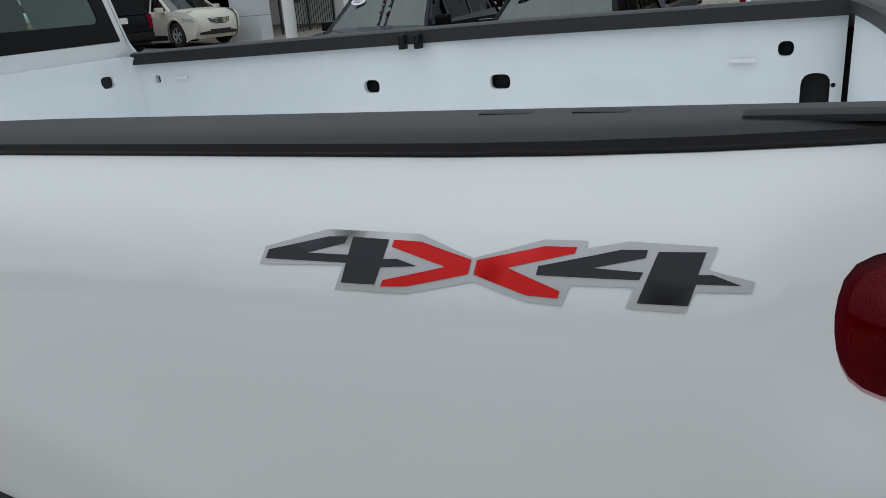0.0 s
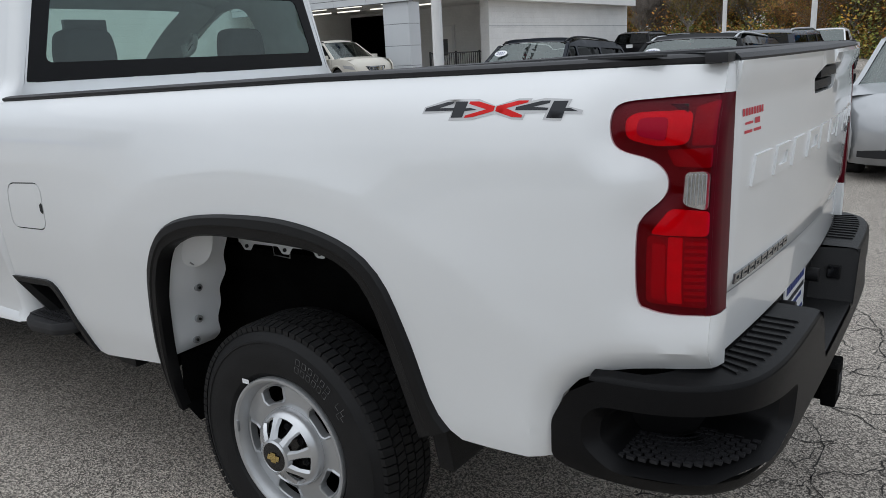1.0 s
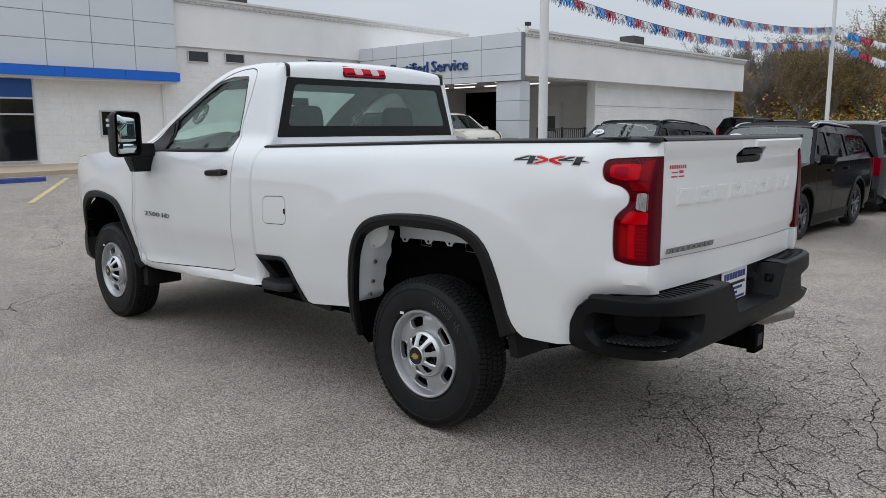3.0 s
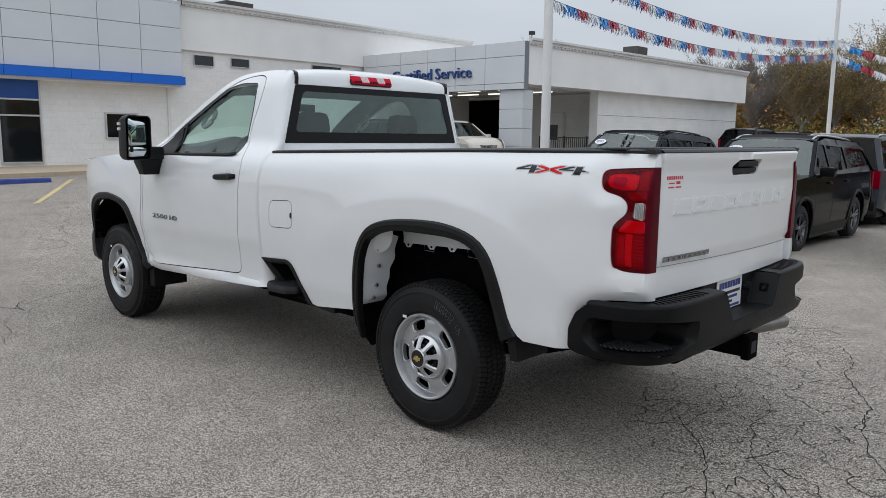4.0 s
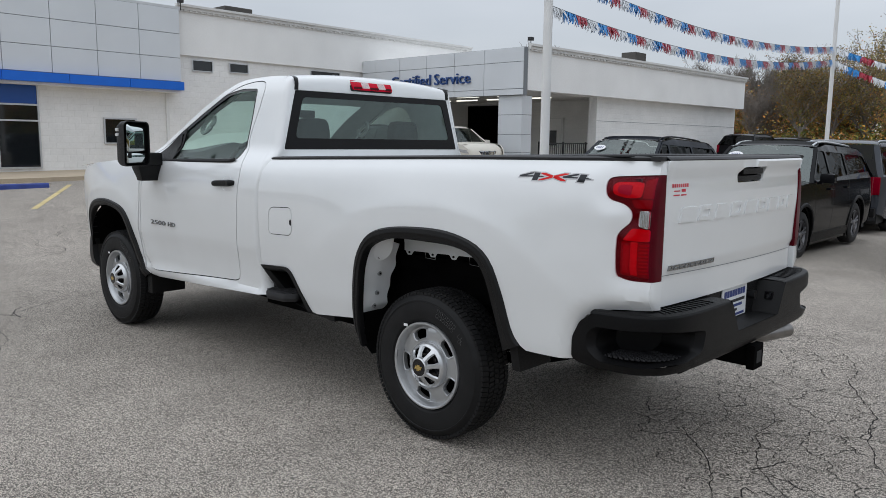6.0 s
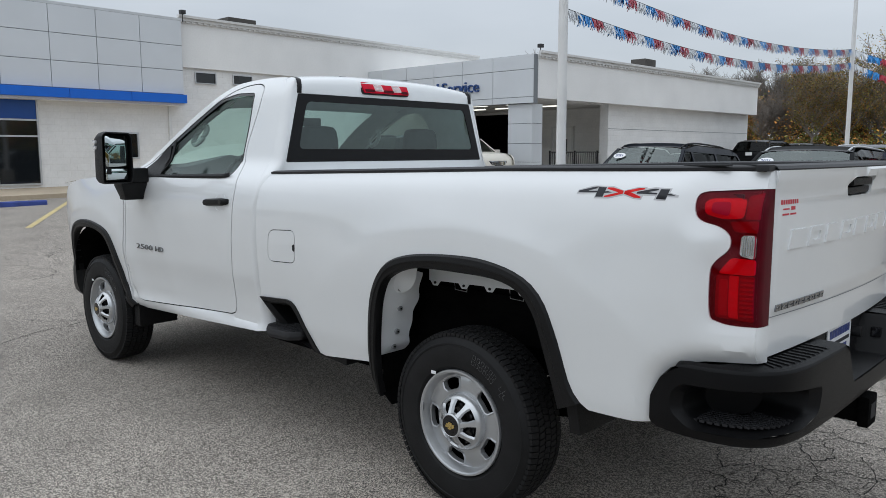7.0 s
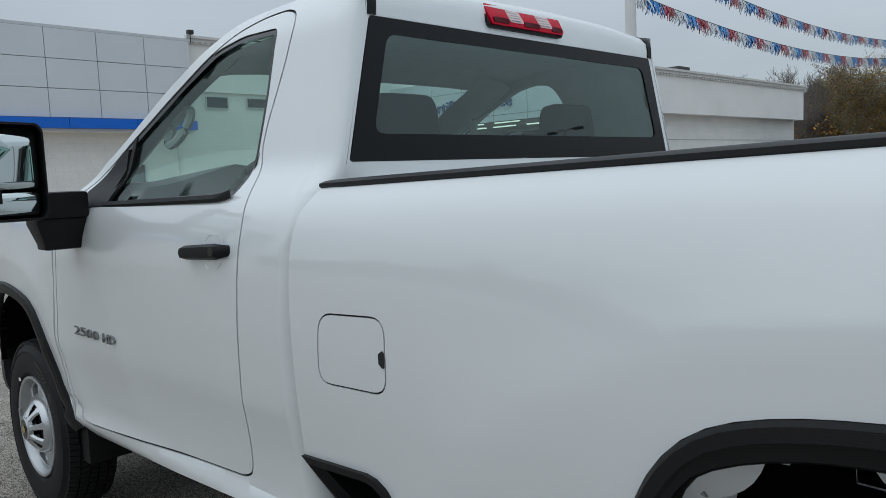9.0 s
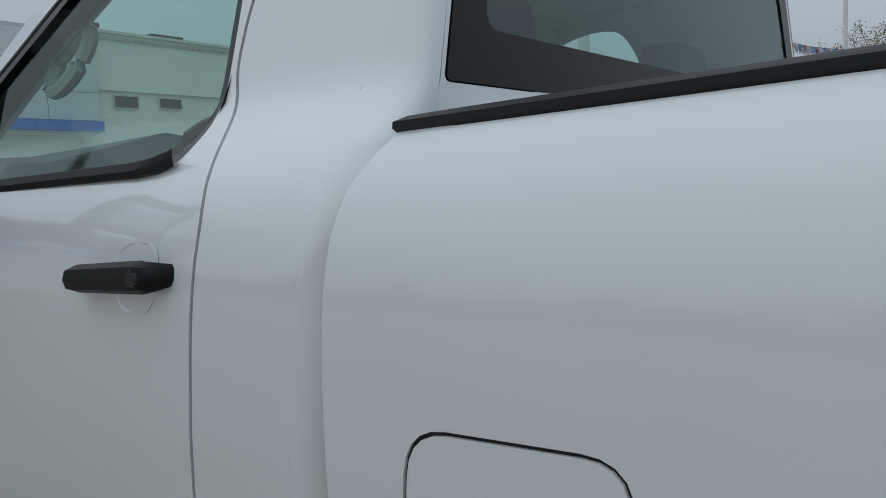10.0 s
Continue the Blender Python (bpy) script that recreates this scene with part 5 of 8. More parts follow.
# tailgate
def gate_x(y, z):
    x = 1.246 - 0.036 * (y / 0.80) ** 2
    k = min(1.0, max(0.0, (z - 1.425) / 0.055))
    x += 0.026 * k * k * (3 - 2 * k)
    if z < 1.02:
        x -= 0.012 * min(1, (1.02 - z) / 0.012)
    x -= 0.010 * max(0, (z - 1.478) / 0.018) ** 2
    x += 0.010 * math.exp(-(((z - 1.30) / 0.16) ** 2))
    x -= 0.008 * max(0, (abs(y) - 0.778) / 0.021) ** 2
    return x


GATE = rounded([(-0.800, 0.872), (0.800, 0.872), (0.800, 1.40), (0.800, 1.496), (-0.800, 1.496), (-0.800, 1.40)], 0.007, 3)
HANDLE = rounded([(-0.155, 1.388), (0.125, 1.388), (0.155, 1.400), (0.180, 1.445), (0.165, 1.460), (-0.11, 1.460), (-0.160, 1.425)], 0.012, 4)
bm = bmesh.new()
sheet(bm, GATE, [HANDLE], lambda y, z: (gate_x(y, z), y, z), 0.03, 0.045, (-1, 0, 0))
gate = part("tailgate", bm, PAINT, truck, "white tailgate with embossed marks and a black handle")
bm = bmesh.new()
sheet(bm, HANDLE, [], lambda y, z: (gate_x(y, z) - 0.03, y, z), 0.03, 0, (-1, 0, 0))
part("handle_recess", bm, GLOSSY_BLACK, gate)
bm = bmesh.new()
hx = gate_x(0, 1.43)
box(bm, hx - 0.02, hx + 0.004, -0.10, 0.150, 1.425, 1.452, 0.006)
box(bm, hx - 0.03, hx - 0.008, -0.145, 0.155, 1.393, 1.418, 0.004)
part("handle", bm, TRIM, gate, "black plastic tailgate handle")
bm = bmesh.new()
for i in range(9):
    y0 = -0.70 + i * 0.158
    yb = y0 + (0.118, 0.112, 0.100, 0.120, 0.108)[i % 5]
    sheet(bm, [(y0, 1.232), (yb, 1.232), (yb + 0.018, 1.297), (y0 + 0.018, 1.297)], [[(y0 + 0.030, 1.250), (yb - 0.016, 1.250), (yb - 0.008, 1.279), (y0 + 0.038, 1.279)]] if i % 2 else [], lambda y, z: (gate_x(y, z) + 0.0055, y, z), 0.03, 0.008, (-1, 0, 0))
tagged(part("embossed_mark", bm, PAINT, gate, "embossed white bars"), kind="stuff")
for i in range(9):
    y0 = -0.755 + i * 0.0455
    bm = bmesh.new()
    sheet(bm, [(y0, 1.028), (y0 + 0.036, 1.028), (y0 + 0.042, 1.050), (y0 + 0.006, 1.050)], [((y0 + 0.012, 1.036), (y0 + 0.028, 1.036), (y0 + 0.030, 1.043), (y0 + 0.014, 1.043))] if i % 3 == 0 else [((y0 + 0.010, 1.0365), (y0 + 0.038, 1.0365), (y0 + 0.038, 1.0405), (y0 + 0.011, 1.0405))], lambda y, z: (gate_x(y, z) + 0.005, y, z), 0.02, 0.005, (-1, 0, 0))
    part("chrome_mark", bm, BADGE, gate, "grey chrome block mark", False)
# thin grey strip on the paint stands for the shade of the crease
bm = bmesh.new()
sheet(bm, [(-0.775, 1.006), (0.775, 0.988), (0.775, 0.991), (-0.775, 1.009)], [], lambda y, z: (gate_x(y, z) + 0.0015, y, z), 0.03, 0, (-1, 0, 0))
part("crease_line", bm, JOINT_GREY, gate)
for y0, y1, z0, z1 in [(-0.762 + 0.0168 * k, -0.750 + 0.0168 * k, 1.384, 1.399) for k in range(8)] + [(-0.748, -0.700, 1.366, 1.371), (-0.688, -0.655, 1.364, 1.376), (-0.752, -0.704, 1.348, 1.354), (-0.694, -0.648, 1.348, 1.354)]:
    bm = bmesh.new()
    sheet(bm, [(y0, z0), (y1, z0), (y1, z1), (y0, z1)], [], lambda y, z: (gate_x(y, z) + 0.001, y, z), 0.03, 0, (-1, 0, 0))
    part("dealer_sticker", bm, STICKER_RED, gate, "small red sticker bars", False)
bm = bmesh.new()
sheet(bm, [(-0.78, 0.92), (0.78, 0.92), (0.78, 1.485), (-0.78, 1.485)], [], lambda y, z: (1.128 - 0.03 * (y / 0.8) ** 2 - (0.012 if abs(abs(y) - 0.42) < 0.26 and 1.02 < z < 1.36 else 0), y, z), 0.04, 0, (-1, 0, 0))
part("tailgate_inner", bm, PAINT_IN, gate)
bm = bmesh.new()
rows = []
for y in np.linspace(-0.797, 0.797, 24):
    x1 = gate_x(y, 1.494)
    rows.append([(x1 - 0.004, y, 1.490), (x1 - 0.002, y, 1.501), (x1 - 0.012, y, 1.510), (x1 - 0.03, y, 1.513), (1.122 - 0.03 * (y / 0.8) ** 2, y, 1.512), (1.114 - 0.03 * (y / 0.8) ** 2, y, 1.504), (1.114 - 0.03 * (y / 0.8) ** 2, y, 1.475)])
strip(bm, rows)
part("tailgate_cap", bm, TRIM_GREY, gate, "dark grey plastic tailgate cap")
# dark box in place of the shade round the tailgate edge
bm = bmesh.new()
box(bm, 1.14, 1.17, -0.80, 0.80, 0.86, 1.40)
part("gate_gap", bm, SEAM, gate, smooth=False)

# rear bumper: skin along a plan line from the left side round to the middle and on to the right
half = [(0.885, -0.962), (0.96, -0.978), (1.06, -0.978), (1.16, -0.958), (1.235, -0.918), (1.285, -0.862), (1.313, -0.79), (1.330, -0.68), (1.338, -0.5), (1.342, -0.25), (1.343, 0.0)]
plan = curve_pts(half + [(x, -y) for x, y in half[-2::-1]], 160)
plen = np.concatenate([[0], np.cumsum([math.dist(a, b) for a, b in zip(plan, plan[1:])])])
PX, PYY = np.array([p[0] for p in plan]), np.array([p[1] for p in plan])
LEN = float(plen[-1])


def on_bumper(out=0.0, lean=True):
    def f(s, z):
        x, y = float(np.interp(s, plen, PX)), float(np.interp(s, plen, PYY))
        a, b = (float(np.interp(s + d, plen, PX)) for d in (-0.02, 0.02)), (float(np.interp(s + d, plen, PYY)) for d in (-0.02, 0.02))
        (xa, xb), (ya, yb) = a, b
        n = Vector((yb - ya, -(xb - xa), 0)).normalized()
        d = out
        if lean:
            d -= 0.042 * max(0, (0.640 - z) / 0.06) ** 1.6 + 0.006 * max(0, (z - 0.84) / 0.012) ** 2
        return (x + n.x * d, y + n.y * d, z)
    return f


def s_at(y):
    """Arc length at which the rear run of the bumper passes y."""
    i = np.argmin(np.abs(PYY - y) + (PX < 1.2) * 9)
    return float(plen[i])


c0, c1 = s_at(-0.34), s_at(-0.255)
STEP_HOLE = rounded([(0.080, 0.690), (0.150, 0.640), (0.34, 0.636), (0.56, 0.648), (0.69, 0.676), (0.715, 0.765), (0.42, 0.795), (0.125, 0.790), (0.085, 0.755)], 0.03, 5)
STEP_HOLE_R = [(LEN - s, z) for s, z in reversed(STEP_HOLE)]
skin_out = [(0.0, 0.625), (0.025, 0.610), (0.30, 0.600), (0.62, 0.604), (LEN - 0.62, 0.604), (LEN - 0.30, 0.600), (LEN - 0.025, 0.610), (LEN, 0.625), (LEN, 0.72), (LEN - 0.045, 0.80), (LEN - 0.115, 0.846), (LEN - c0, 0.850), (LEN - c1, 0.70), (c1, 0.70), (c0, 0.850), (0.115, 0.846), (0.045, 0.80), (0.0, 0.72)]
bm = bmesh.new()
sheet(bm, rounded(skin_out, 0.015, 3), [STEP_HOLE, STEP_HOLE_R], on_bumper(), 0.03, 0.0)
bumper = part("rear_bumper", bm, BUMPER_BLACK, truck, "black grained plastic rear bumper with corner steps")
bm = bmesh.new()
sheet(bm, [(0.02, 0.606), (LEN - 0.02, 0.606), (LEN - 0.02, 0.640), (0.02, 0.640)], [], on_bumper(-0.014), 0.04, 0)
part("bumper_backing", bm, BUMPER_BLACK, bumper)
for side in (0, 1):
    fl = (lambda s: LEN - s) if side else (lambda s: s)
    bm = bmesh.new()
    rows = []
    for out, k in ((0.0, 0.0), (-0.004, 0.02), (-0.026, 0.13), (-0.040, 0.15), (-0.17, 0.20)):
        c = np.mean(STEP_HOLE, axis=0)
        pts = [((1 - k) * a + k * c[0], (1 - k) * b + k * c[1]) for a, b in STEP_HOLE]
        f = on_bumper(out)
        rows.append([f(fl(a), b) for a, b in pts])
    vs = strip(bm, rows, True)
    bm.faces.new(vs[-1])
    step = part("corner_step", bm, BUMPER_BLACK, bumper, "recessed black corner step")
    bm = bmesh.new()
    for i in range(18):
        for j in range(7):
            s, d = 0.16 + 0.027 * i + (0.012 if j % 2 else 0), -0.042 - 0.019 * j
            p = Vector(on_bumper(d, False)(fl(s), 0.6625))
            box(bm, p.x - 0.0085, p.x + 0.0085, p.y - 0.006, p.y + 0.006, p.z - 0.004, p.z + 0.004)
    tagged(part("step_grip", bm, TRIM_GREY, step, smooth=False), kind="stuff")
    # top pad with ridges
    bm = bmesh.new()
    rows = []
    for s in np.linspace(0.10, c0, 40):
        w = 0.035 + 0.100 * min(1, max(0, (s - 0.22) / 0.16))
        h = 0.006 * min(1, (s - 0.10) / 0.05)
        rows.append([on_bumper(-0.003, False)(fl(s), 0.843), on_bumper(-0.005, False)(fl(s), 0.848 + 0.4 * h), on_bumper(-0.010, False)(fl(s), 0.851 + h), on_bumper(-0.022, False)(fl(s), 0.855 + h), on_bumper(-w, False)(fl(s), 0.857 + h), on_bumper(-w - 0.01, False)(fl(s), 0.80)])
    strip(bm, rows)
    pad = part("top_pad", bm, BUMPER_BLACK, bumper)
    for i in range(11):
        s = 0.44 + 0.040 * i
        if s > c0 - 0.02:
            break
        bm = bmesh.new()
        f = on_bumper(-0.032, False), on_bumper(-0.120, False)
        a, b, c, d = f[0](fl(s), 0.8605), f[0](fl(s + 0.014), 0.8605), f[1](fl(s + 0.016), 0.862), f[1](fl(s), 0.862)
        lo = [bm.verts.new(p) for p in (a, b, c, d)]
        mid = Vector([sum(q) / 4 for q in zip(a, b, c, d)])
        hi = [bm.verts.new(mid.lerp(Vector((p[0], p[1], p[2] + 0.006)), 0.86)) for p in (a, b, c, d)]
        bm.faces.new(hi)
        for k in range(4):
            bm.faces.new((lo[k], lo[(k + 1) % 4], hi[(k + 1) % 4], hi[k]))
        part("pad_ridge", bm, BUMPER_BLACK, pad, smooth=False)
bm = bmesh.new()
box(bm, 1.255, 1.295, 0.285, 0.312, 0.765, 0.805, 0.004)
part("sensor_socket", bm, GLOSSY_BLACK, bumper)
bm = bmesh.new()
box(bm, 1.10, 1.205, -0.36, 0.36, 0.66, 0.90, 0.01)
for s in (-1, 1):
    vs = [bm.verts.new(p) for p in ((1.341, s * 0.347, 0.857), (1.20, s * 0.315, 0.858), (1.20, s * 0.25, 0.69), (1.342, s * 0.262, 0.695))]
    bm.faces.new(vs)
box(bm, 1.18, 1.335, -0.26, 0.26, 0.66, 0.70, 0.004)
box(bm, 1.08, 1.19, -0.80, 0.80, 0.80, 0.872, 0.004)
part("plate_recess", bm, TRIM, bumper)
plate = part("licence_plate", (lambda b: (box(b, 1.207, 1.212, -0.152, 0.152, 0.705, 0.862, 0.002), b)[1])(bmesh.new()), PLATE_WHITE, bumper, "white dealer plate with dark bars", False)
for y0, y1, z0, z1, mt in ((-0.13, 0.13, 0.815, 0.848, PLATE_BLUE), (-0.10, 0.13, 0.783, 0.798, DECAL_GREY), (-0.12, 0.10, 0.758, 0.772, PLATE_BLUE), (-0.13, 0.04, 0.735, 0.748, DECAL_GREY), (-0.08, 0.13, 0.712, 0.724, PLATE_BLUE)):
    bm = bmesh.new()
    n = 8 if z1 - z0 > 0.03 else 1
    for i in range(n):
        w = (y1 - y0) / n
        box(bm, 1.2125, 1.2135, y0 + i * w + 0.003, y0 + (i + 1) * w - 0.003, z0, z1)
    part("plate_bar", bm, mt, plate, smooth=False)
for s in (-1, 1):
    bm = bmesh.new()
    cyl(bm, (1.222, s * 0.185, 0.80), 0.022, 0.05, "x", 14)
    part("plate_lamp", bm, TRIM, bumper)

# tow hitch and exhaust
bm = bmesh.new()
box(bm, 1.05, 1.345, -0.044, 0.044, 0.480, 0.580, 0.008)
box(bm, 1.31, 1.352, -0.058, 0.058, 0.468, 0.592, 0.010)
part("tow_receiver", bm, SHADOW_BLACK, truck, "black square tow hitch receiver")
bm = bmesh.new()
box(bm, 1.347, 1.3535, -0.030, 0.030, 0.500, 0.560)
part("receiver_hole", bm, SEAM, truck, smooth=False)
bm = bmesh.new()
box(bm, 1.10, 1.17, -0.48, 0.48, 0.50, 0.60, 0.02)
part("hitch_beam", bm, SHADOW_BLACK, truck)
bm = bmesh.new()
tube(bm, curve_pts([(0.55, 0.50, 0.50), (0.95, 0.42, 0.50), (1.11, 0.47, 0.50), (1.175, 0.60, 0.505), (1.215, 0.80, 0.50)], 24), 0.042, 18)
part("exhaust_tail_pipe", bm, EXHAUST, truck, "polished oval exhaust tail pipe")

# decal on the bed side: charcoal and red strokes on a silver ground
def decal(pts, out, material, name, parent):
    bm = bmesh.new()
    sheet(bm, [(0.58 + 0.382 * u, 1.39 + 0.056 * v) for u, v in pts], [], on_side(out), 0.02, 0, IN)
    return part(name, bm, material, parent, smooth="all")


dec = decal([(0.008, 0.304), (0.021, 0.554), (0.175, 0.839), (0.387, 0.857), (0.5, 0.607), (0.634, 0.857), (0.712, 0.857), (0.709, 0.768), (0.785, 0.857), (0.932, 0.804), (0.919, 0.554), (0.995, 0.411), (0.99, 0.286), (0.901, 0.304), (0.887, 0.054), (0.785, 0.089), (0.798, 0.339), (0.686, 0.339), (0.673, 0.089), (0.607, 0.107), (0.503, 0.321), (0.361, 0.089), (0.199, 0.054), (0.217, 0.393)], 0.0008, DECAL_SILVER, "decal", bedside)
tagged(dec, "silver, charcoal and red four-by-four decal")
decal([(0.024, 0.393), (0.031, 0.518), (0.178, 0.75), (0.223, 0.768), (0.217, 0.679), (0.128, 0.518), (0.23, 0.536), (0.225, 0.429)], 0.0014, DECAL_GREY, "decal_stroke", dec)
decal([(0.236, 0.768), (0.319, 0.768), (0.309, 0.518), (0.34, 0.536), (0.385, 0.464), (0.304, 0.411), (0.293, 0.179), (0.215, 0.161)], 0.0014, DECAL_GREY, "decal_stroke", dec)
decal([(0.33, 0.768), (0.39, 0.768), (0.497, 0.589), (0.492, 0.411), (0.364, 0.196), (0.306, 0.161), (0.312, 0.25), (0.445, 0.482), (0.327, 0.679)], 0.0014, DECAL_RED, "decal_stroke", dec)
decal([(0.508, 0.589), (0.636, 0.786), (0.694, 0.786), (0.691, 0.714), (0.568, 0.518), (0.668, 0.268), (0.665, 0.179), (0.607, 0.196), (0.503, 0.411)], 0.0014, DECAL_RED, "decal_stroke", dec)
decal([(0.623, 0.446), (0.626, 0.554), (0.772, 0.768), (0.817, 0.768), (0.814, 0.679), (0.725, 0.554), (0.812, 0.518), (0.806, 0.429)], 0.0014, DECAL_GREY, "decal_stroke", dec)
decal([(0.835, 0.75), (0.914, 0.75), (0.903, 0.5), (0.927, 0.5), (0.974, 0.375), (0.901, 0.393), (0.89, 0.143), (0.804, 0.161)], 0.0014, DECAL_GREY, "decal_stroke", dec)

# ---- cab ----
ROOF_RAIL = [(-1.455, 1.962), (-1.56, 1.980), (-1.77, 1.984), (-2.00, 1.968), (-2.14, 1.922), (-2.28, 1.857), (-2.45, 1.778), (-2.66, 1.660), (-2.88, 1.520), (-3.00, 1.435)]
DOOR = rounded([(-3.028, 1.36), (-3.032, 1.20), (-3.040, 1.09), (-3.072, 0.84), (-3.062, 0.66), (-3.01, 0.572), (-2.93, 0.545), (-2.28, 0.582), (-1.82, 0.607), (-1.775, 0.624), (-1.758, 0.66), (-1.740, 0.825), (-1.711, 1.10), (-1.700, 1.25), (-1.693, 1.355), (-1.714, 1.43), (-1.745, 1.50), (-1.762, 1.55), (-1.754, 1.62), (-1.728, 1.71), (-1.702, 1.80), (-1.687, 1.885), (-1.708, 1.938), (-1.765, 1.957), (-1.88, 1.955), (-2.02, 1.930), (-2.185, 1.860), (-2.435, 1.742), (-2.66, 1.625), (-2.885, 1.475), (-2.98, 1.41)], 0.055, 4)
WIN = rounded([(-2.86, 1.393), (-2.60, 1.398), (-1.86, 1.417), (-1.80, 1.424), (-1.785, 1.46), (-1.772, 1.70), (-1.772, 1.885), (-1.79, 1.903), (-1.97, 1.908), (-2.112, 1.884), (-2.308, 1.80), (-2.526, 1.69), (-2.704, 1.595), (-2.86, 1.455)], 0.035, 4)
side_out = [(-1.52, 0.555), (-1.53, 0.8), (-1.527, 1.03), (-1.508, 1.28), (-1.486, 1.37), (-1.474, 1.438), (-1.504, 1.488), (-1.504, 1.93)] + curve_pts(ROOF_RAIL, 40)[2:] + [(-3.05, 1.38), (-3.06, 1.09), (-3.09, 0.84), (-3.09, 0.62), (-3.03, 0.50), (-2.92, 0.492), (-2.2, 0.525)]
bm = bmesh.new()
sheet(bm, side_out, [DOOR], on_side(), 0.022, 0.03, IN)
cab = part("cab", bm, PAINT, truck, "glossy white two-door cab")
bm = bmesh.new()
sheet(bm, shrink(DOOR, 0.0068), [WIN], on_side(), 0.04, 0.05, IN)
door = part("door", bm, PAINT, truck, "white front door with a black pull handle")
bm = bmesh.new()
sheet(bm, shrink(DOOR, -0.001), [shrink(DOOR, 0.009)], on_side(-0.006), 0.04, 0, IN)
part("door_gap", bm, SEAM, door, smooth=False)
wi = shrink(WIN, 0.018)
bm = bmesh.new()
sheet(bm, shrink(WIN, -0.004), [wi], on_side(-0.004), 0.03, 0.02, IN)
part("window_trim", bm, GLOSSY_BLACK, door, "black window surround")
bm = bmesh.new()
sheet(bm, shrink(WIN, 0.01), [], on_side(-0.014), 0.05, 0, IN)
face_to(bm, (0, -1, 0))
pane = part("window", bm, CAB_GLASS, door, "green-tinted side window", "keep")
pane.visible_shadow = False
bm = bmesh.new()
rows = [[(x, -side_y(x, 1.41) - d * min(1, (-1.79 - x) / 0.06), z + 0.020 * (x + 2.8) + 0.012 * max(0, (x + 1.86) / 0.065)) for x in np.linspace(-2.66, -1.795, 20)] for d, z in ((-0.004, 1.388), (0.008, 1.390), (0.010, 1.400), (0.004, 1.412), (-0.012, 1.412))]
strip(bm, rows)
part("window_sill_strip", bm, TRIM, door)
bm = bmesh.new()
sheet(bm, [(-2.86, 1.395), (-2.63, 1.400), (-2.662, 1.60), (-2.704, 1.592), (-2.86, 1.455)], [], on_side(0.003), 0.03, 0.01, IN)
part("mirror_sail", bm, TRIM, door)
bm = bmesh.new()
sheet(bm, rounded([(-2.66, 1.41), (-2.635, 1.41), (-2.615, 1.645), (-2.64, 1.628)], 0.004, 2), [], on_side(-0.001), 0.03, 0.01, IN)
part("division_bar", bm, TRIM, door)
# pull handle in its dish
bm = bmesh.new()
rows = []
for k, x in enumerate(np.linspace(-1.985, -1.745, 22)):
    t = k / 21
    off = 0.038 * min(1, t / 0.08, (1 - t) / 0.08) ** 0.5
    h = (0.020 + 0.003 * t) * (0.5 + 0.5 * min(1, (1 - t) / 0.14, t / 0.14) ** 0.5)
    zc = 1.265 + 0.013 * t
    yb = -side_y(x, zc)
    rows.append([(x, yb - off + 0.014, zc - h), (x, yb - off, zc - h * 0.7), (x, yb - off - 0.004, zc), (x, yb - off, zc + h * 0.7), (x, yb - off + 0.014, zc + h)])
vs = strip(bm, rows, True)
bm.faces.new(vs[0]), bm.faces.new(vs[-1][::-1])
hd = part("door_handle", bm, TRIM, door, "black plastic pull door handle")
bm = bmesh.new()
cyl(bm, (-1.775, -side_y(-1.775, 1.277) - 0.042, 1.277), 0.011, 0.006, "y", 16)
part("lock", bm, GLOSSY_BLACK, hd)
bm = bmesh.new()
dish = rounded([(-1.885, 1.222), (-1.795, 1.222), (-1.780, 1.300), (-1.795, 1.318), (-1.86, 1.318), (-1.895, 1.300)], 0.03, 5)
sheet(bm, dish, [], lambda x, z: (x, -side_y(x, z) - 0.0012 + 0.02 * max(0, 1 - ((x + 1.837) / 0.055) ** 2 - ((z - 1.27) / 0.05) ** 2), z), 0.012, 0, IN)
part("handle_dish", bm, PAINT_IN, door)
for ch, x0, x1 in (("2", -2.895, -2.846), ("5", -2.836, -2.787), ("0", -2.777, -2.728), ("0", -2.718, -2.669), ("H", -2.628, -2.581), ("D", -2.571, -2.525)):
    bm = bmesh.new()
    letters(bm, ch, 0.066, Matrix.Translation((0, -side_y(-2.69, 0.93) - 0.004, 0.932)) @ pose(0, 0, 0, 88, 0, 0), 0.008)
    lo, hi = min(v.co.x for v in bm.verts), max(v.co.x for v in bm.verts)
    for v in bm.verts:
        v.co.x = x0 + (x1 - x0) * (v.co.x - lo) / (hi - lo)
        v.co.z = 0.932 + 0.72 * (v.co.z - 0.932)
    part("model_badge", bm, BADGE, door, "grey chrome badge letter " + ch, False)

# roof, windshield, rear wall of the cab
rr = curve_pts([(-1.436, 1.930), (-1.448, 1.955)] + ROOF_RAIL[1:5], 22)


def roof_line(q, n=30):
    """One fore-and-aft line of the roof skin, from the rear window up over the header and on to the windshield."""
    c = 0.034 * (1 - abs(q) ** 2.6)
    line = curve_pts([(-1.4370, 1.886), (-1.4365, 1.918 + 0.4 * c), (-1.4400, 1.938 + 0.75 * c), (-1.4560, 1.958 + 0.95 * c), (-1.500, 1.972 + c), (-1.56, 1.980 + c), (-1.77, 1.984 + c), (-2.00, 1.968 + c), (-2.14, 1.922 + c)], n)
    return [(x, q * float(np.interp(z - c, [1.886, 1.94, 1.975], [0.737, 0.733, side_y(-1.6, 1.975) - 0.012])), z) for x, z in line]


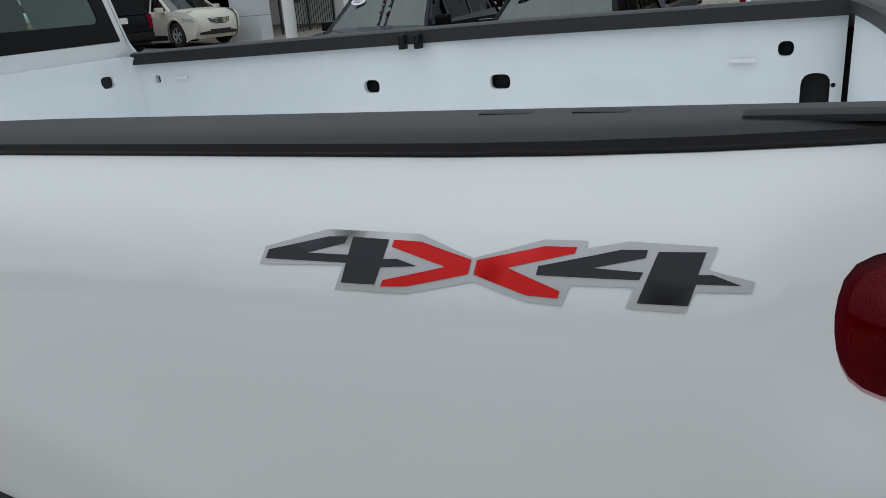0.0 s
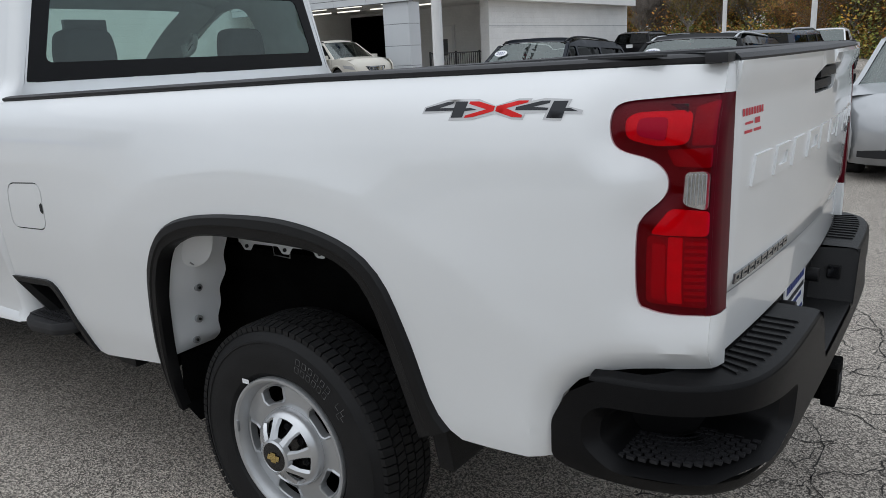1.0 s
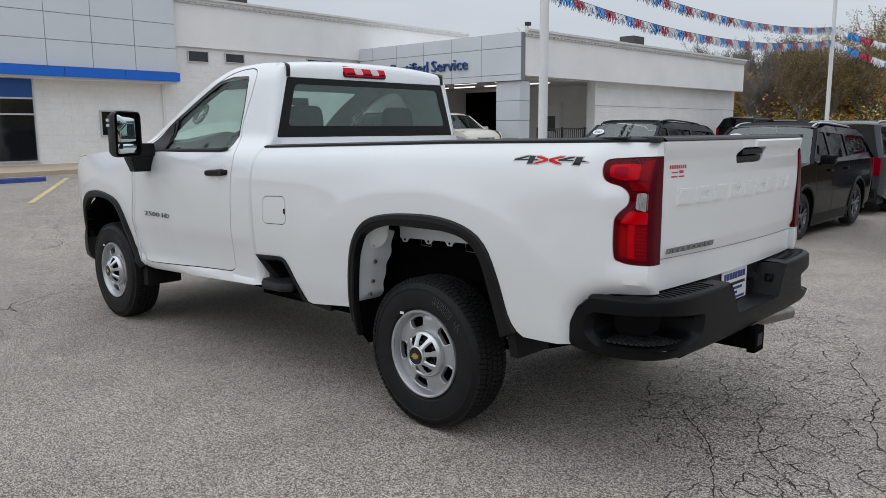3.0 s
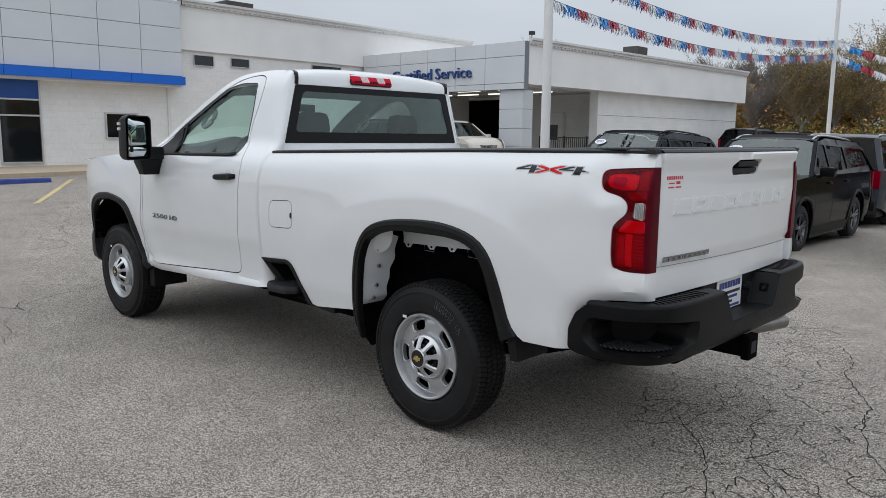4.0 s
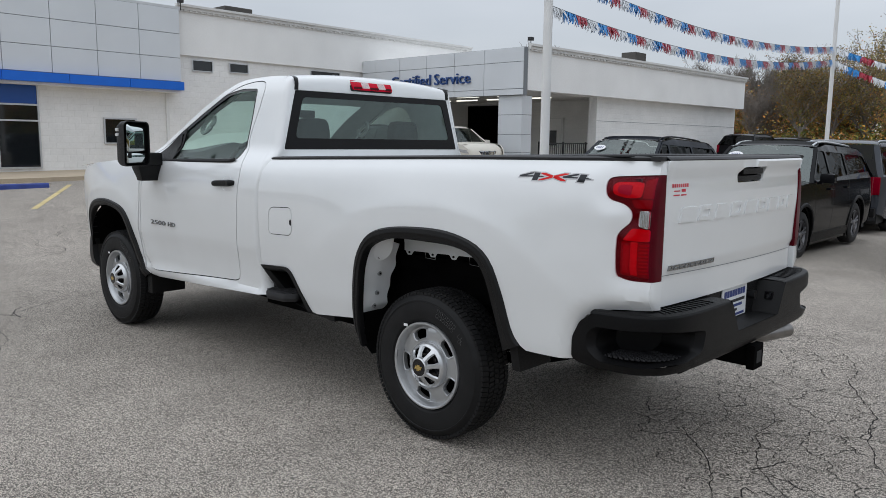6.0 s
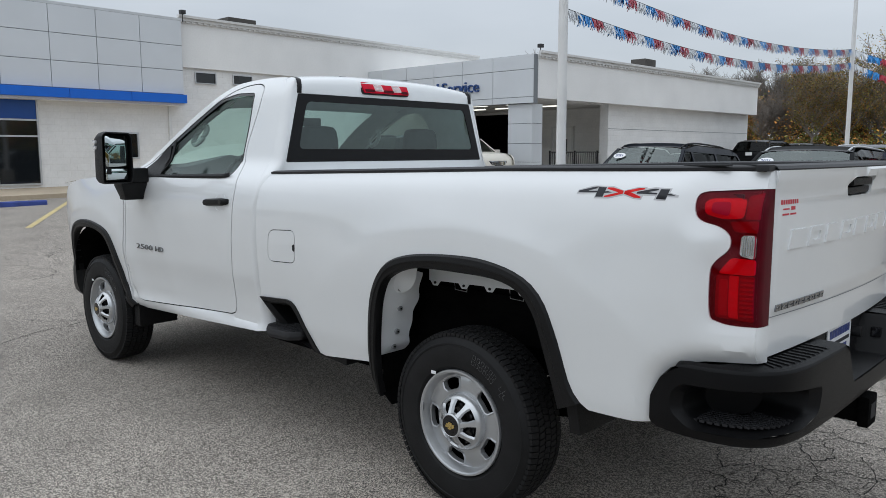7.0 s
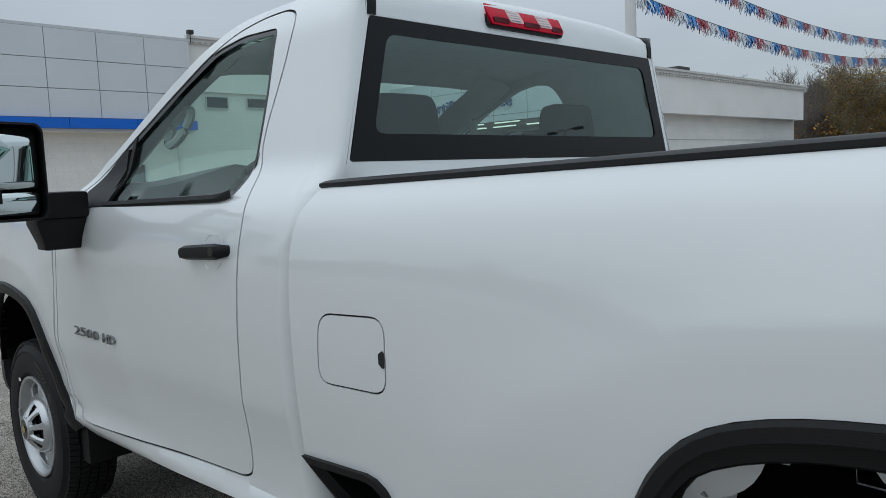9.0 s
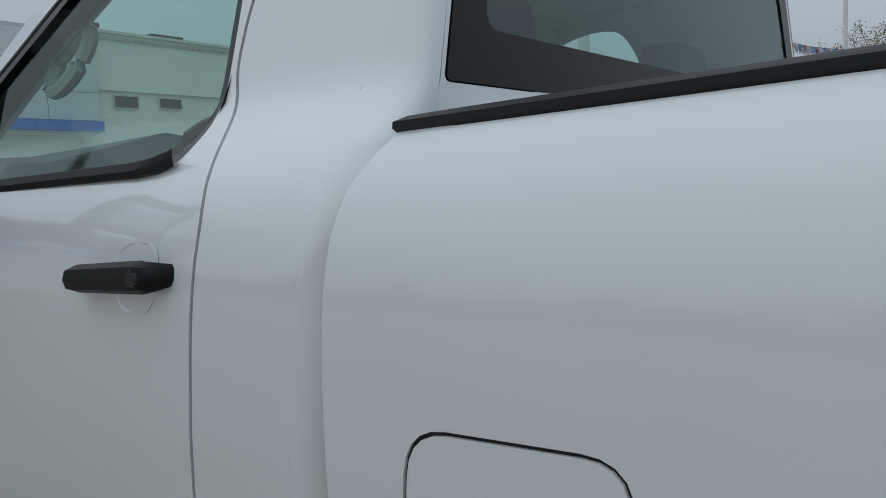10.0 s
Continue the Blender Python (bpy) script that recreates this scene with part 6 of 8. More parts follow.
bm = bmesh.new()
strip(bm, [list(r) for r in zip(*[roof_line(q) for q in np.linspace(-1, 1, 33)])])
roof = part("roof", bm, PAINT, cab, smooth="all")
for s in (-1, 1):
    mid, bm = roof_line(s * 0.975, 40), bmesh.new()
    rows = []
    for k, (x, y, z) in enumerate(mid[:8]):
        a, b = mid[max(k - 1, 0)], mid[min(k + 1, len(mid) - 1)]
        n = Vector((b[2] - a[2], 0, a[0] - b[0])).normalized()
        rows.append([(x + n.x * o, y + s * w, z + n.z * o) for w, o in ((-0.017, -0.003), (-0.014, 0.004), (0.012, 0.004), (0.016, -0.003))])
    strip(bm, rows)
    part("roof_ditch_strip", bm, TRIM, cab)
bm = bmesh.new()
ws = curve_pts(ROOF_RAIL[4:], 14)
rows = []
for x, z in ws:
    e = side_y(-2.0, z) - 0.03
    rows.append([(x - 0.16 * (1 - q * q) * min(1, (-2.1 - x) / 0.4 + 0.3), q * e, z + 0.034 * (1 - abs(q) ** 2.6)) for q in np.linspace(-1, 1, 21)])
strip(bm, rows)
face_to(bm, (-1, 0, 1))
shield = part("windshield", bm, CAB_GLASS, truck, "green-tinted windshield", "keep")
shield.visible_shadow = False
for s in (-1, 1):
    bm = bmesh.new()
    strip(bm, [[(x, s * (side_y(-2.0, z) - d), z - dz) for x, z in ws] for d, dz in ((0.005, 0.0), (0.055, -0.004), (0.25 if s > 0 else 0.10, 0.03), (0.05, 0.075))], False)
    part("windshield_pillar", bm, INTERIOR_GREY, cab)
    bm = bmesh.new()
    loop = [(-2.475 + 0.085 * math.cos(a) * 0.80 - 0.038 * math.sin(a) * 0.60, 1.668 + 0.085 * math.cos(a) * 0.60 + 0.038 * math.sin(a) * 0.80) for a in np.linspace(0, 2 * math.pi, 25)]
    tube(bm, [(x, s * (side_y(-2.0, z) - 0.085), z) for x, z in loop], 0.017, 8)
    part("grab_handle", bm, INTERIOR_GREY, cab)
RW = rounded([(-0.832, 1.502), (0.815, 1.502), (0.712, 1.885), (-0.726, 1.885)], 0.012, 4)
RWI = rounded([(-0.742, 1.575), (0.735, 1.575), (0.655, 1.842), (-0.668, 1.842)], 0.035, 5)


def back_x(z):
    return -1.418 - 0.020 * max(0, (z - 1.5) / 0.4)


bm = bmesh.new()
cabback = [(-0.93, 0.75), (0.93, 0.75), (0.94, 1.30), (0.88, 1.44), (0.84, 1.50), (0.737, 1.88), (0.735, 1.90), (-0.735, 1.90), (-0.737, 1.88), (-0.84, 1.50), (-0.88, 1.44), (-0.94, 1.30)]
sheet(bm, cabback, [RW], lambda y, z: (back_x(z), y, z), 0.05, 0.02, (-1, 0, 0))
back = part("cab_rear_wall", bm, PAINT, cab)
bm = bmesh.new()
sheet(bm, shrink(RW, 0.002), [RWI], lambda y, z: (back_x(z) + 0.002, y, z), 0.05, 0.006, (-1, 0, 0))
part("rear_window_border", bm, FRIT, back, "black rear window border")
bm = bmesh.new()
sheet(bm, shrink(RW, 0.004), [], lambda y, z: (back_x(z) - 0.002, y, z), 0.08, 0, (-1, 0, 0))
face_to(bm, (1, 0, 0))
rwin = part("rear_window", bm, REAR_GLASS, back, "dark-tinted rear window", "keep")
rwin.visible_shadow = False
BL = rounded([(-0.255, 1.912), (0.115, 1.912), (0.120, 1.972), (-0.262, 1.978)], 0.012, 4)
bm = bmesh.new()
sheet(bm, BL, [], lambda y, z: (back_x(z) + 0.022 - 0.6 * max(0, z - 1.93) , y, z), 0.03, 0.03, (-1, 0, 0))
bm_gasket = bmesh.new()
sheet(bm_gasket, shrink(BL, -0.007), [], lambda y, z: (back_x(z) + 0.014 - 0.6 * max(0, z - 1.93), y, z - 0.003), 0.03, 0.03, (-1, 0, 0))
brake = part("high_brake_light", bm, RED_LENS, back, "red high brake light with two clear cargo lamps")
part("gasket", bm_gasket, SEAM, brake)
for y0, y1 in ((-0.245, -0.172), (-0.095, -0.015), (0.050, 0.105)):
    bm = bmesh.new()
    sheet(bm, rounded([(y0, 1.918), (y1, 1.918), (y1, 1.934), (y0, 1.934)], 0.004, 3), [], lambda y, z: (back_x(z) + 0.0245 - 0.6 * max(0, z - 1.93), y, z), 0.03, 0.004, (-1, 0, 0))
    part("lamp_shadow_line", bm, RED_LENS_DARK, brake)
for y in (-0.133, 0.018):
    bm = bmesh.new()
    sheet(bm, rounded([(y - 0.034, 1.925), (y + 0.034, 1.925), (y + 0.034, 1.966), (y - 0.034, 1.966)], 0.006, 3), [], lambda y, z: (back_x(z) + 0.024 - 0.6 * max(0, z - 1.93), y, z), 0.03, 0.004, (-1, 0, 0))
    lamp_face = part("cargo_lamp", bm, LAMP_MILKY, brake)
    for k in range(4):
        bm = bmesh.new()
        z = 1.932 + 0.009 * k
        sheet(bm, [(y - 0.028, z), (y + 0.022, z), (y + 0.022, z + 0.003), (y - 0.028, z + 0.003)], [], lambda y, z: (back_x(z) + 0.0252 - 0.6 * max(0, z - 1.93), y, z), 0.03, 0.002, (-1, 0, 0))
        part("lamp_rib", bm, LAMP_REVERSE, lamp_face)
bm = bmesh.new()
rows = [[(-1.98, -0.02 + d, 2.005), (-1.95, -0.02 + d, 2.045), (-1.90, -0.02 + d, 2.055), (-1.86, -0.02 + d, 2.01)] for d in (-0.03, 0.03)]
vs = strip(bm, rows)
bm.faces.new(vs[0]), bm.faces.new(vs[1][::-1])
part("roof_antenna", bm, TRIM, cab, "small black shark-fin aerial")
# gap between cab and bed: a dark box stands for its shade
bm = bmesh.new()
box(bm, -1.47, -1.445, -0.90, 0.90, 0.55, 1.36)
part("cab_gap", bm, SEAM, truck, smooth=False)
def corner_row(z):
    """One level of the rounded rear corner of the cab, from the side to the rear wall."""
    yy = side_y(-1.53, min(z, 1.985))
    low = float(np.interp(z, [0.555, 0.8, 1.03, 1.28, 1.37, 1.438], [-1.52, -1.53, -1.527, -1.508, -1.486, -1.474]))
    x0 = low if z < 1.438 else -1.474 - 0.030 * min(1, (z - 1.438) / 0.05)
    yb = float(np.interp(z, [1.43, 1.502, 1.885, 1.95], [0.868, 0.842, 0.735, 0.737]))
    xb = back_x(z) + 0.001
    w = min(1, max(0, (z - 1.30) / 0.138))
    x0 -= 0.004 * (1.42 < z < 1.52)
    row = []
    for t in np.linspace(0, 1, 9):
        a = t * math.pi / 2
        up = (x0 + (xb - x0) * math.sin(a) ** 0.9, yb + (yy - yb) * math.cos(a) ** 0.8)
        dn = (x0 + 0.070 * math.sin(a), yy - 0.13 * (1 - math.cos(a)))
        row.append((dn[0] + (up[0] - dn[0]) * w, dn[1] + (up[1] - dn[1]) * w, z))
    return [(row[0][0] - 0.02, row[0][1] - 0.002, z)] + row


for sg in (-1, 1):
    bm = bmesh.new()
    rows = [corner_row(z) for z in np.concatenate([np.linspace(0.56, 1.43, 22), np.linspace(1.438, 1.966, 27)])]
    rows.append([(x - 0.06, y - 0.025, z + 0.012) for x, y, z in rows[-1]])
    strip(bm, [[(x, sg * y, z) for x, y, z in row] for row in rows])
    part("cab_corner", bm, PAINT, cab, smooth="all")

# front fender, hood and nose
fo = [(-3.075, 1.37), (-3.07, 1.09), (-3.105, 0.84), (-3.105, 0.62), (-3.06, 0.505)] + curve_pts(FRONT_ARCH[::-1], 36)[1:] + [(-4.33, 0.68), (-4.41, 0.80), (-4.42, 1.0), (-4.39, 1.22), (-4.30, 1.30), (-4.0, 1.345), (-3.5, 1.385)]
bm = bmesh.new()
sheet(bm, fo, [], on_side(), 0.04, 0.03, IN)
fender = part("front_fender", bm, PAINT, truck, "glossy white front fender")
bm = bmesh.new()
rows = []
for x in np.linspace(-4.42, -3.02, 16):
    t = (x + 4.42) / 1.4
    ze = 1.31 + 0.085 * t ** 0.7
    e = side_y(max(x, -4.3), min(ze, 1.40)) - 0.004
    rows.append([(x, q * e, ze + 0.055 * (1 - abs(q) ** 2.4) + 0.015 * math.exp(-(((abs(q) - 0.55) / 0.12) ** 2))) for q in np.linspace(-1, 1, 33)])
strip(bm, rows)
part("hood", bm, PAINT, truck, "glossy white engine hood", "all")
bm = bmesh.new()
rows = []
for z, xx in ((1.30, -4.43), (1.15, -4.49), (0.95, -4.51), (0.75, -4.53), (0.5, -4.50)):
    rows.append([(xx + 0.20 * abs(q) ** 3, q * 0.80, z) for q in np.linspace(-1, 1, 21)])
strip(bm, rows)
part("nose", bm, TRIM, truck, "black grille and front bumper")
bm = bmesh.new()
box(bm, -4.42, -4.24, -0.885, -0.74, 1.12, 1.26, 0.03)
part("headlight", bm, LAMP_CLEAR, truck, "clear headlight")
bm = bmesh.new()
rows = []
for z, d in ((0.40, 0.05), (0.44, 0.012), (0.50, 0.0), (0.60, 0.0), (0.67, 0.008), (0.70, 0.03)):
    rows.append([(-4.56, -0.66 + d, z), (-4.50, -0.78 + d, z), (-4.42, -0.868 + d, z), (-4.33, -0.912 + d, z), (-4.24 + 0.25 * (0.55 - z) * (z < 0.55), -0.925 + d, z), (-4.225 + 0.25 * (0.55 - z) * (z < 0.55), -0.88, z)])
strip(bm, rows)
part("front_bumper_end", bm, TRIM, truck, "black front bumper end")
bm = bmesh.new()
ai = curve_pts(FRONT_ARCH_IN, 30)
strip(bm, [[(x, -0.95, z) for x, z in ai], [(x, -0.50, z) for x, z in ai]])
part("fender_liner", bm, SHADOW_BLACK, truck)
# added black panel stands for the shade deep in the front wheel well
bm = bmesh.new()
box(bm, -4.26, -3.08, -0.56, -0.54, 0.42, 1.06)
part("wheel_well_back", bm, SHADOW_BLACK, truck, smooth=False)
bm = bmesh.new()
v = box(bm, -3.16, -3.08, -0.945, -0.66, 0.33, 0.58, 0.01)
part("mud_flap", bm, TRIM, truck, "black plastic mud flap")

# towing mirror: two-part arm off the sail, tall head with a flat and a convex glass
def mirror_side():
    bm = bmesh.new()
    box(bm, -2.83, -2.73, -1.20, -0.990, 1.362, 1.458, 0.02)
    box(bm, -2.80, -2.56, -1.24, -1.17, 1.39, 1.455, 0.015)
    arm = part("mirror_arm", bm, TRIM, door, "black plastic towing mirror")
    bm = bmesh.new()
    v = box(bm, -2.87, -2.745, -1.17, -0.962, 1.25, 1.365, 0.02)
    for q in bm.verts:
        if q.co.z < 1.30:
            q.co.x = -2.80 + (q.co.x + 2.80) * 0.7
            q.co.y = -1.08 + (q.co.y + 1.08) * 0.72
    part("arm_foot", bm, TRIM, arm)
    bm = bmesh.new()
    prof = rounded([(-1.394, 1.368), (-1.215, 1.368), (-1.205, 1.40), (-1.205, 1.655), (-1.22, 1.678), (-1.368, 1.682), (-1.390, 1.66)], 0.022, 4)
    c = (-1.32, 1.53)
    rows = [[(x, c[0] + (y - c[0]) * k, c[1] + (z - c[1]) * k) for y, z in prof] for x, k in ((-2.635, 0.60), (-2.615, 0.86), (-2.57, 0.97), (-2.52, 1.0), (-2.485, 0.985), (-2.484, 0.94), (-2.55, 0.925))]
    vs = strip(bm, rows, True)
    bm.faces.new(vs[0])
    part("mirror_head", bm, TRIM, arm)
    bm = bmesh.new()
    sheet(bm, rounded([(-1.374, 1.470), (-1.226, 1.470), (-1.226, 1.660), (-1.369, 1.662)], 0.015, 3), [], lambda y, z: (-2.494 - 0.13 * (y + 1.30) - 0.03 * (z - 1.56), y, z), 0.05, 0.004, (-1, 0, 0))
    part("mirror_glass", bm, MIRROR, arm, "flat mirror glass", "all")
    bm = bmesh.new()
    sheet(bm, rounded([(-1.375, 1.388), (-1.228, 1.388), (-1.228, 1.460), (-1.374, 1.460)], 0.012, 3), [], lambda y, z: (-2.494 - 0.13 * (y + 1.30) - 0.5 * ((y + 1.31) ** 2 + (z - 1.425) ** 2) + 0.05 * (z - 1.425), y, z), 0.03, 0.004, (-1, 0, 0))
    part("spotter_mirror", bm, MIRROR, arm, "convex spotter mirror", "all")
    bm = bmesh.new()
    box(bm, -2.515, -2.486, -1.378, -1.338, 1.425, 1.500, 0.008)
    part("mirror_pivot", bm, TRIM, arm)
    for z in (1.585, 1.62):
        bm = bmesh.new()
        box(bm, -2.60, -2.56, -1.398, -1.388, z - 0.01, z + 0.01, 0.003)
        part("marker_lamp", bm, LAMP_CLEAR, arm)


mirror_side()

# right-hand counterparts
for ob in (bedside, rear_trim, front_trim, pocket, house, lamp, door, fender):
    r_ob = twin(ob)
    for ch in list(r_ob.children):
        if ch.name.startswith(("decal", "fuel", "finger", "model")):
            for c2 in list(ch.children):
                bpy.data.objects.remove(c2)
            bpy.data.objects.remove(ch)
bm = bmesh.new()
sheet(bm, side_out, [DOOR], lambda x, z: (x, side_y(x, z), z), 0.05, 0.03, (0, -1, 0))
part("cab_right_side", bm, PAINT, cab)
for ob in list(truck.children):
    if ob.name.startswith(("wheelhouse_inner", "splash_guard", "mud_flap", "frame_rail", "fender_liner", "headlight", "front_bumper_end")):
        twin(ob)
for ob in scene.objects:
    if ob.name.startswith(("window.", "lens.")):
        ob.visible_shadow = False

# cab interior
bm = bmesh.new()
box(bm, -3.0, -1.45, -0.90, 0.90, 0.62, 0.66)
box(bm, -1.47, -1.45, -0.80, 0.80, 0.66, 1.44)
part("cab_floor", bm, INTERIOR, cab, smooth=False)
bm = bmesh.new()
strip(bm, [[(x, q * e, z - 0.028 * abs(q) ** 6) for q in np.linspace(-1, 1, 15)] for x, z, e in curve_pts([(-1.445, 1.872, 0.715), (-1.50, 1.900, 0.72), (-1.70, 1.918, 0.74), (-2.00, 1.915, 0.74), (-2.16, 1.893, 0.74), (-2.27, 1.838, 0.75), (-2.25, 1.880, 0.75)], 24)])
part("headliner", bm, INTERIOR_LIGHT, cab)
bm = bmesh.new()
hole = [(-2.62, 1.402), (-1.86, 1.425), (-1.875, 1.74), (-1.93, 1.835), (-2.02, 1.848), (-2.13, 1.832), (-2.33, 1.750), (-2.54, 1.655), (-2.66, 1.56)]
sheet(bm, [(-1.46, 1.40), (-1.46, 1.92), (-1.60, 1.95), (-1.95, 1.945), (-2.14, 1.900), (-2.45, 1.755), (-2.66, 1.640), (-2.92, 1.46), (-2.92, 1.40)], [rounded(hole, 0.05, 5)], lambda x, z: (x, side_y(x, z) - 0.060, z), 0.05, 0.02, (0, 1, 0))
part("window_inner_trim", bm, INTERIOR_GREY, cab)
for s in (-1, 1):
    bm = bmesh.new()
    box(bm, -3.0, -1.70, s * 0.90 - 0.02, s * 0.90 + 0.02, 0.66, 1.385, 0.01)
    part("door_inner_trim", bm, INTERIOR, cab)
bm = bmesh.new()
rows = []
for y in np.linspace(-0.88, 0.88, 13):
    hood_up = 0.085 * math.exp(-(((y + 0.42) / 0.22) ** 2))
    rows.append([(-3.02, y, 1.40), (-2.88, y, 1.46), (-2.74, y, 1.475 + hood_up * 0.7), (-2.64, y, 1.455 + hood_up), (-2.57, y, 1.34 + hood_up), (-2.62, y, 1.05), (-2.75, y, 0.9)])
strip(bm, rows)
part("dashboard", bm, INTERIOR, cab, "dark grey dashboard")


def seat(y, w):
    bm = bmesh.new()
    rows = []
    for x, z, th, k in ((-2.32, 0.92, 0.05, 0.92), (-2.20, 0.98, 0.09, 1.0), (-1.90, 0.96, 0.10, 1.0), (-1.80, 1.00, 0.10, 1.0), (-1.72, 1.25, 0.09, 0.97), (-1.66, 1.46, 0.07, 0.86), (-1.645, 1.52, 0.05, 0.74)):
        n = Vector((0.35, 0, 1)) if z < 1.0 else Vector((-1, 0, 0.25))
        n.normalize()
        ring = []
        for a in np.linspace(0, 2 * math.pi, 20, endpoint=False):
            c, s = math.cos(a), math.sin(a)
            u = math.copysign(abs(c) ** 0.45, c) * w / 2 * k
            v = math.copysign(abs(s) ** 0.6, s) * th
            ring.append((x + n.x * v, y + u, z + n.z * v))
        rows.append(ring)
    vs = strip(bm, rows, True)
    bm.faces.new(vs[0]), bm.faces.new(vs[-1][::-1])
    st = part("seat", bm, SEAT, cab, "dark grey cloth seat", "all")
    if w > 0.4:
        bm = bmesh.new()
        pr = rounded([(-0.125, 1.53), (0.125, 1.53), (0.135, 1.60), (0.115, 1.715), (-0.115, 1.715), (-0.135, 1.60)], 0.05, 6)
        rows = [[(x, y + a * k, 1.62 + (b - 1.62) * k) for a, b in pr] for x, k in ((-1.70, 0.75), (-1.685, 0.95), (-1.64, 1.0), (-1.60, 0.95), (-1.585, 0.75))]
        vs = strip(bm, rows, True)
        bm.faces.new(vs[0]), bm.faces.new(vs[-1][::-1])
        part("headrest", bm, SEAT, st, smooth="all")


seat(-0.44, 0.56)
seat(0.44, 0.56)
seat(0.0, 0.30)
bm = bmesh.new()
wheel_m = Matrix.Translation((-2.40, -0.44, 1.385)) @ Matrix.Rotation(radians(-62), 4, "Y")
pts = [wheel_m @ Vector((0.19 * math.cos(a), 0.19 * math.sin(a), 0)) for a in np.linspace(0, 2 * math.pi, 33)]
tube(bm, pts, 0.015, 8)
for a in (0.2, math.pi - 0.2, -math.pi / 2):
    tube(bm, [wheel_m @ Vector((0.18 * math.cos(a), 0.18 * math.sin(a), 0)), wheel_m @ Vector((0, 0, -0.03))], 0.016, 6)
tube(bm, [wheel_m @ Vector((0, 0, 0.0)), wheel_m @ Vector((0, 0, -0.25))], 0.05, 10)
part("steering_wheel", bm, INTERIOR, cab)
bm = bmesh.new()
box(bm, -2.36, -2.33, -0.12, 0.12, 1.74, 1.80, 0.01)
part("inside_mirror", bm, INTERIOR, cab)

# ---- wheels ----
def truck_wheel(x, yface, name_far=False):
    """yface is the outer face of the tyre; built for the left side, outer face to -y."""
    R, W = 0.400, 0.232
    wheel = new("wheel")
    wheel.parent = truck
    wheel.location = (x, 0, R)
    tagged(wheel, "truck wheel with a black tyre and a silver slotted steel rim")
    y0 = yface
    bm = bmesh.new()
    prof = [(0.220, y0 + 0.040), (0.228, y0 + 0.024), (0.248, y0 + 0.006), (0.290, y0 - 0.001), (0.325, y0 + 0.002), (0.340, y0 + 0.004), (0.342, y0 + 0.001), (0.348, y0 + 0.002), (0.352, y0 + 0.008), (0.372, y0 + 0.018), (0.384, y0 + 0.030), (0.387, y0 + 0.042), (0.388, y0 + W / 2), (0.387, y0 + W - 0.042), (0.386, y0 + W - 0.03), (0.372, y0 + W - 0.018), (0.325, y0 + W - 0.002), (0.29, y0 + W), (0.245, y0 + W - 0.006), (0.216, y0 + W - 0.035)]
    lathe(bm, prof, 72, "y")
    tyre = part("tyre", bm, RUBBER, wheel, "black all-season truck tyre")
    bm = bmesh.new()
    n = 92
    for lane, (a, b) in enumerate(((0.016, 0.053), (0.060, 0.094), (0.100, 0.132), (0.138, 0.171), (0.178, 0.215))):
        for i in range(n):
            t0 = 2 * math.pi * (i + 0.5 * (lane % 2)) / n
            t1 = t0 + 2 * math.pi / n * 0.82
            vs = []
            for rr_, tt, ya in ((0, t0, a), (0, t1, a), (0, t1, b), (0, t0, b)):
                sk = 0.010 * (1 if lane % 2 else -1) * (1 if ya == b else 0)
                edge = 0.008 if (lane == 0 and ya == a) or (lane == 4 and ya == b) else 0
                for r in (0.382 - edge, R - 0.003 - edge):
                    vs.append(bm.verts.new(((r) * math.cos(tt + sk), y0 + ya, r * math.sin(tt + sk))))
            bt, tp = vs[0::2], vs[1::2]
            bm.faces.new(tp)
            for k in range(4):
                bm.faces.new((bt[k], bt[(k + 1) % 4], tp[(k + 1) % 4], tp[k]))
    tagged(part("tread", bm, RUBBER, tyre, smooth=False), kind="stuff")
    # rim dish with five slots
    bm = bmesh.new()
    dish_y = lambda r: y0 + float(np.interp(r, [0.0, 0.085, 0.118, 0.135, 0.150, 0.172, 0.192, 0.200, 0.209], [0.045, 0.045, 0.046, 0.040, 0.038, 0.040, 0.044, 0.050, 0.030]))
    ring = [(0.203 * math.cos(a), 0.203 * math.sin(a)) for a in np.linspace(0, 2 * math.pi, 72, endpoint=False)]
    slots = []
    for k in range(5):
        a0 = 2 * math.pi * k / 5 + 0.716
        pts = [(a0 - 0.23, 0.145), (a0, 0.142), (a0 + 0.23, 0.145), (a0 + 0.29, 0.166), (a0 + 0.25, 0.188), (a0, 0.193), (a0 - 0.25, 0.188), (a0 - 0.29, 0.166)]
        cc = curve_pts(pts, 24, closed=True)[:-1]
        slots.append([(r * math.cos(a), r * math.sin(a)) for a, r in cc])
    sheet(bm, ring, slots, lambda u, v: (u, dish_y(math.hypot(u, v)), v), 0.014, 0.022, (0, 1, 0))
    lathe(bm, [(0.2025, dish_y(0.2025)), (0.206, y0 + 0.030), (0.211, y0 + 0.020), (0.216, y0 + 0.009), (0.223, y0 + 0.005), (0.2295, y0 + 0.006), (0.232, y0 + 0.013), (0.230, y0 + 0.026)], 72, "y")
    for sl in slots:
        c = np.mean(sl, axis=0)
        strip(bm, [[(c[0] + (u - c[0]) * k, dish_y(math.hypot(u, v)) - h, c[1] + (v - c[1]) * k) for u, v in sl + sl[:1]] for k, h in ((1.20, -0.002), (1.10, 0.0055), (1.0, 0.003), (0.97, -0.014))])
    rim = part("rim", bm, STEEL, wheel, "silver painted steel rim with five slots")
    bm = bmesh.new()
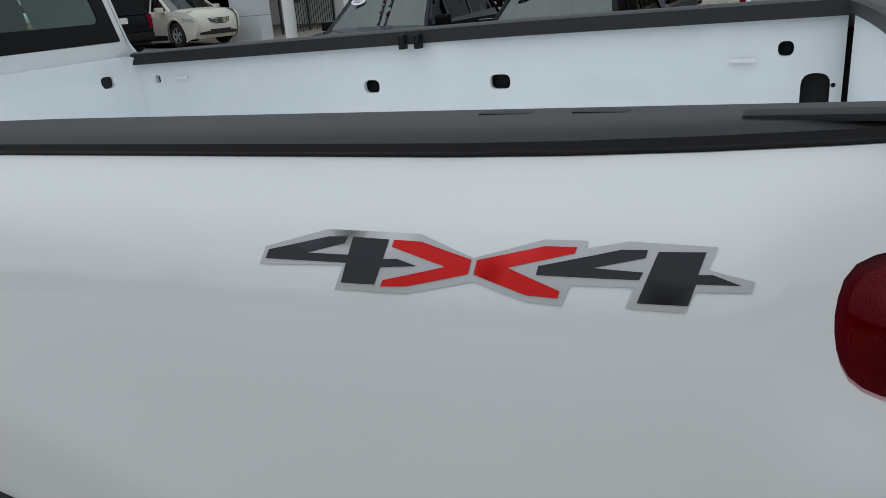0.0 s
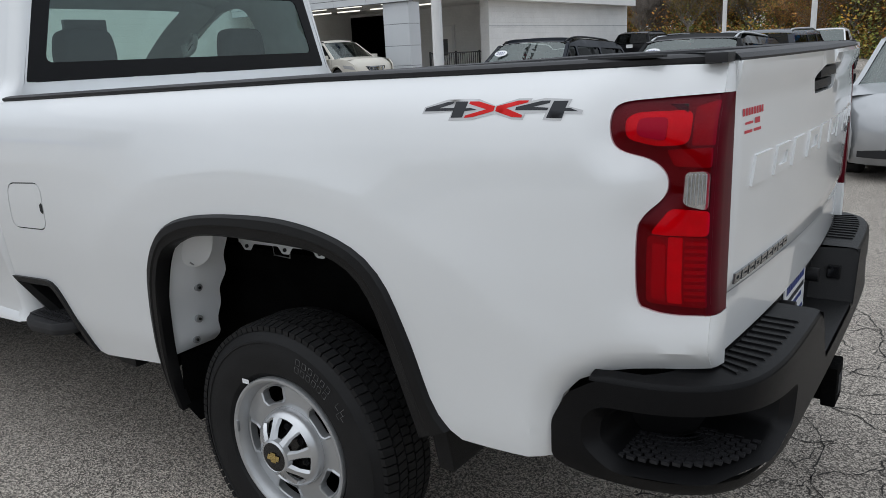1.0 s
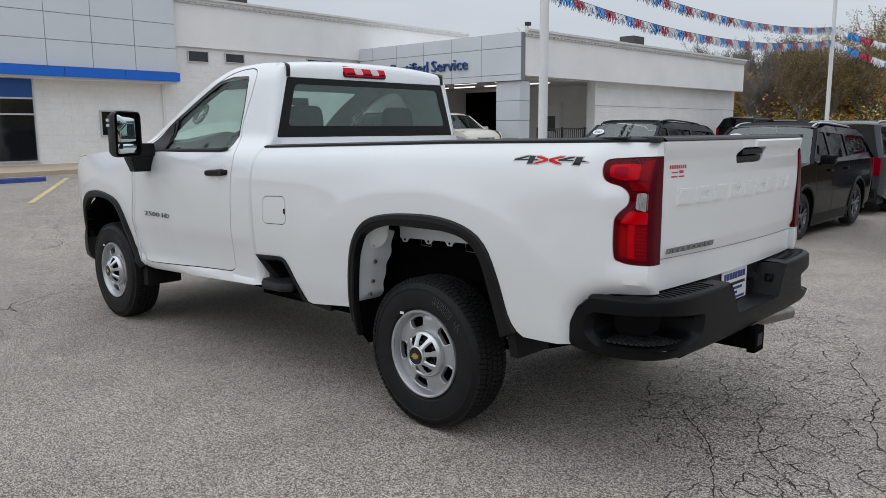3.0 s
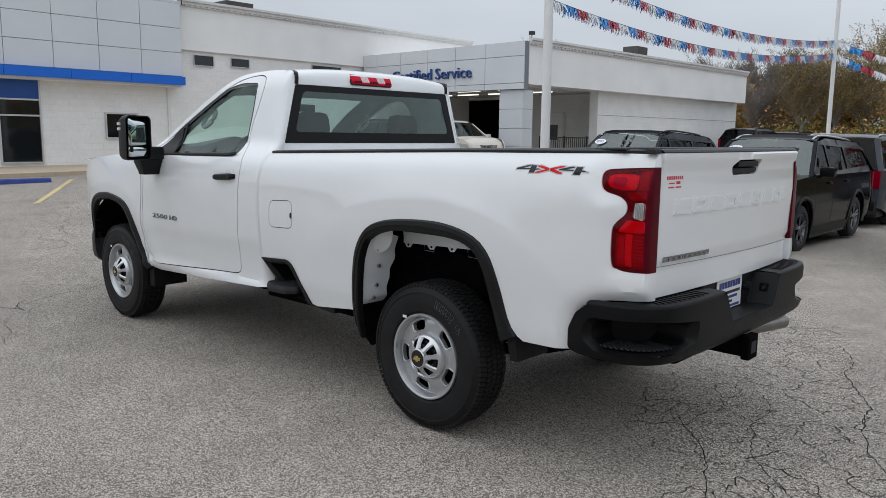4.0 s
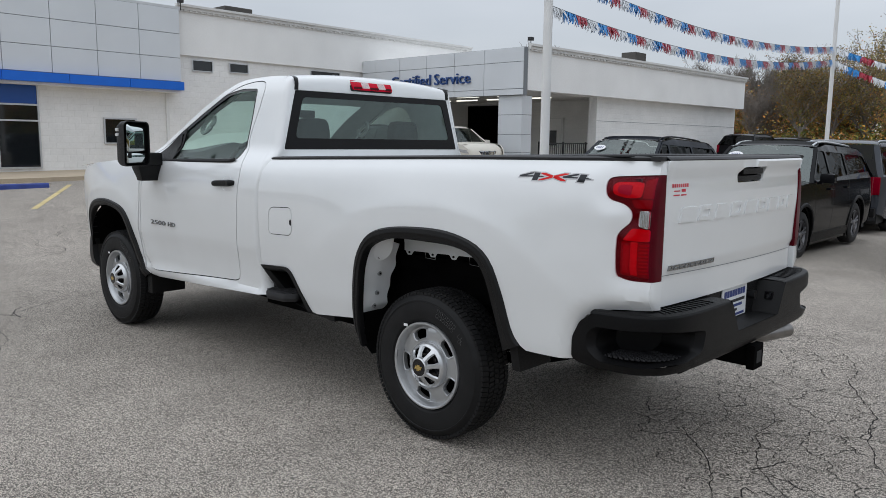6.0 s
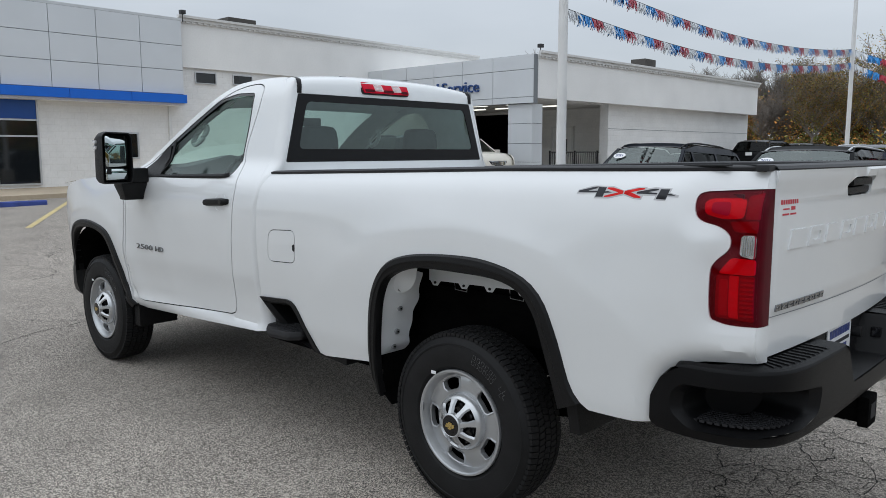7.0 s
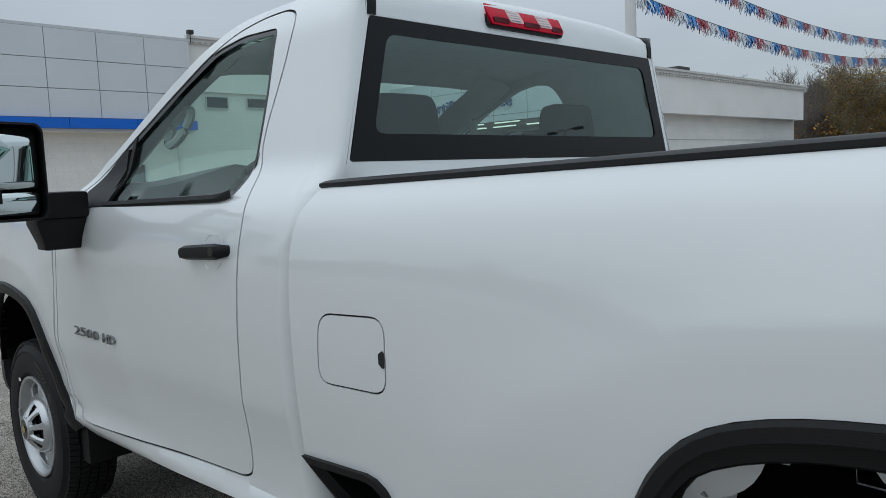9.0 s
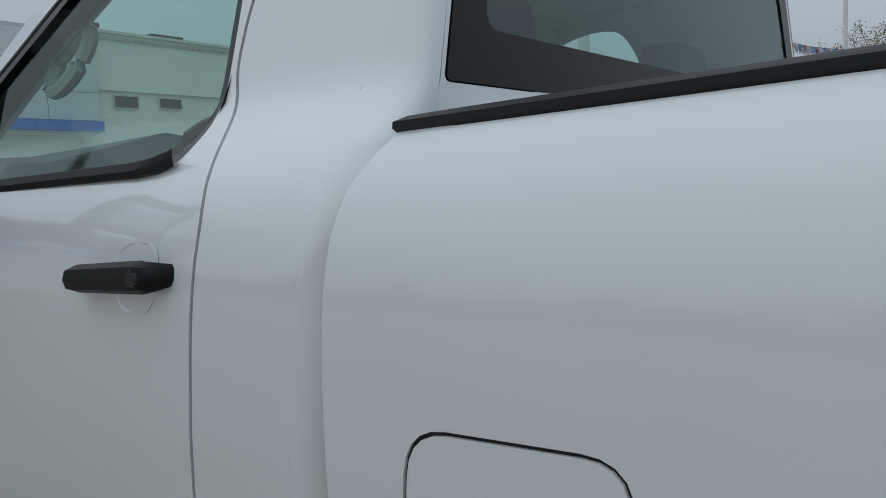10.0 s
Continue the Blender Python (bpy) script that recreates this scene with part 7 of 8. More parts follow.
    lathe(bm, [(0.222, y0 + 0.02), (0.212, y0 + 0.055), (0.200, y0 + 0.10), (0.19, y0 + 0.20), (0.0, y0 + 0.20)], 40, "y")
    part("barrel", bm, SHADOW_BLACK, rim)
    # hub cover: ring, spokes, dark nuts, centre badge
    bm = bmesh.new()
    lathe(bm, [(0.127, y0 + 0.050), (0.125, y0 + 0.030), (0.118, y0 + 0.012), (0.108, y0 + 0.004), (0.100, y0 + 0.010)], 40, "y")
    lathe(bm, [(0.056, y0 - 0.020), (0.053, y0 - 0.038), (0.047, y0 - 0.042), (0.044, y0 - 0.040)], 32, "y")
    cover = part("hub_cover", bm, CAP_SILVER, wheel, "bright silver hub cover with eight spokes")
    for k in range(8):
        bm = bmesh.new()
        a = 2 * math.pi * k / 8 + 0.2
        c, s = math.cos(a), math.sin(a)
        sec = []
        for r, w, yy in ((0.114, 0.030, 0.012), (0.102, 0.018, -0.002), (0.078, 0.0125, -0.020), (0.052, 0.015, -0.036)):
            sec.append([(r * c - w * s, y0 + yy + 0.012, r * s + w * c), (r * c - w * 0.6 * s, y0 + yy, r * s + w * 0.6 * c), (r * c + w * 0.6 * s, y0 + yy, r * s - w * 0.6 * c), (r * c + w * s, y0 + yy + 0.012, r * s - w * c)])
        strip(bm, sec)
        part("hub_spoke", bm, CAP_SILVER, cover)
    bm = bmesh.new()
    lathe(bm, [(0.0, y0 + 0.043), (0.114, y0 + 0.043)], 32, "y")
    part("hub_back", bm, GLOSSY_BLACK, cover)
    for k in range(8):
        a = 2 * math.pi * (k + 0.5) / 8 + 0.2
        bm = bmesh.new()
        cyl(bm, (0.080 * math.cos(a), y0 + 0.026, 0.080 * math.sin(a)), 0.0135, 0.036, "y", 8)
        part("lug_nut", bm, GLOSSY_BLACK, cover)
    bm = bmesh.new()
    lathe(bm, [(0.0, y0 - 0.0425), (0.045, y0 - 0.0410)], 32, "y")
    part("centre_cap", bm, GLOSSY_BLACK, cover)
    bm = bmesh.new()
    for q in (((-0.027, -0.009), (0.020, -0.009), (0.027, 0.009), (-0.020, 0.009)), ((-0.011, -0.016), (0.009, -0.016), (0.011, 0.016), (-0.009, 0.016))):
        vv = [bm.verts.new((u, y0 - (0.0445 if abs(q[0][0]) > 0.02 else 0.0448), v)) for u, v in q]
        bm.faces.new(vv)
    part("emblem", bm, GOLD, cover, "plain gold emblem", False)
    bm = bmesh.new()
    box(bm, -0.219, -0.207, y0 + 0.002, y0 + 0.012, 0.01, 0.045, 0.002)
    part("balance_weight", bm, STEEL, rim)
    bm = bmesh.new()
    box(bm, -0.150, -0.122, y0 - 0.0030, y0 - 0.0015, 0.192, 0.206)
    part("tyre_tag", bm, PLATE_WHITE, tyre, "small white paper tag", False)
    # chalk marks: plain pale bars on the sidewall
    bm = bmesh.new()
    for k, (a, r) in enumerate([(1.26 - 0.078 * i, q) for i in range(6) for q in (0.296, 0.322)] + [(0.70, 0.316), (0.63, 0.300), (0.63, 0.322), (0.585, 0.311)]):
        c, s = math.cos(a), math.sin(a)
        loop = [(r + u, w) for u, w in ((-0.009, -0.007), (-0.009, 0.007), (0.009, 0.008), (0.009, -0.006), (-0.007, -0.008))]
        tube(bm, [(u * c - w * s, y0 - 0.0008, u * s + w * c) for u, w in (loop if k < 12 else loop[:3])], 0.0008, 4)
    tagged(part("chalk_mark", bm, CHALK, tyre, "pale chalk marks"), kind="stuff")
    return wheel


rear_left = truck_wheel(0.0, -0.985)
front_left = truck_wheel(-3.594, -0.995)


def wheel_twin(src):
    w = new("wheel")
    w.parent = truck
    w.location = src.location
    tagged(w, src["label"])
    for ch in src.children:
        twin(ch, w)


wheel_twin(rear_left)
wheel_twin(front_left)


# ---- parked vehicles ----
CAR_GLASS = glass("car_window_glass", (0.06, 0.07, 0.07), 0.0)
CAR_GLASS_CLEAR = glass("car_windshield_glass", (0.45, 0.55, 0.52), 0.75)
RIM_DARK = mat("dark_machined_rim", (0.16, 0.16, 0.17), 0.35, 0.6, vary=0.1, scale=20)
INSIDE_CAR = mat("car_interior_dark", (0.02, 0.02, 0.02), 0.8)


def car_paint(name, c, metal=0.35):
    return mat(name, c, 0.16, metal, coat=0.25, vary=0.03, scale=4, spec=0.04, coat_ior=1.30)


SLATE = car_paint("dark_slate_paint", (0.004, 0.0045, 0.0055), 0.0)
INK = car_paint("black_paint", (0.006, 0.006, 0.007), 0.0)
CREAM = car_paint("pearl_white_paint", (0.66, 0.63, 0.56), 0.0)
SILVER = car_paint("silver_paint", (0.42, 0.43, 0.44))
WHITE_CAR = car_paint("plain_white_paint", (0.74, 0.75, 0.76), 0.0)
CHARCOAL = car_paint("charcoal_paint", (0.06, 0.065, 0.075), 0.2)
NAVY = car_paint("blue_grey_paint", (0.016, 0.019, 0.026), 0.1)


def car(name, label, category, x, y, heading, paint, L=4.9, W=1.92, H=1.73, wb=2.85, tyre=0.37, hood=1.05, belt=1.08, bed=0.0, rails=True, sticker=False, plate=True, dark_trim=True, sleek=0.0, cowl=0.0, group="parked vehicles"):
    """A parked car, SUV or pickup; local +x is its nose, its middle between the axles."""
    ob = thing(name, label, category, group)
    ob.matrix_world = Matrix.Translation((x, y, (ground_z(x, y)))) @ Matrix.Rotation(heading, 4, "Z")
    fo = (L - wb) * 0.46
    xf, xr = wb / 2 + fo, wb / 2 + fo - L
    w = W / 2
    zb = 0.24

    def sy(px, z):
        yv = w * float(np.interp(z, [0.2, 0.45, 0.75, belt, belt + 0.02, H - 0.08, H], [0.93, 0.975, 1.0, 0.965, 0.945, 0.76, 0.68]))
        yv -= 0.16 * w * max(0, (px - (xf - 0.55)) / 0.55) ** 2 + 0.10 * w * max(0, ((xr + 0.40) - px) / 0.40) ** 2
        return yv

    def arch(cx, r):
        return [(cx + r * math.cos(a), tyre + r * math.sin(a)) for a in np.linspace(-0.45, math.pi + 0.45, 22)]

    ra = tyre + 0.075
    f_arch, r_arch = arch(wb / 2, ra), arch(-wb / 2, ra)
    ws0, ws1 = wb / 2 - 0.18 - cowl, wb / 2 - 1.02 - 0.4 * cowl           # foot and head of the windshield
    tail_top = xr + 0.42 if not bed else -0.35
    rear_foot = xr + 0.12 if not bed else -0.50
    top = [(xf - 0.06, hood - 0.20), (xf - 0.30, hood - 0.06), (ws0 + 0.25, hood + 0.0), (ws0, belt)]
    back = [(rear_foot + 0.02, belt)] if not bed else [(rear_foot, belt), (xr + 0.05, belt + 0.02)]
    outline = [(xr + 0.04, zb + 0.20), (-wb / 2 - ra * 0.9, zb + 0.02)] + r_arch[::-1] + f_arch[::-1] + [(xf - 0.15, zb + 0.02), (xf - 0.02, zb + 0.22), (xf, 0.62)] + top + back[::1] + [(xr, belt - 0.1), (xr - 0.0, 0.62)]
    for side in (1, -1):
        bm = bmesh.new()
        sheet(bm, outline, [], lambda u, z: (u, side * sy(u, z), z), 0.10, 0.04, (0, -side, 0))
        body = part("body_side", bm, paint, ob)
        for cx, arc in ((wb / 2, f_arch), (-wb / 2, r_arch)):
            bm = bmesh.new()
            strip(bm, [[(a, side * (sy(a, z) + d), z) for a, z in [((px - cx) * k + cx, (pz - tyre) * k + tyre) for px, pz in arc]] for d, k in ((0.004, 1.14), (0.016, 1.10), (0.016, 1.02), (-0.06, 0.99))])
            part("arch_trim", bm, TRIM if dark_trim else paint, body)
            bm = bmesh.new()
            strip(bm, [[(a, side * (sy(a, 0.6) - 0.02), z) for a, z in arc], [(a, side * w * 0.45, z) for a, z in arc]])
            part("wheel_well", bm, SHADOW_BLACK, body)
        bm = bmesh.new()
        sheet(bm, [(-wb / 2 + ra, zb - 0.02), (wb / 2 - ra, zb - 0.02), (wb / 2 - ra - 0.02, zb + 0.12), (-wb / 2 + ra + 0.02, zb + 0.12)], [], lambda u, z: (u, side * (sy(u, z) + 0.012), z), 0.1, 0.05, (0, -side, 0))
        part("sill", bm, TRIM, body)
        # greenhouse side: frame with window openings
        gh = [(ws0 - 0.02, belt), (ws1, H - 0.09), (ws1 - 0.5, H - 0.035), (tail_top + 0.3, H - 0.045 - 0.6 * sleek), (tail_top, H - 0.10 - sleek), (rear_foot, belt)]
        wins, p_at = [], [ws0 - 0.42, (0.06 if not bed else -0.10)]
        lo, hi = belt + 0.035, H - 0.135
        lean = lambda z: (z - belt) / (H - belt)
        fx = lambda z: ws0 - 0.02 + (ws1 - ws0) * lean(z) - 0.10
        rx = lambda z: rear_foot + (tail_top - rear_foot) * lean(z) + 0.11
        cuts = [("f", None)] + [(None, q) for q in ((0.05, -0.92) if not bed else (-0.02,))] + [("r", None)]
        bounds = [None] + [q for _, q in cuts[1:-1]] + [None]
        for i in range(len(bounds) - 1):
            a, b = bounds[i], bounds[i + 1]
            right0, right1 = (fx(lo), fx(hi)) if a is None else (a - 0.03, a - 0.03 - 0.02)
            left0, left1 = (rx(lo), rx(hi)) if b is None else (b + 0.03, b + 0.01)
            if right1 - left1 > 0.05 or right0 - left0 > 0.25:
                dip = lambda u: sleek * max(0.0, min(1.0, (0.3 - u) / (0.3 - tail_top)))
                wins.append(rounded([(right0, lo + 0.8 * dip(right0)), (max(right1, left1 + 0.05), hi - dip(right1)), (left1, hi - dip(left1)), (left0, lo + 0.8 * dip(left0))], 0.04, 3))
        bm = bmesh.new()
        sheet(bm, gh, wins, lambda u, z: (u, side * sy(u, z), z), 0.10, 0.03, (0, -side, 0))
        part("window_frame", bm, paint, ob)
        for q in wins:
            bm = bmesh.new()
            sheet(bm, shrink(q, -0.01), [], lambda u, z: (u, side * (sy(u, z) - 0.014), z), 0.15, 0, (0, -side, 0))
            face_to(bm, (0, side, 0))
            part("side_window", bm, CAR_GLASS, ob, smooth="keep")
        # door seams, handles, mirror
        for q in ((ws0 - 0.10, 0.05, -0.86) if not bed else (ws0 - 0.10, -0.05)):
            bm = bmesh.new()
            sheet(bm, [(q - 0.004, zb + 0.14), (q + 0.004, zb + 0.14), (q + 0.004, belt), (q - 0.004, belt)], [], lambda u, z: (u, side * (sy(u, z) + 0.0015), z), 0.08, 0)
            part("door_seam", bm, SEAM, body, smooth="all")
        for q in ((0.20, -0.72) if not bed else (0.10,)):
            bm = bmesh.new()
            box(bm, q - 0.10, q + 0.10, side * (sy(q, 0.95)) - 0.03, side * (sy(q, 0.95)) + 0.03, belt - 0.14, belt - 0.105, 0.012)
            part("door_handle", bm, paint, body)
        bm = bmesh.new()
        mx = ws0 - 0.32
        yy = side * (sy(mx, belt) + 0.12)
        box(bm, mx - 0.07, mx + 0.09, yy - 0.11, yy + 0.11, belt - 0.01, belt + 0.14, 0.04)
        box(bm, mx - 0.02, mx + 0.05, yy - side * 0.20 - 0.06, yy - side * 0.20 + 0.12, belt - 0.03, belt + 0.02, 0.01)
        part("door_mirror", bm, INK if dark_trim else paint, ob)
        # wheels
        for cx in (wb / 2, -wb / 2):
            y0 = side * (w - 0.03)
            wh = new("wheel")
            wh.parent = ob
            wh.location = (cx, y0, tyre)
            bm = bmesh.new()
            s = -side
            lathe(bm, [(tyre * 0.62, s * 0.02), (tyre * 0.70, 0.0), (tyre * 0.88, 0.0), (tyre * 0.97, s * 0.02), (tyre, s * 0.05), (tyre, s * 0.20), (tyre * 0.9, s * 0.23), (tyre * 0.6, s * 0.23)], 36, "y")
            part("tyre", bm, RUBBER_OLD, wh)
            bm = bmesh.new()
            lathe(bm, [(tyre * 0.64, s * 0.02), (tyre * 0.60, s * 0.015), (tyre * 0.57, s * 0.05)], 36, "y")
            for k in range(5):
                a = 2 * math.pi * k / 5 + 0.3
                for da in (-0.16, 0.16):
                    c_, s_ = math.cos(a + da), math.sin(a + da)
                    ww = 0.020
                    strip(bm, [[(r * c_ - ww * s_, s * (0.012 + dd), r * s_ + ww * c_), (r * c_, s * (0.004 + dd), r * s_), (r * c_ + ww * s_, s * (0.012 + dd), r * s_ - ww * c_)] for r, dd in ((tyre * 0.62, 0.0), (tyre * 0.35, 0.012), (tyre * 0.08, 0.02))])
            lathe(bm, [(tyre * 0.14, s * 0.03), (tyre * 0.12, s * 0.008), (0.0, s * 0.006)], 20, "y")
            part("rim", bm, RIM_DARK if dark_trim else ALU, wh)
            bm = bmesh.new()
            lathe(bm, [(tyre * 0.60, s * 0.08), (0.0, s * 0.08)], 24, "y")
            part("brake_backing", bm, SHADOW_BLACK, wh)
        # lamps
        bm = bmesh.new()
        sheet(bm, rounded([(xf - 0.02, hood - 0.36), (xf - 0.42, hood - 0.30), (xf - 0.52, hood - 0.20), (xf - 0.10, hood - 0.24)], 0.02, 3), [], lambda u, z: (u, side * (sy(u, z) + 0.006), z), 0.05, 0.02, (0, -side, 0))
        part("headlight", bm, LAMP_CLEAR, ob, "clear headlight")
        bm = bmesh.new()
        ly = side * w
        box(bm, xr - 0.015, xr + 0.06, min(ly * 0.82, ly * 0.94), max(ly * 0.82, ly * 0.94), belt - 0.36, belt + (0.0 if not bed else -0.02), 0.02)
        part("tail_light", bm, RED_MID, ob, "red tail light")
        if rails:
            bm = bmesh.new()
            ry = side * w * 0.66
            tube(bm, curve_pts([(ws1 - 0.02, ry, H - 0.06), (ws1 - 0.25, ry, H - 0.005), (ws1 - 0.7, ry, H + 0.008), (tail_top + 0.55, ry, H - 0.01 - 0.4 * sleek), (tail_top + 0.30, ry, H - 0.05 - 0.5 * sleek)], 16), 0.017, 8)
            part("roof_rail", bm, ALU if rails == "silver" else TRIM, ob)
    # hood, front face, roof, glass, tail
    q = np.linspace(-1, 1, 17)
    bm = bmesh.new()
    rows = []
    for u, z in curve_pts(top[1:], 8):
        rows.append([(u - 0.05 * abs(k) ** 4, k * (sy(u, z) - 0.002), z + 0.045 * (1 - abs(k) ** 3)) for k in q])
    strip(bm, rows)
    part("hood", bm, paint, ob, smooth="all")
    bm = bmesh.new()
    rows = []
    for u, z in ((xf - 0.30, hood - 0.055), (xf - 0.05, hood - 0.18), (xf + 0.02, hood - 0.30), (xf + 0.05, 0.60), (xf + 0.05, 0.42), (xf - 0.02, 0.30), (xf - 0.10, 0.22)):
        rows.append([(u + 0.05 - 0.24 * abs(k) ** 3, k * sy(min(u, xf - 0.12), z), z + 0.04 * (1 - abs(k) ** 3) * (1 if z > 0.8 else 0)) for k in q])
    strip(bm, rows)
    part("front_bumper", bm, paint, ob, smooth="all")
    bm = bmesh.new()
    for i in range(4):
        z = 0.62 + (hood - 0.94) * i / 3
        rows = [[(xf + 0.108 - 0.16 * abs(k) ** 3 - d, k * w * 0.52, z + h) for k in q] for d, h in ((0.0, 0.0), (-0.014, 0.01), (-0.014, 0.035), (0.0, 0.045))]
        strip(bm, rows)
    part("grille_bar", bm, CHROME if not dark_trim or paint is CREAM else TRIM, ob)
    bm = bmesh.new()
    strip(bm, [[(xf + 0.104 - 0.16 * abs(k) ** 3, k * w * 0.55, z) for k in q] for z in (0.60, hood - 0.26)])
    strip(bm, [[(xf + 0.104 - 0.16 * abs(k) ** 3, k * w * 0.72, z) for k in q] for z in (0.32, 0.46)])
    part("grille", bm, SEAM, ob)
    bm = bmesh.new()
    rows = []
    for u, z in curve_pts([(ws1 + 0.02, H - 0.075), (ws1 - 0.25, H - 0.03), (0.0 if not bed else ws1 - 0.6, H - 0.005), (tail_top + 0.30, H - 0.03 - 0.6 * sleek), (tail_top - 0.02, H - 0.09 - sleek)], 14):
        e = sy(0, min(z + 0.0, H - 0.04)) - 0.01
        rows.append([(u, k * e, z + 0.03 * (1 - abs(k) ** 2.5)) for k in q])
    strip(bm, rows)
    part("roof", bm, paint, ob, smooth="all")
    bm = bmesh.new()
    rows = []
    for t in np.linspace(0, 1, 6):
        u, z = ws0 + (ws1 - ws0) * t, belt - 0.01 + (H - 0.075 - belt) * t
        e = sy(0, z) - 0.05
        rows.append([(u + 0.14 * (1 - k * k) * (1 - 0.5 * t), k * e, z + 0.03 * (1 - abs(k) ** 2.5)) for k in q])
    strip(bm, rows)
    face_to(bm, (1, 0, 0.6))
    part("windshield", bm, CAR_GLASS_CLEAR, ob, "windshield", "keep")
    for s in (-1, 1):
        bm = bmesh.new()
        strip(bm, [[(ws0 + (ws1 - ws0) * t + 0.01, s * (sy(0, belt + (H - 0.075 - belt) * t) - d), belt - 0.01 + (H - 0.07 - belt) * t + 0.006) for t in np.linspace(0, 1, 6)] for d in (0.0, 0.06)])
        part("windshield_pillar", bm, paint, ob)
    bm = bmesh.new()
    rows = []
    for t in np.linspace(0, 1, 5):
        u, z = rear_foot - 0.02 + (tail_top - rear_foot) * t, belt + (H - 0.10 - sleek - belt) * t
        rows.append([(u - 0.05 * (1 - k * k), k * (sy(xr + 0.4 if not bed else 0, z) - 0.10), z + 0.01) for k in q])
    strip(bm, rows)
    face_to(bm, (-1, 0, 0.3))
    part("rear_window", bm, CAR_GLASS, ob, "dark rear window", "keep")
    for s in (-1, 1):
        bm = bmesh.new()
        strip(bm, [[(rear_foot + (tail_top - rear_foot) * t - 0.015, s * (sy(xr + 0.4 if not bed else 0, belt + (H - 0.10 - sleek - belt) * t) - d), belt + (H - 0.10 - sleek - belt) * t) for t in np.linspace(0, 1, 5)] for d in (0.0, 0.12)])
        part("rear_pillar", bm, paint, ob)
    bm = bmesh.new()
    rows = []
    for u, z in ((rear_foot - 0.02 if not bed else xr, belt + 0.02), (xr - 0.02, belt - 0.12), (xr - 0.04, 0.70), (xr - 0.06, 0.60), (xr - 0.06, 0.40), (xr + 0.04, 0.28)):
        rows.append([(u + 0.06 * abs(k) ** 3, k * (sy(xr + 0.1, z)), z) for k in q])
    strip(bm, rows)
    gate_ob = part("tail_panel", bm, paint, ob, smooth="all")
    if plate:
        bm = bmesh.new()
        box(bm, xr - 0.055, xr - 0.045, -0.15, 0.15, 0.80, 0.95)
        part("plate", bm, PLATE_WHITE, gate_ob, smooth=False)
    bm = bmesh.new()
    box(bm, xr - 0.09, xr + 0.02, -w * 0.9, w * 0.9, 0.36, 0.55, 0.03)
    part("rear_bumper", bm, TRIM, ob)
    if bed:
        bm = bmesh.new()
        box(bm, xr + 0.05, rear_foot, -w * 0.86, w * 0.86, 0.70, 0.74)
        part("bed_floor", bm, paint, ob, smooth=False)
    bm = bmesh.new()
    box(bm, xr + 0.2, xf - 0.3, -w * 0.88, w * 0.88, 0.22, 0.55)
    box(bm, rear_foot + 0.25 if not bed else -0.4, ws0 - 0.1, -w * 0.84, w * 0.84, 0.55, belt - 0.10)
    for u, s in ((0.35, 0.38), (0.35, -0.38)) + (((-0.5, 0.38), (-0.5, -0.38)) if not bed else ()):
        box(bm, u - 0.16, u - 0.02, s - 0.22, s + 0.22, belt - 0.2, H - 0.42, 0.05)
        box(bm, u - 0.17, u - 0.07, s - 0.12, s + 0.12, H - 0.42, H - 0.24, 0.04)
    tagged(part("interior", bm, INSIDE_CAR, ob, "dark interior with seats"), kind="")
    if sticker:
        bm = bmesh.new()
        c = (0.52 * w)
        t = 0.70
        u0, z0 = ws0 + (ws1 - ws0) * t, belt + (H - 0.075 - belt) * t
        m = Matrix.Translation((u0 + 0.085, -c, z0 + 0.028)) @ Matrix.Rotation(math.atan2(ws0 - ws1, H - belt) * -1.0 + 0.0, 4, "Y") @ Matrix.Rotation(radians(90), 4, "Z") @ Matrix.Rotation(radians(90), 4, "X")
        ring = [bm.verts.new(m @ Vector((0.125 * math.cos(a), 0.075 * math.sin(a), 0))) for a in np.linspace(0, 2 * math.pi, 28, endpoint=False)]
        bm.faces.new(ring)
        st = part("year_sticker", bm, PLATE_WHITE, ob, "oval white price sticker with a year", False)
        bm = bmesh.new()
        letters(bm, "2021", 0.085, m @ Matrix.Translation((0, 0.0, 0.003)), 0.002)
        part("year", bm, PLATE_BLUE, st, smooth=False)
    return ob


DOWN = radians(-90)
car("suv", "dark slate SUV with silver roof rails parked on the lot", "suv", -2.12, 9.98, DOWN, SLATE, 4.95, 1.93, 1.80, 2.85, rails="silver", sticker=True, hood=1.17, belt=1.17, sleek=0.10, cowl=0.22)
car("suv", "dark blue-grey crossover SUV with black roof rails", "suv", -4.95, 10.1, DOWN, NAVY, 4.6, 1.85, 1.78, 2.73, sticker=True, hood=1.15, belt=1.16, sleek=0.10, cowl=0.25)
car("suv", "silver compact SUV with dark lower trim", "suv", 1.15, 9.75, DOWN, SILVER, 4.6, 1.86, 1.70, 2.69, sticker=True, sleek=0.08)
car("suv", "large dark grey SUV with a black rear window", "suv", -2.28, 16.25, radians(90), CHARCOAL, 5.35, 2.05, 1.92, 3.07, 0.40, 1.18, 1.18, rails="silver")
car("suv", "low black SUV parked before the autumn trees", "suv", -11.9, 34.5, radians(90), INK, 4.6, 1.85, 1.50, 2.75, 0.36, 0.95, 0.98)
car("suv", "pearl white luxury SUV with a chrome grille", "suv", -16.25, 17.12, radians(-14), CREAM, 4.4, 1.76, 1.60, 2.5, 0.35, 1.02, 1.0, rails=True, dark_trim=False)
car("suv", "black SUV waiting in the service drive", "suv", -17.45, 14.85, radians(160), INK, 4.6, 1.80, 1.60, 2.6, 0.36, 1.0, 1.0)
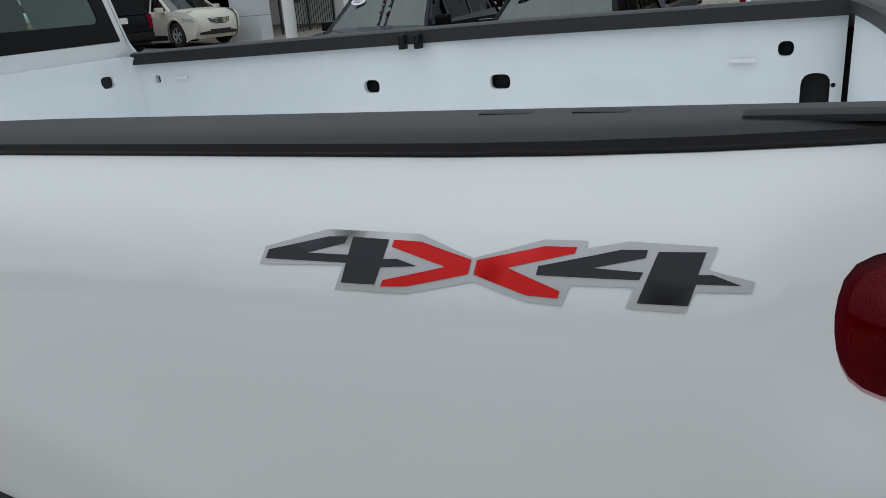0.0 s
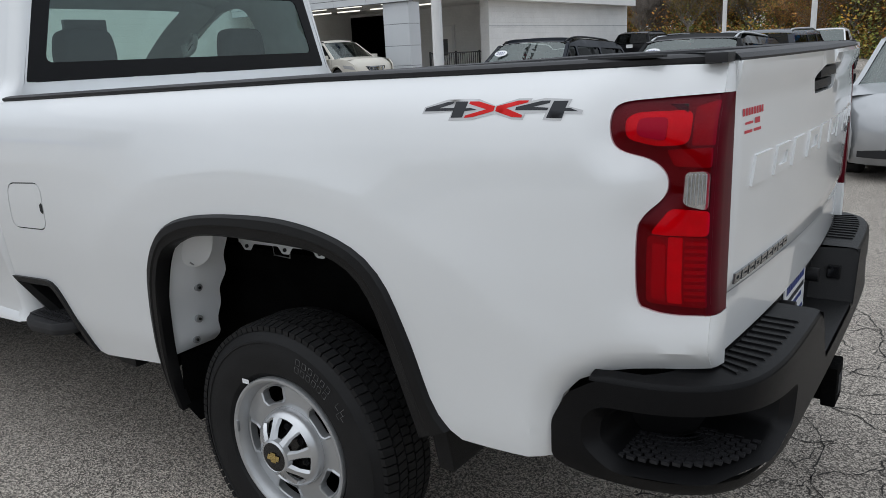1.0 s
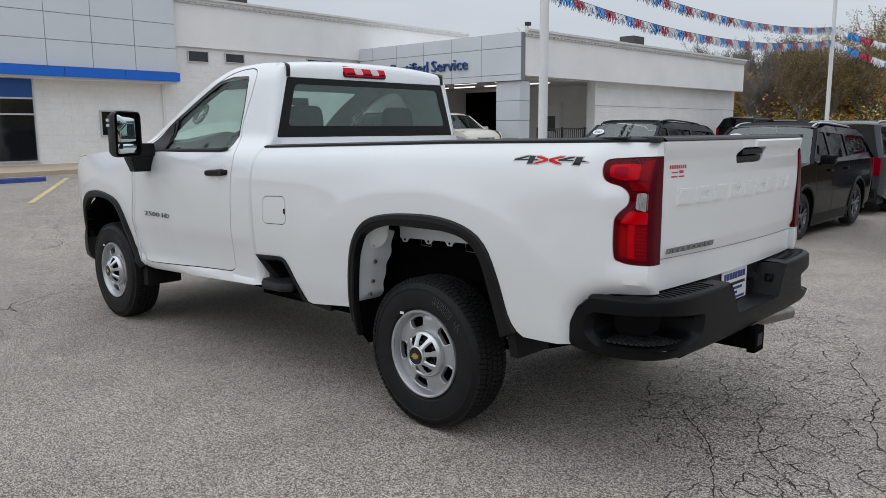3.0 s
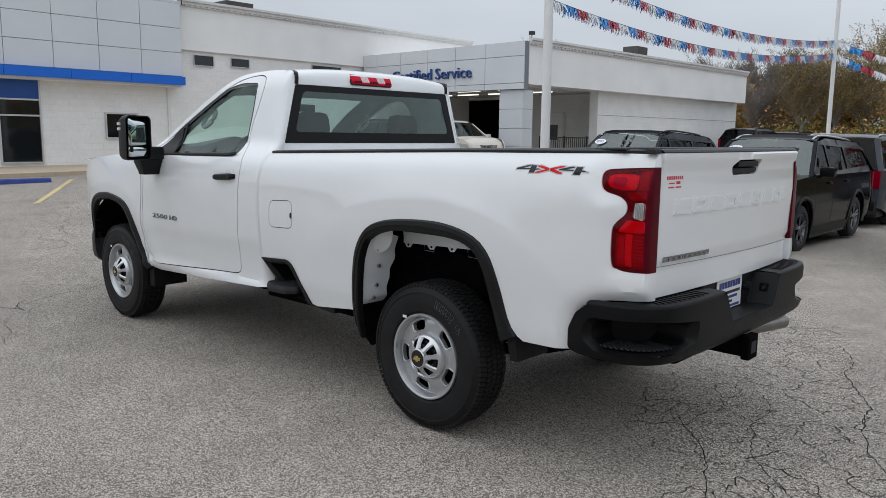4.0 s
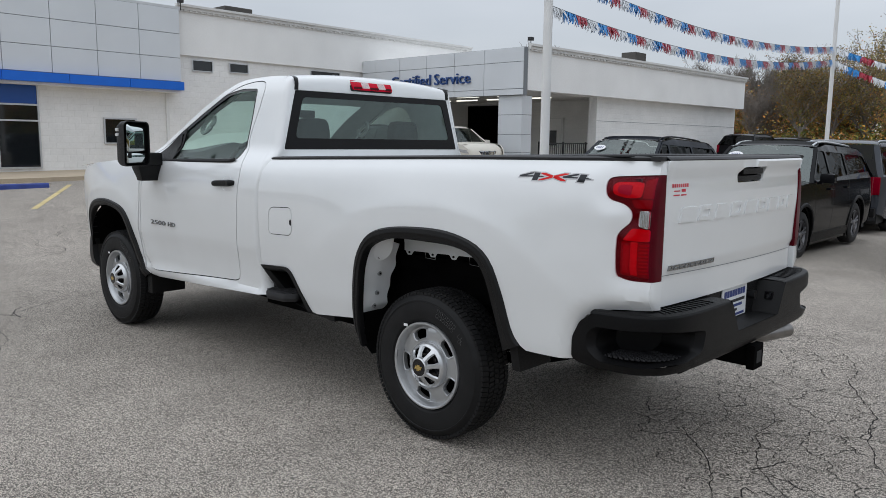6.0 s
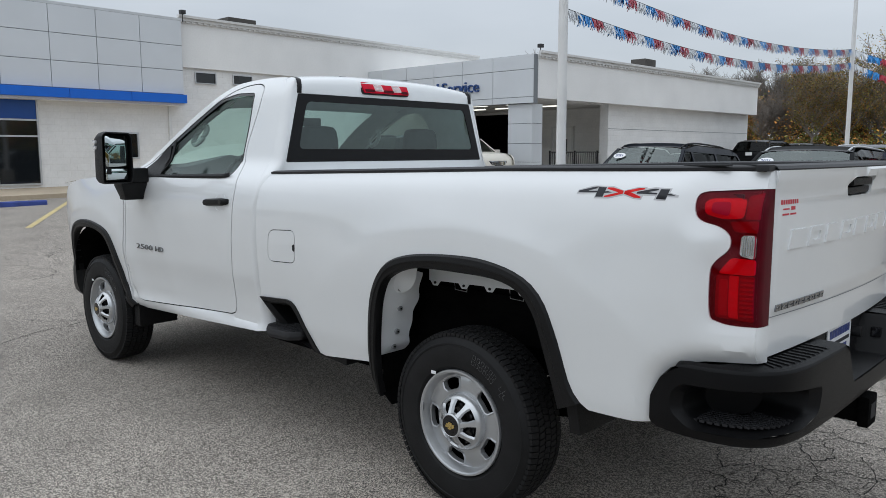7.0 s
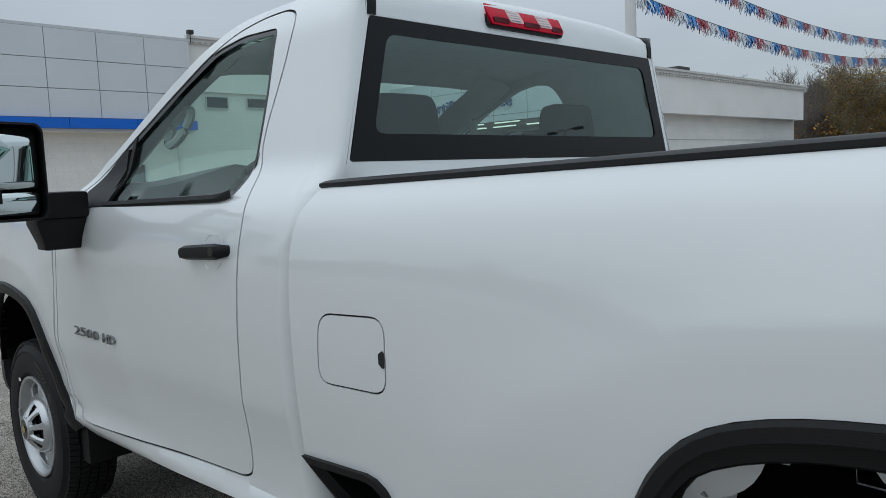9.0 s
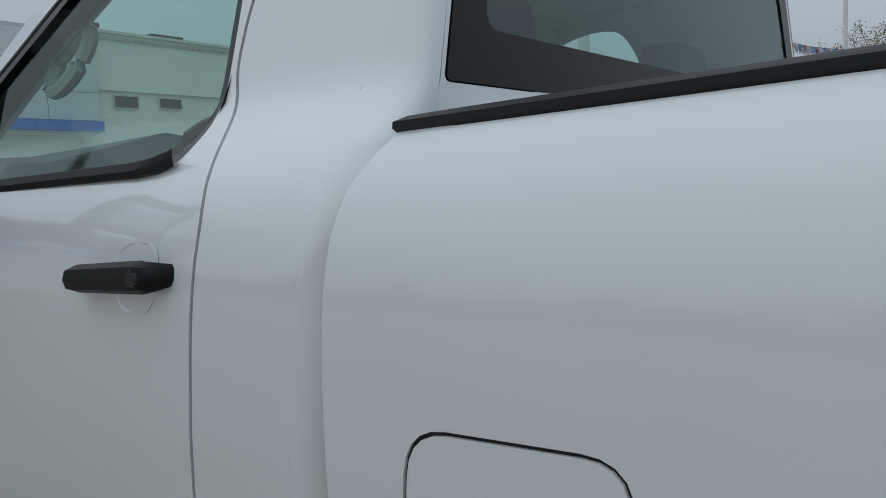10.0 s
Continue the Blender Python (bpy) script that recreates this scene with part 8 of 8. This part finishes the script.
car("pickup", "white crew pickup parked beyond the SUVs", "pickup truck", -4.4, 37.0, DOWN, WHITE_CAR, 5.8, 2.0, 1.9, 3.7, 0.40, 1.25, 1.22, bed=1.0, rails=False)
car("car", "dark sedan parked at the edge of the lot", "car", -10.9, 37.5, radians(90), INK, 4.7, 1.82, 1.40, 2.75, 0.34, 0.88, 0.92, rails=False)
car("suv", "charcoal SUV parked beyond the row", "suv", 0.55, 21.5, radians(90), CHARCOAL, 5.0, 1.98, 1.80, 2.9, 0.39, 1.12, 1.14)
car("pickup", "dark pickup parked in the far row", "pickup truck", 1.6, 36.0, DOWN, INK, 5.8, 2.0, 1.95, 3.7, 0.40, 1.28, 1.24, bed=1.0, rails=False)


# ---- autumn trees round the lot ----
def tree_mesh(seed, h, leaves, mats, spread, bare=0.0, twigs=3):
    """Trunk-and-limb mesh and crown mesh for one tree."""
    rnd = random.Random(seed)
    bm = bmesh.new()
    tips = []

    def limb(p, d, length, r, depth):
        n = 4
        pts, rad = [p.copy()], [r]
        for i in range(n):
            d = (d + Vector((rnd.uniform(-0.22, 0.22), rnd.uniform(-0.22, 0.22), rnd.uniform(-0.06, 0.16)))).normalized()
            p = p + d * length / n
            pts.append(p.copy())
            rad.append(max(0.011 if depth > 2 else 0.016, r * (1 - 0.75 * (i + 1) / n)))
            if depth < twigs and i >= 1 - (depth > 0):
                for _ in range(rnd.choice((1, 2, 2, 3)) if depth else rnd.choice((3, 4))):
                    a = rnd.uniform(0, 6.283)
                    up = rnd.uniform(0.15, 0.75)
                    nd = (d * 0.55 + Vector((math.cos(a) * spread, math.sin(a) * spread, up))).normalized()
                    limb(p.copy(), nd, length * rnd.uniform(0.42, 0.62), rad[-1] * 0.62, depth + 1)
            if depth >= 2:
                tips.append(p.copy())
        tube(bm, pts, rad, 7 if depth == 0 else 4 if depth == 1 else 3)

    limb(Vector((0, 0, -0.3)), Vector((rnd.uniform(-0.05, 0.05), rnd.uniform(-0.05, 0.05), 1)), h * 0.50, h * 0.016 + 0.04, 0)
    wood = mesh_of("trunk", bm, BARK, True)
    vs, fs = [], []
    mids = []
    for k in range(leaves):
        c = rnd.choice(tips) + Vector((rnd.gauss(0, 0.22), rnd.gauss(0, 0.22), rnd.gauss(0, 0.20)))
        if rnd.random() < bare and c.z > h * 0.55:
            continue
        u = Vector((rnd.gauss(0, 1), rnd.gauss(0, 1), rnd.gauss(0, 0.7))).normalized()
        v = u.orthogonal().normalized()
        s = rnd.uniform(0.032, 0.075)
        b = len(vs)
        vs += [c - u * s - v * s * 0.5, c + u * s - v * s * 0.6, c + u * s * 0.7 + v * s * 0.6, c - u * s * 0.8 + v * s * 0.5]
        fs.append((b, b + 1, b + 2, b + 3))
        mids.append(0 if rnd.random() < 0.72 else 1)
    me = bpy.data.meshes.new("crown")
    me.from_pydata([tuple(v) for v in vs], [], fs)
    for m in mats:
        me.materials.append(m)
    me.polygons.foreach_set("material_index", mids)
    return wood, me


KINDS = [
    (tree_mesh(11, 9.0, 8000, (LEAF_RUST, LEAF_OLIVE), 0.9), "rust-brown autumn tree"),
    (tree_mesh(12, 10.5, 10000, (LEAF_OLIVE, LEAF_GREEN), 0.9), "olive-green autumn tree"),
    (tree_mesh(13, 11.0, 2200, (LEAF_RUST, LEAF_OLIVE), 0.7, 0.85, 4), "nearly bare autumn tree with grey twigs"),
    (tree_mesh(14, 7.0, 8500, (LEAF_GOLD, LEAF_RUST), 1.0), "golden autumn tree"),
    (tree_mesh(15, 12.0, 9500, (LEAF_OLIVE, LEAF_RUST), 0.85, 0.25), "tall olive and rust autumn tree"),
    (tree_mesh(16, 10.0, 900, (LEAF_RUST, LEAF_OLIVE), 0.75, 0.9, 4), "bare autumn tree with a few rust leaves"),
]


def tree(kind, x, y, s, turn):
    (wood, crown), label = KINDS[kind]
    ob = thing("tree", label + " beyond the lot", "tree", "trees round the lot")
    for nm, me in (("trunk", wood), ("crown", crown)):
        p = new(nm, me)
        p.parent = ob
    ob.matrix_world = Matrix.Translation((x, y, ground_z(x, y) - 0.1)) @ Matrix.Rotation(turn, 4, "Z") @ Matrix.Scale(s, 4)
    return ob


rt = random.Random(21)
for row, (y0, n, x0, x1, k0) in enumerate(((54, 26, -22, 22, 0.60), (58, 26, -25, 25, 0.72), (63, 24, -29, 28, 0.80), (70, 22, -33, 30, 0.92))):
    for i in range(n):
        x = x0 + (x1 - x0) * (i + rt.uniform(0.1, 0.9)) / n
        if x < -19.0:
            k = rt.choice((2, 5, 2, 0, 5)) if row < 2 else rt.choice((2, 5, 2))
        elif x < -16.0:
            k = rt.choice((1, 4, 2)) if row < 2 else rt.choice((1, 1, 5))
        else:
            k = rt.choice((0, 0, 2, 0, 4, 4)) if row < 2 else rt.choice((4, 0, 0))
        tree(k, x, y0 + rt.uniform(-1.5, 1.5), k0 * rt.uniform(0.8, 1.1) * (1.0 + 0.20 * min(1, max(0, (x + 17) / 4))), rt.uniform(0, 6.28))
tree(5, -44.0, 62.0, 1.15, 1.0)
for i in range(26):
    tree(rt.choice((0, 1, 2, 4)), 70 + rt.uniform(-4, 8), -60 + 8 * i + rt.uniform(-2, 2), rt.uniform(0.62, 0.9), rt.uniform(0, 6.28))
for i in range(20):
    tree(rt.choice((0, 1, 2, 4)), -75 + 8 * i + rt.uniform(-2, 2), -60 + rt.uniform(-5, 4), rt.uniform(0.75, 1.05), rt.uniform(0, 6.28))


def thicket():
    """Dense low growth below the trees."""
    vs, fs, mi = [], [], []
    r = random.Random(5)
    for k in range(130000):
        x, y = r.uniform(-30, 34), 52.5 + 22 * r.random() ** 1.5
        z = min(abs(r.gauss(0, 1)), 1.9 + 0.3 * r.random()) * (1.3 + 0.07 * (y - 52)) * (1.0 + 0.9 * noise.noise(Vector((x * 0.35, y * 0.35, 0)))) + 0.05
        c = Vector((x, y, z + ground_z(x, y)))
        u = Vector((r.gauss(0, 1), r.gauss(0, 1), r.gauss(0, 0.8))).normalized()
        v = u.orthogonal().normalized()
        s = r.uniform(0.045, 0.105)
        b = len(vs)
        vs += [tuple(c - u * s - v * s * 0.5), tuple(c + u * s - v * s * 0.6), tuple(c + u * s * 0.7 + v * s * 0.6), tuple(c - u * s * 0.8 + v * s * 0.5)]
        fs.append((b, b + 1, b + 2, b + 3))
        gold = noise.noise(Vector((x * 0.4, y * 0.4, 7.0)))
        tone = noise.noise(Vector((x * 0.5, y * 0.5, 21.0)))
        mi.append(3 if gold > 0.34 and r.random() < 0.6 else (r.choice((0, 2, 2)) if tone > 0.0 else r.choice((1, 1, 0))))
    me = bpy.data.meshes.new("thicket")
    me.from_pydata(vs, [], fs)
    for m in (LEAF_OLIVE, LEAF_RUST, LEAF_GREEN, LEAF_GOLD):
        me.materials.append(m)
    me.polygons.foreach_set("material_index", mi)
    return tagged(new("thicket", me), "dense brown and olive undergrowth below the trees", "undergrowth", kind="stuff")


def far_hedge(name, x0, x1, y0, y1, top, seed):
    """A long belt of brush across the road, seen only in the glass and the paint."""
    r = np.random.RandomState(seed)
    n = 42000
    x, y = r.uniform(x0, x1, n), r.uniform(y0, y1, n)
    bumpy = np.array([noise.noise(Vector((a * 0.12, b * 0.12, seed))) for a, b in zip(x, y)])
    z = top * (1 + 0.35 * bumpy) * r.uniform(0.0, 1.0, n) ** 0.8
    c = np.stack([x, y, z], 1)
    u = r.normal(size=(n, 3))
    u /= np.linalg.norm(u, axis=1)[:, None]
    v = np.cross(u, r.normal(size=(n, 3)))
    v /= np.linalg.norm(v, axis=1)[:, None]
    k = r.uniform(0.15, 0.38, (n, 1))
    quad = np.stack([c - u * k - v * k, c + u * k - v * k, c + u * k + v * k, c - u * k + v * k], 1).reshape(-1, 3)
    me = bpy.data.meshes.new(name)
    me.from_pydata(quad.tolist(), [], np.arange(4 * n).reshape(-1, 4).tolist())
    for m in (LEAF_OLIVE, LEAF_RUST, LEAF_GREEN):
        me.materials.append(m)
    me.polygons.foreach_set("material_index", r.randint(0, 3, n).tolist())
    return tagged(new(name, me), "long belt of brown and olive brush across the road", "undergrowth", kind="stuff")


thicket()
far_hedge("brush_belt_south", -90, 90, -66, -54, 5.2, 3)
far_hedge("brush_belt_east", 66, 80, -70, 150, 5.5, 4)
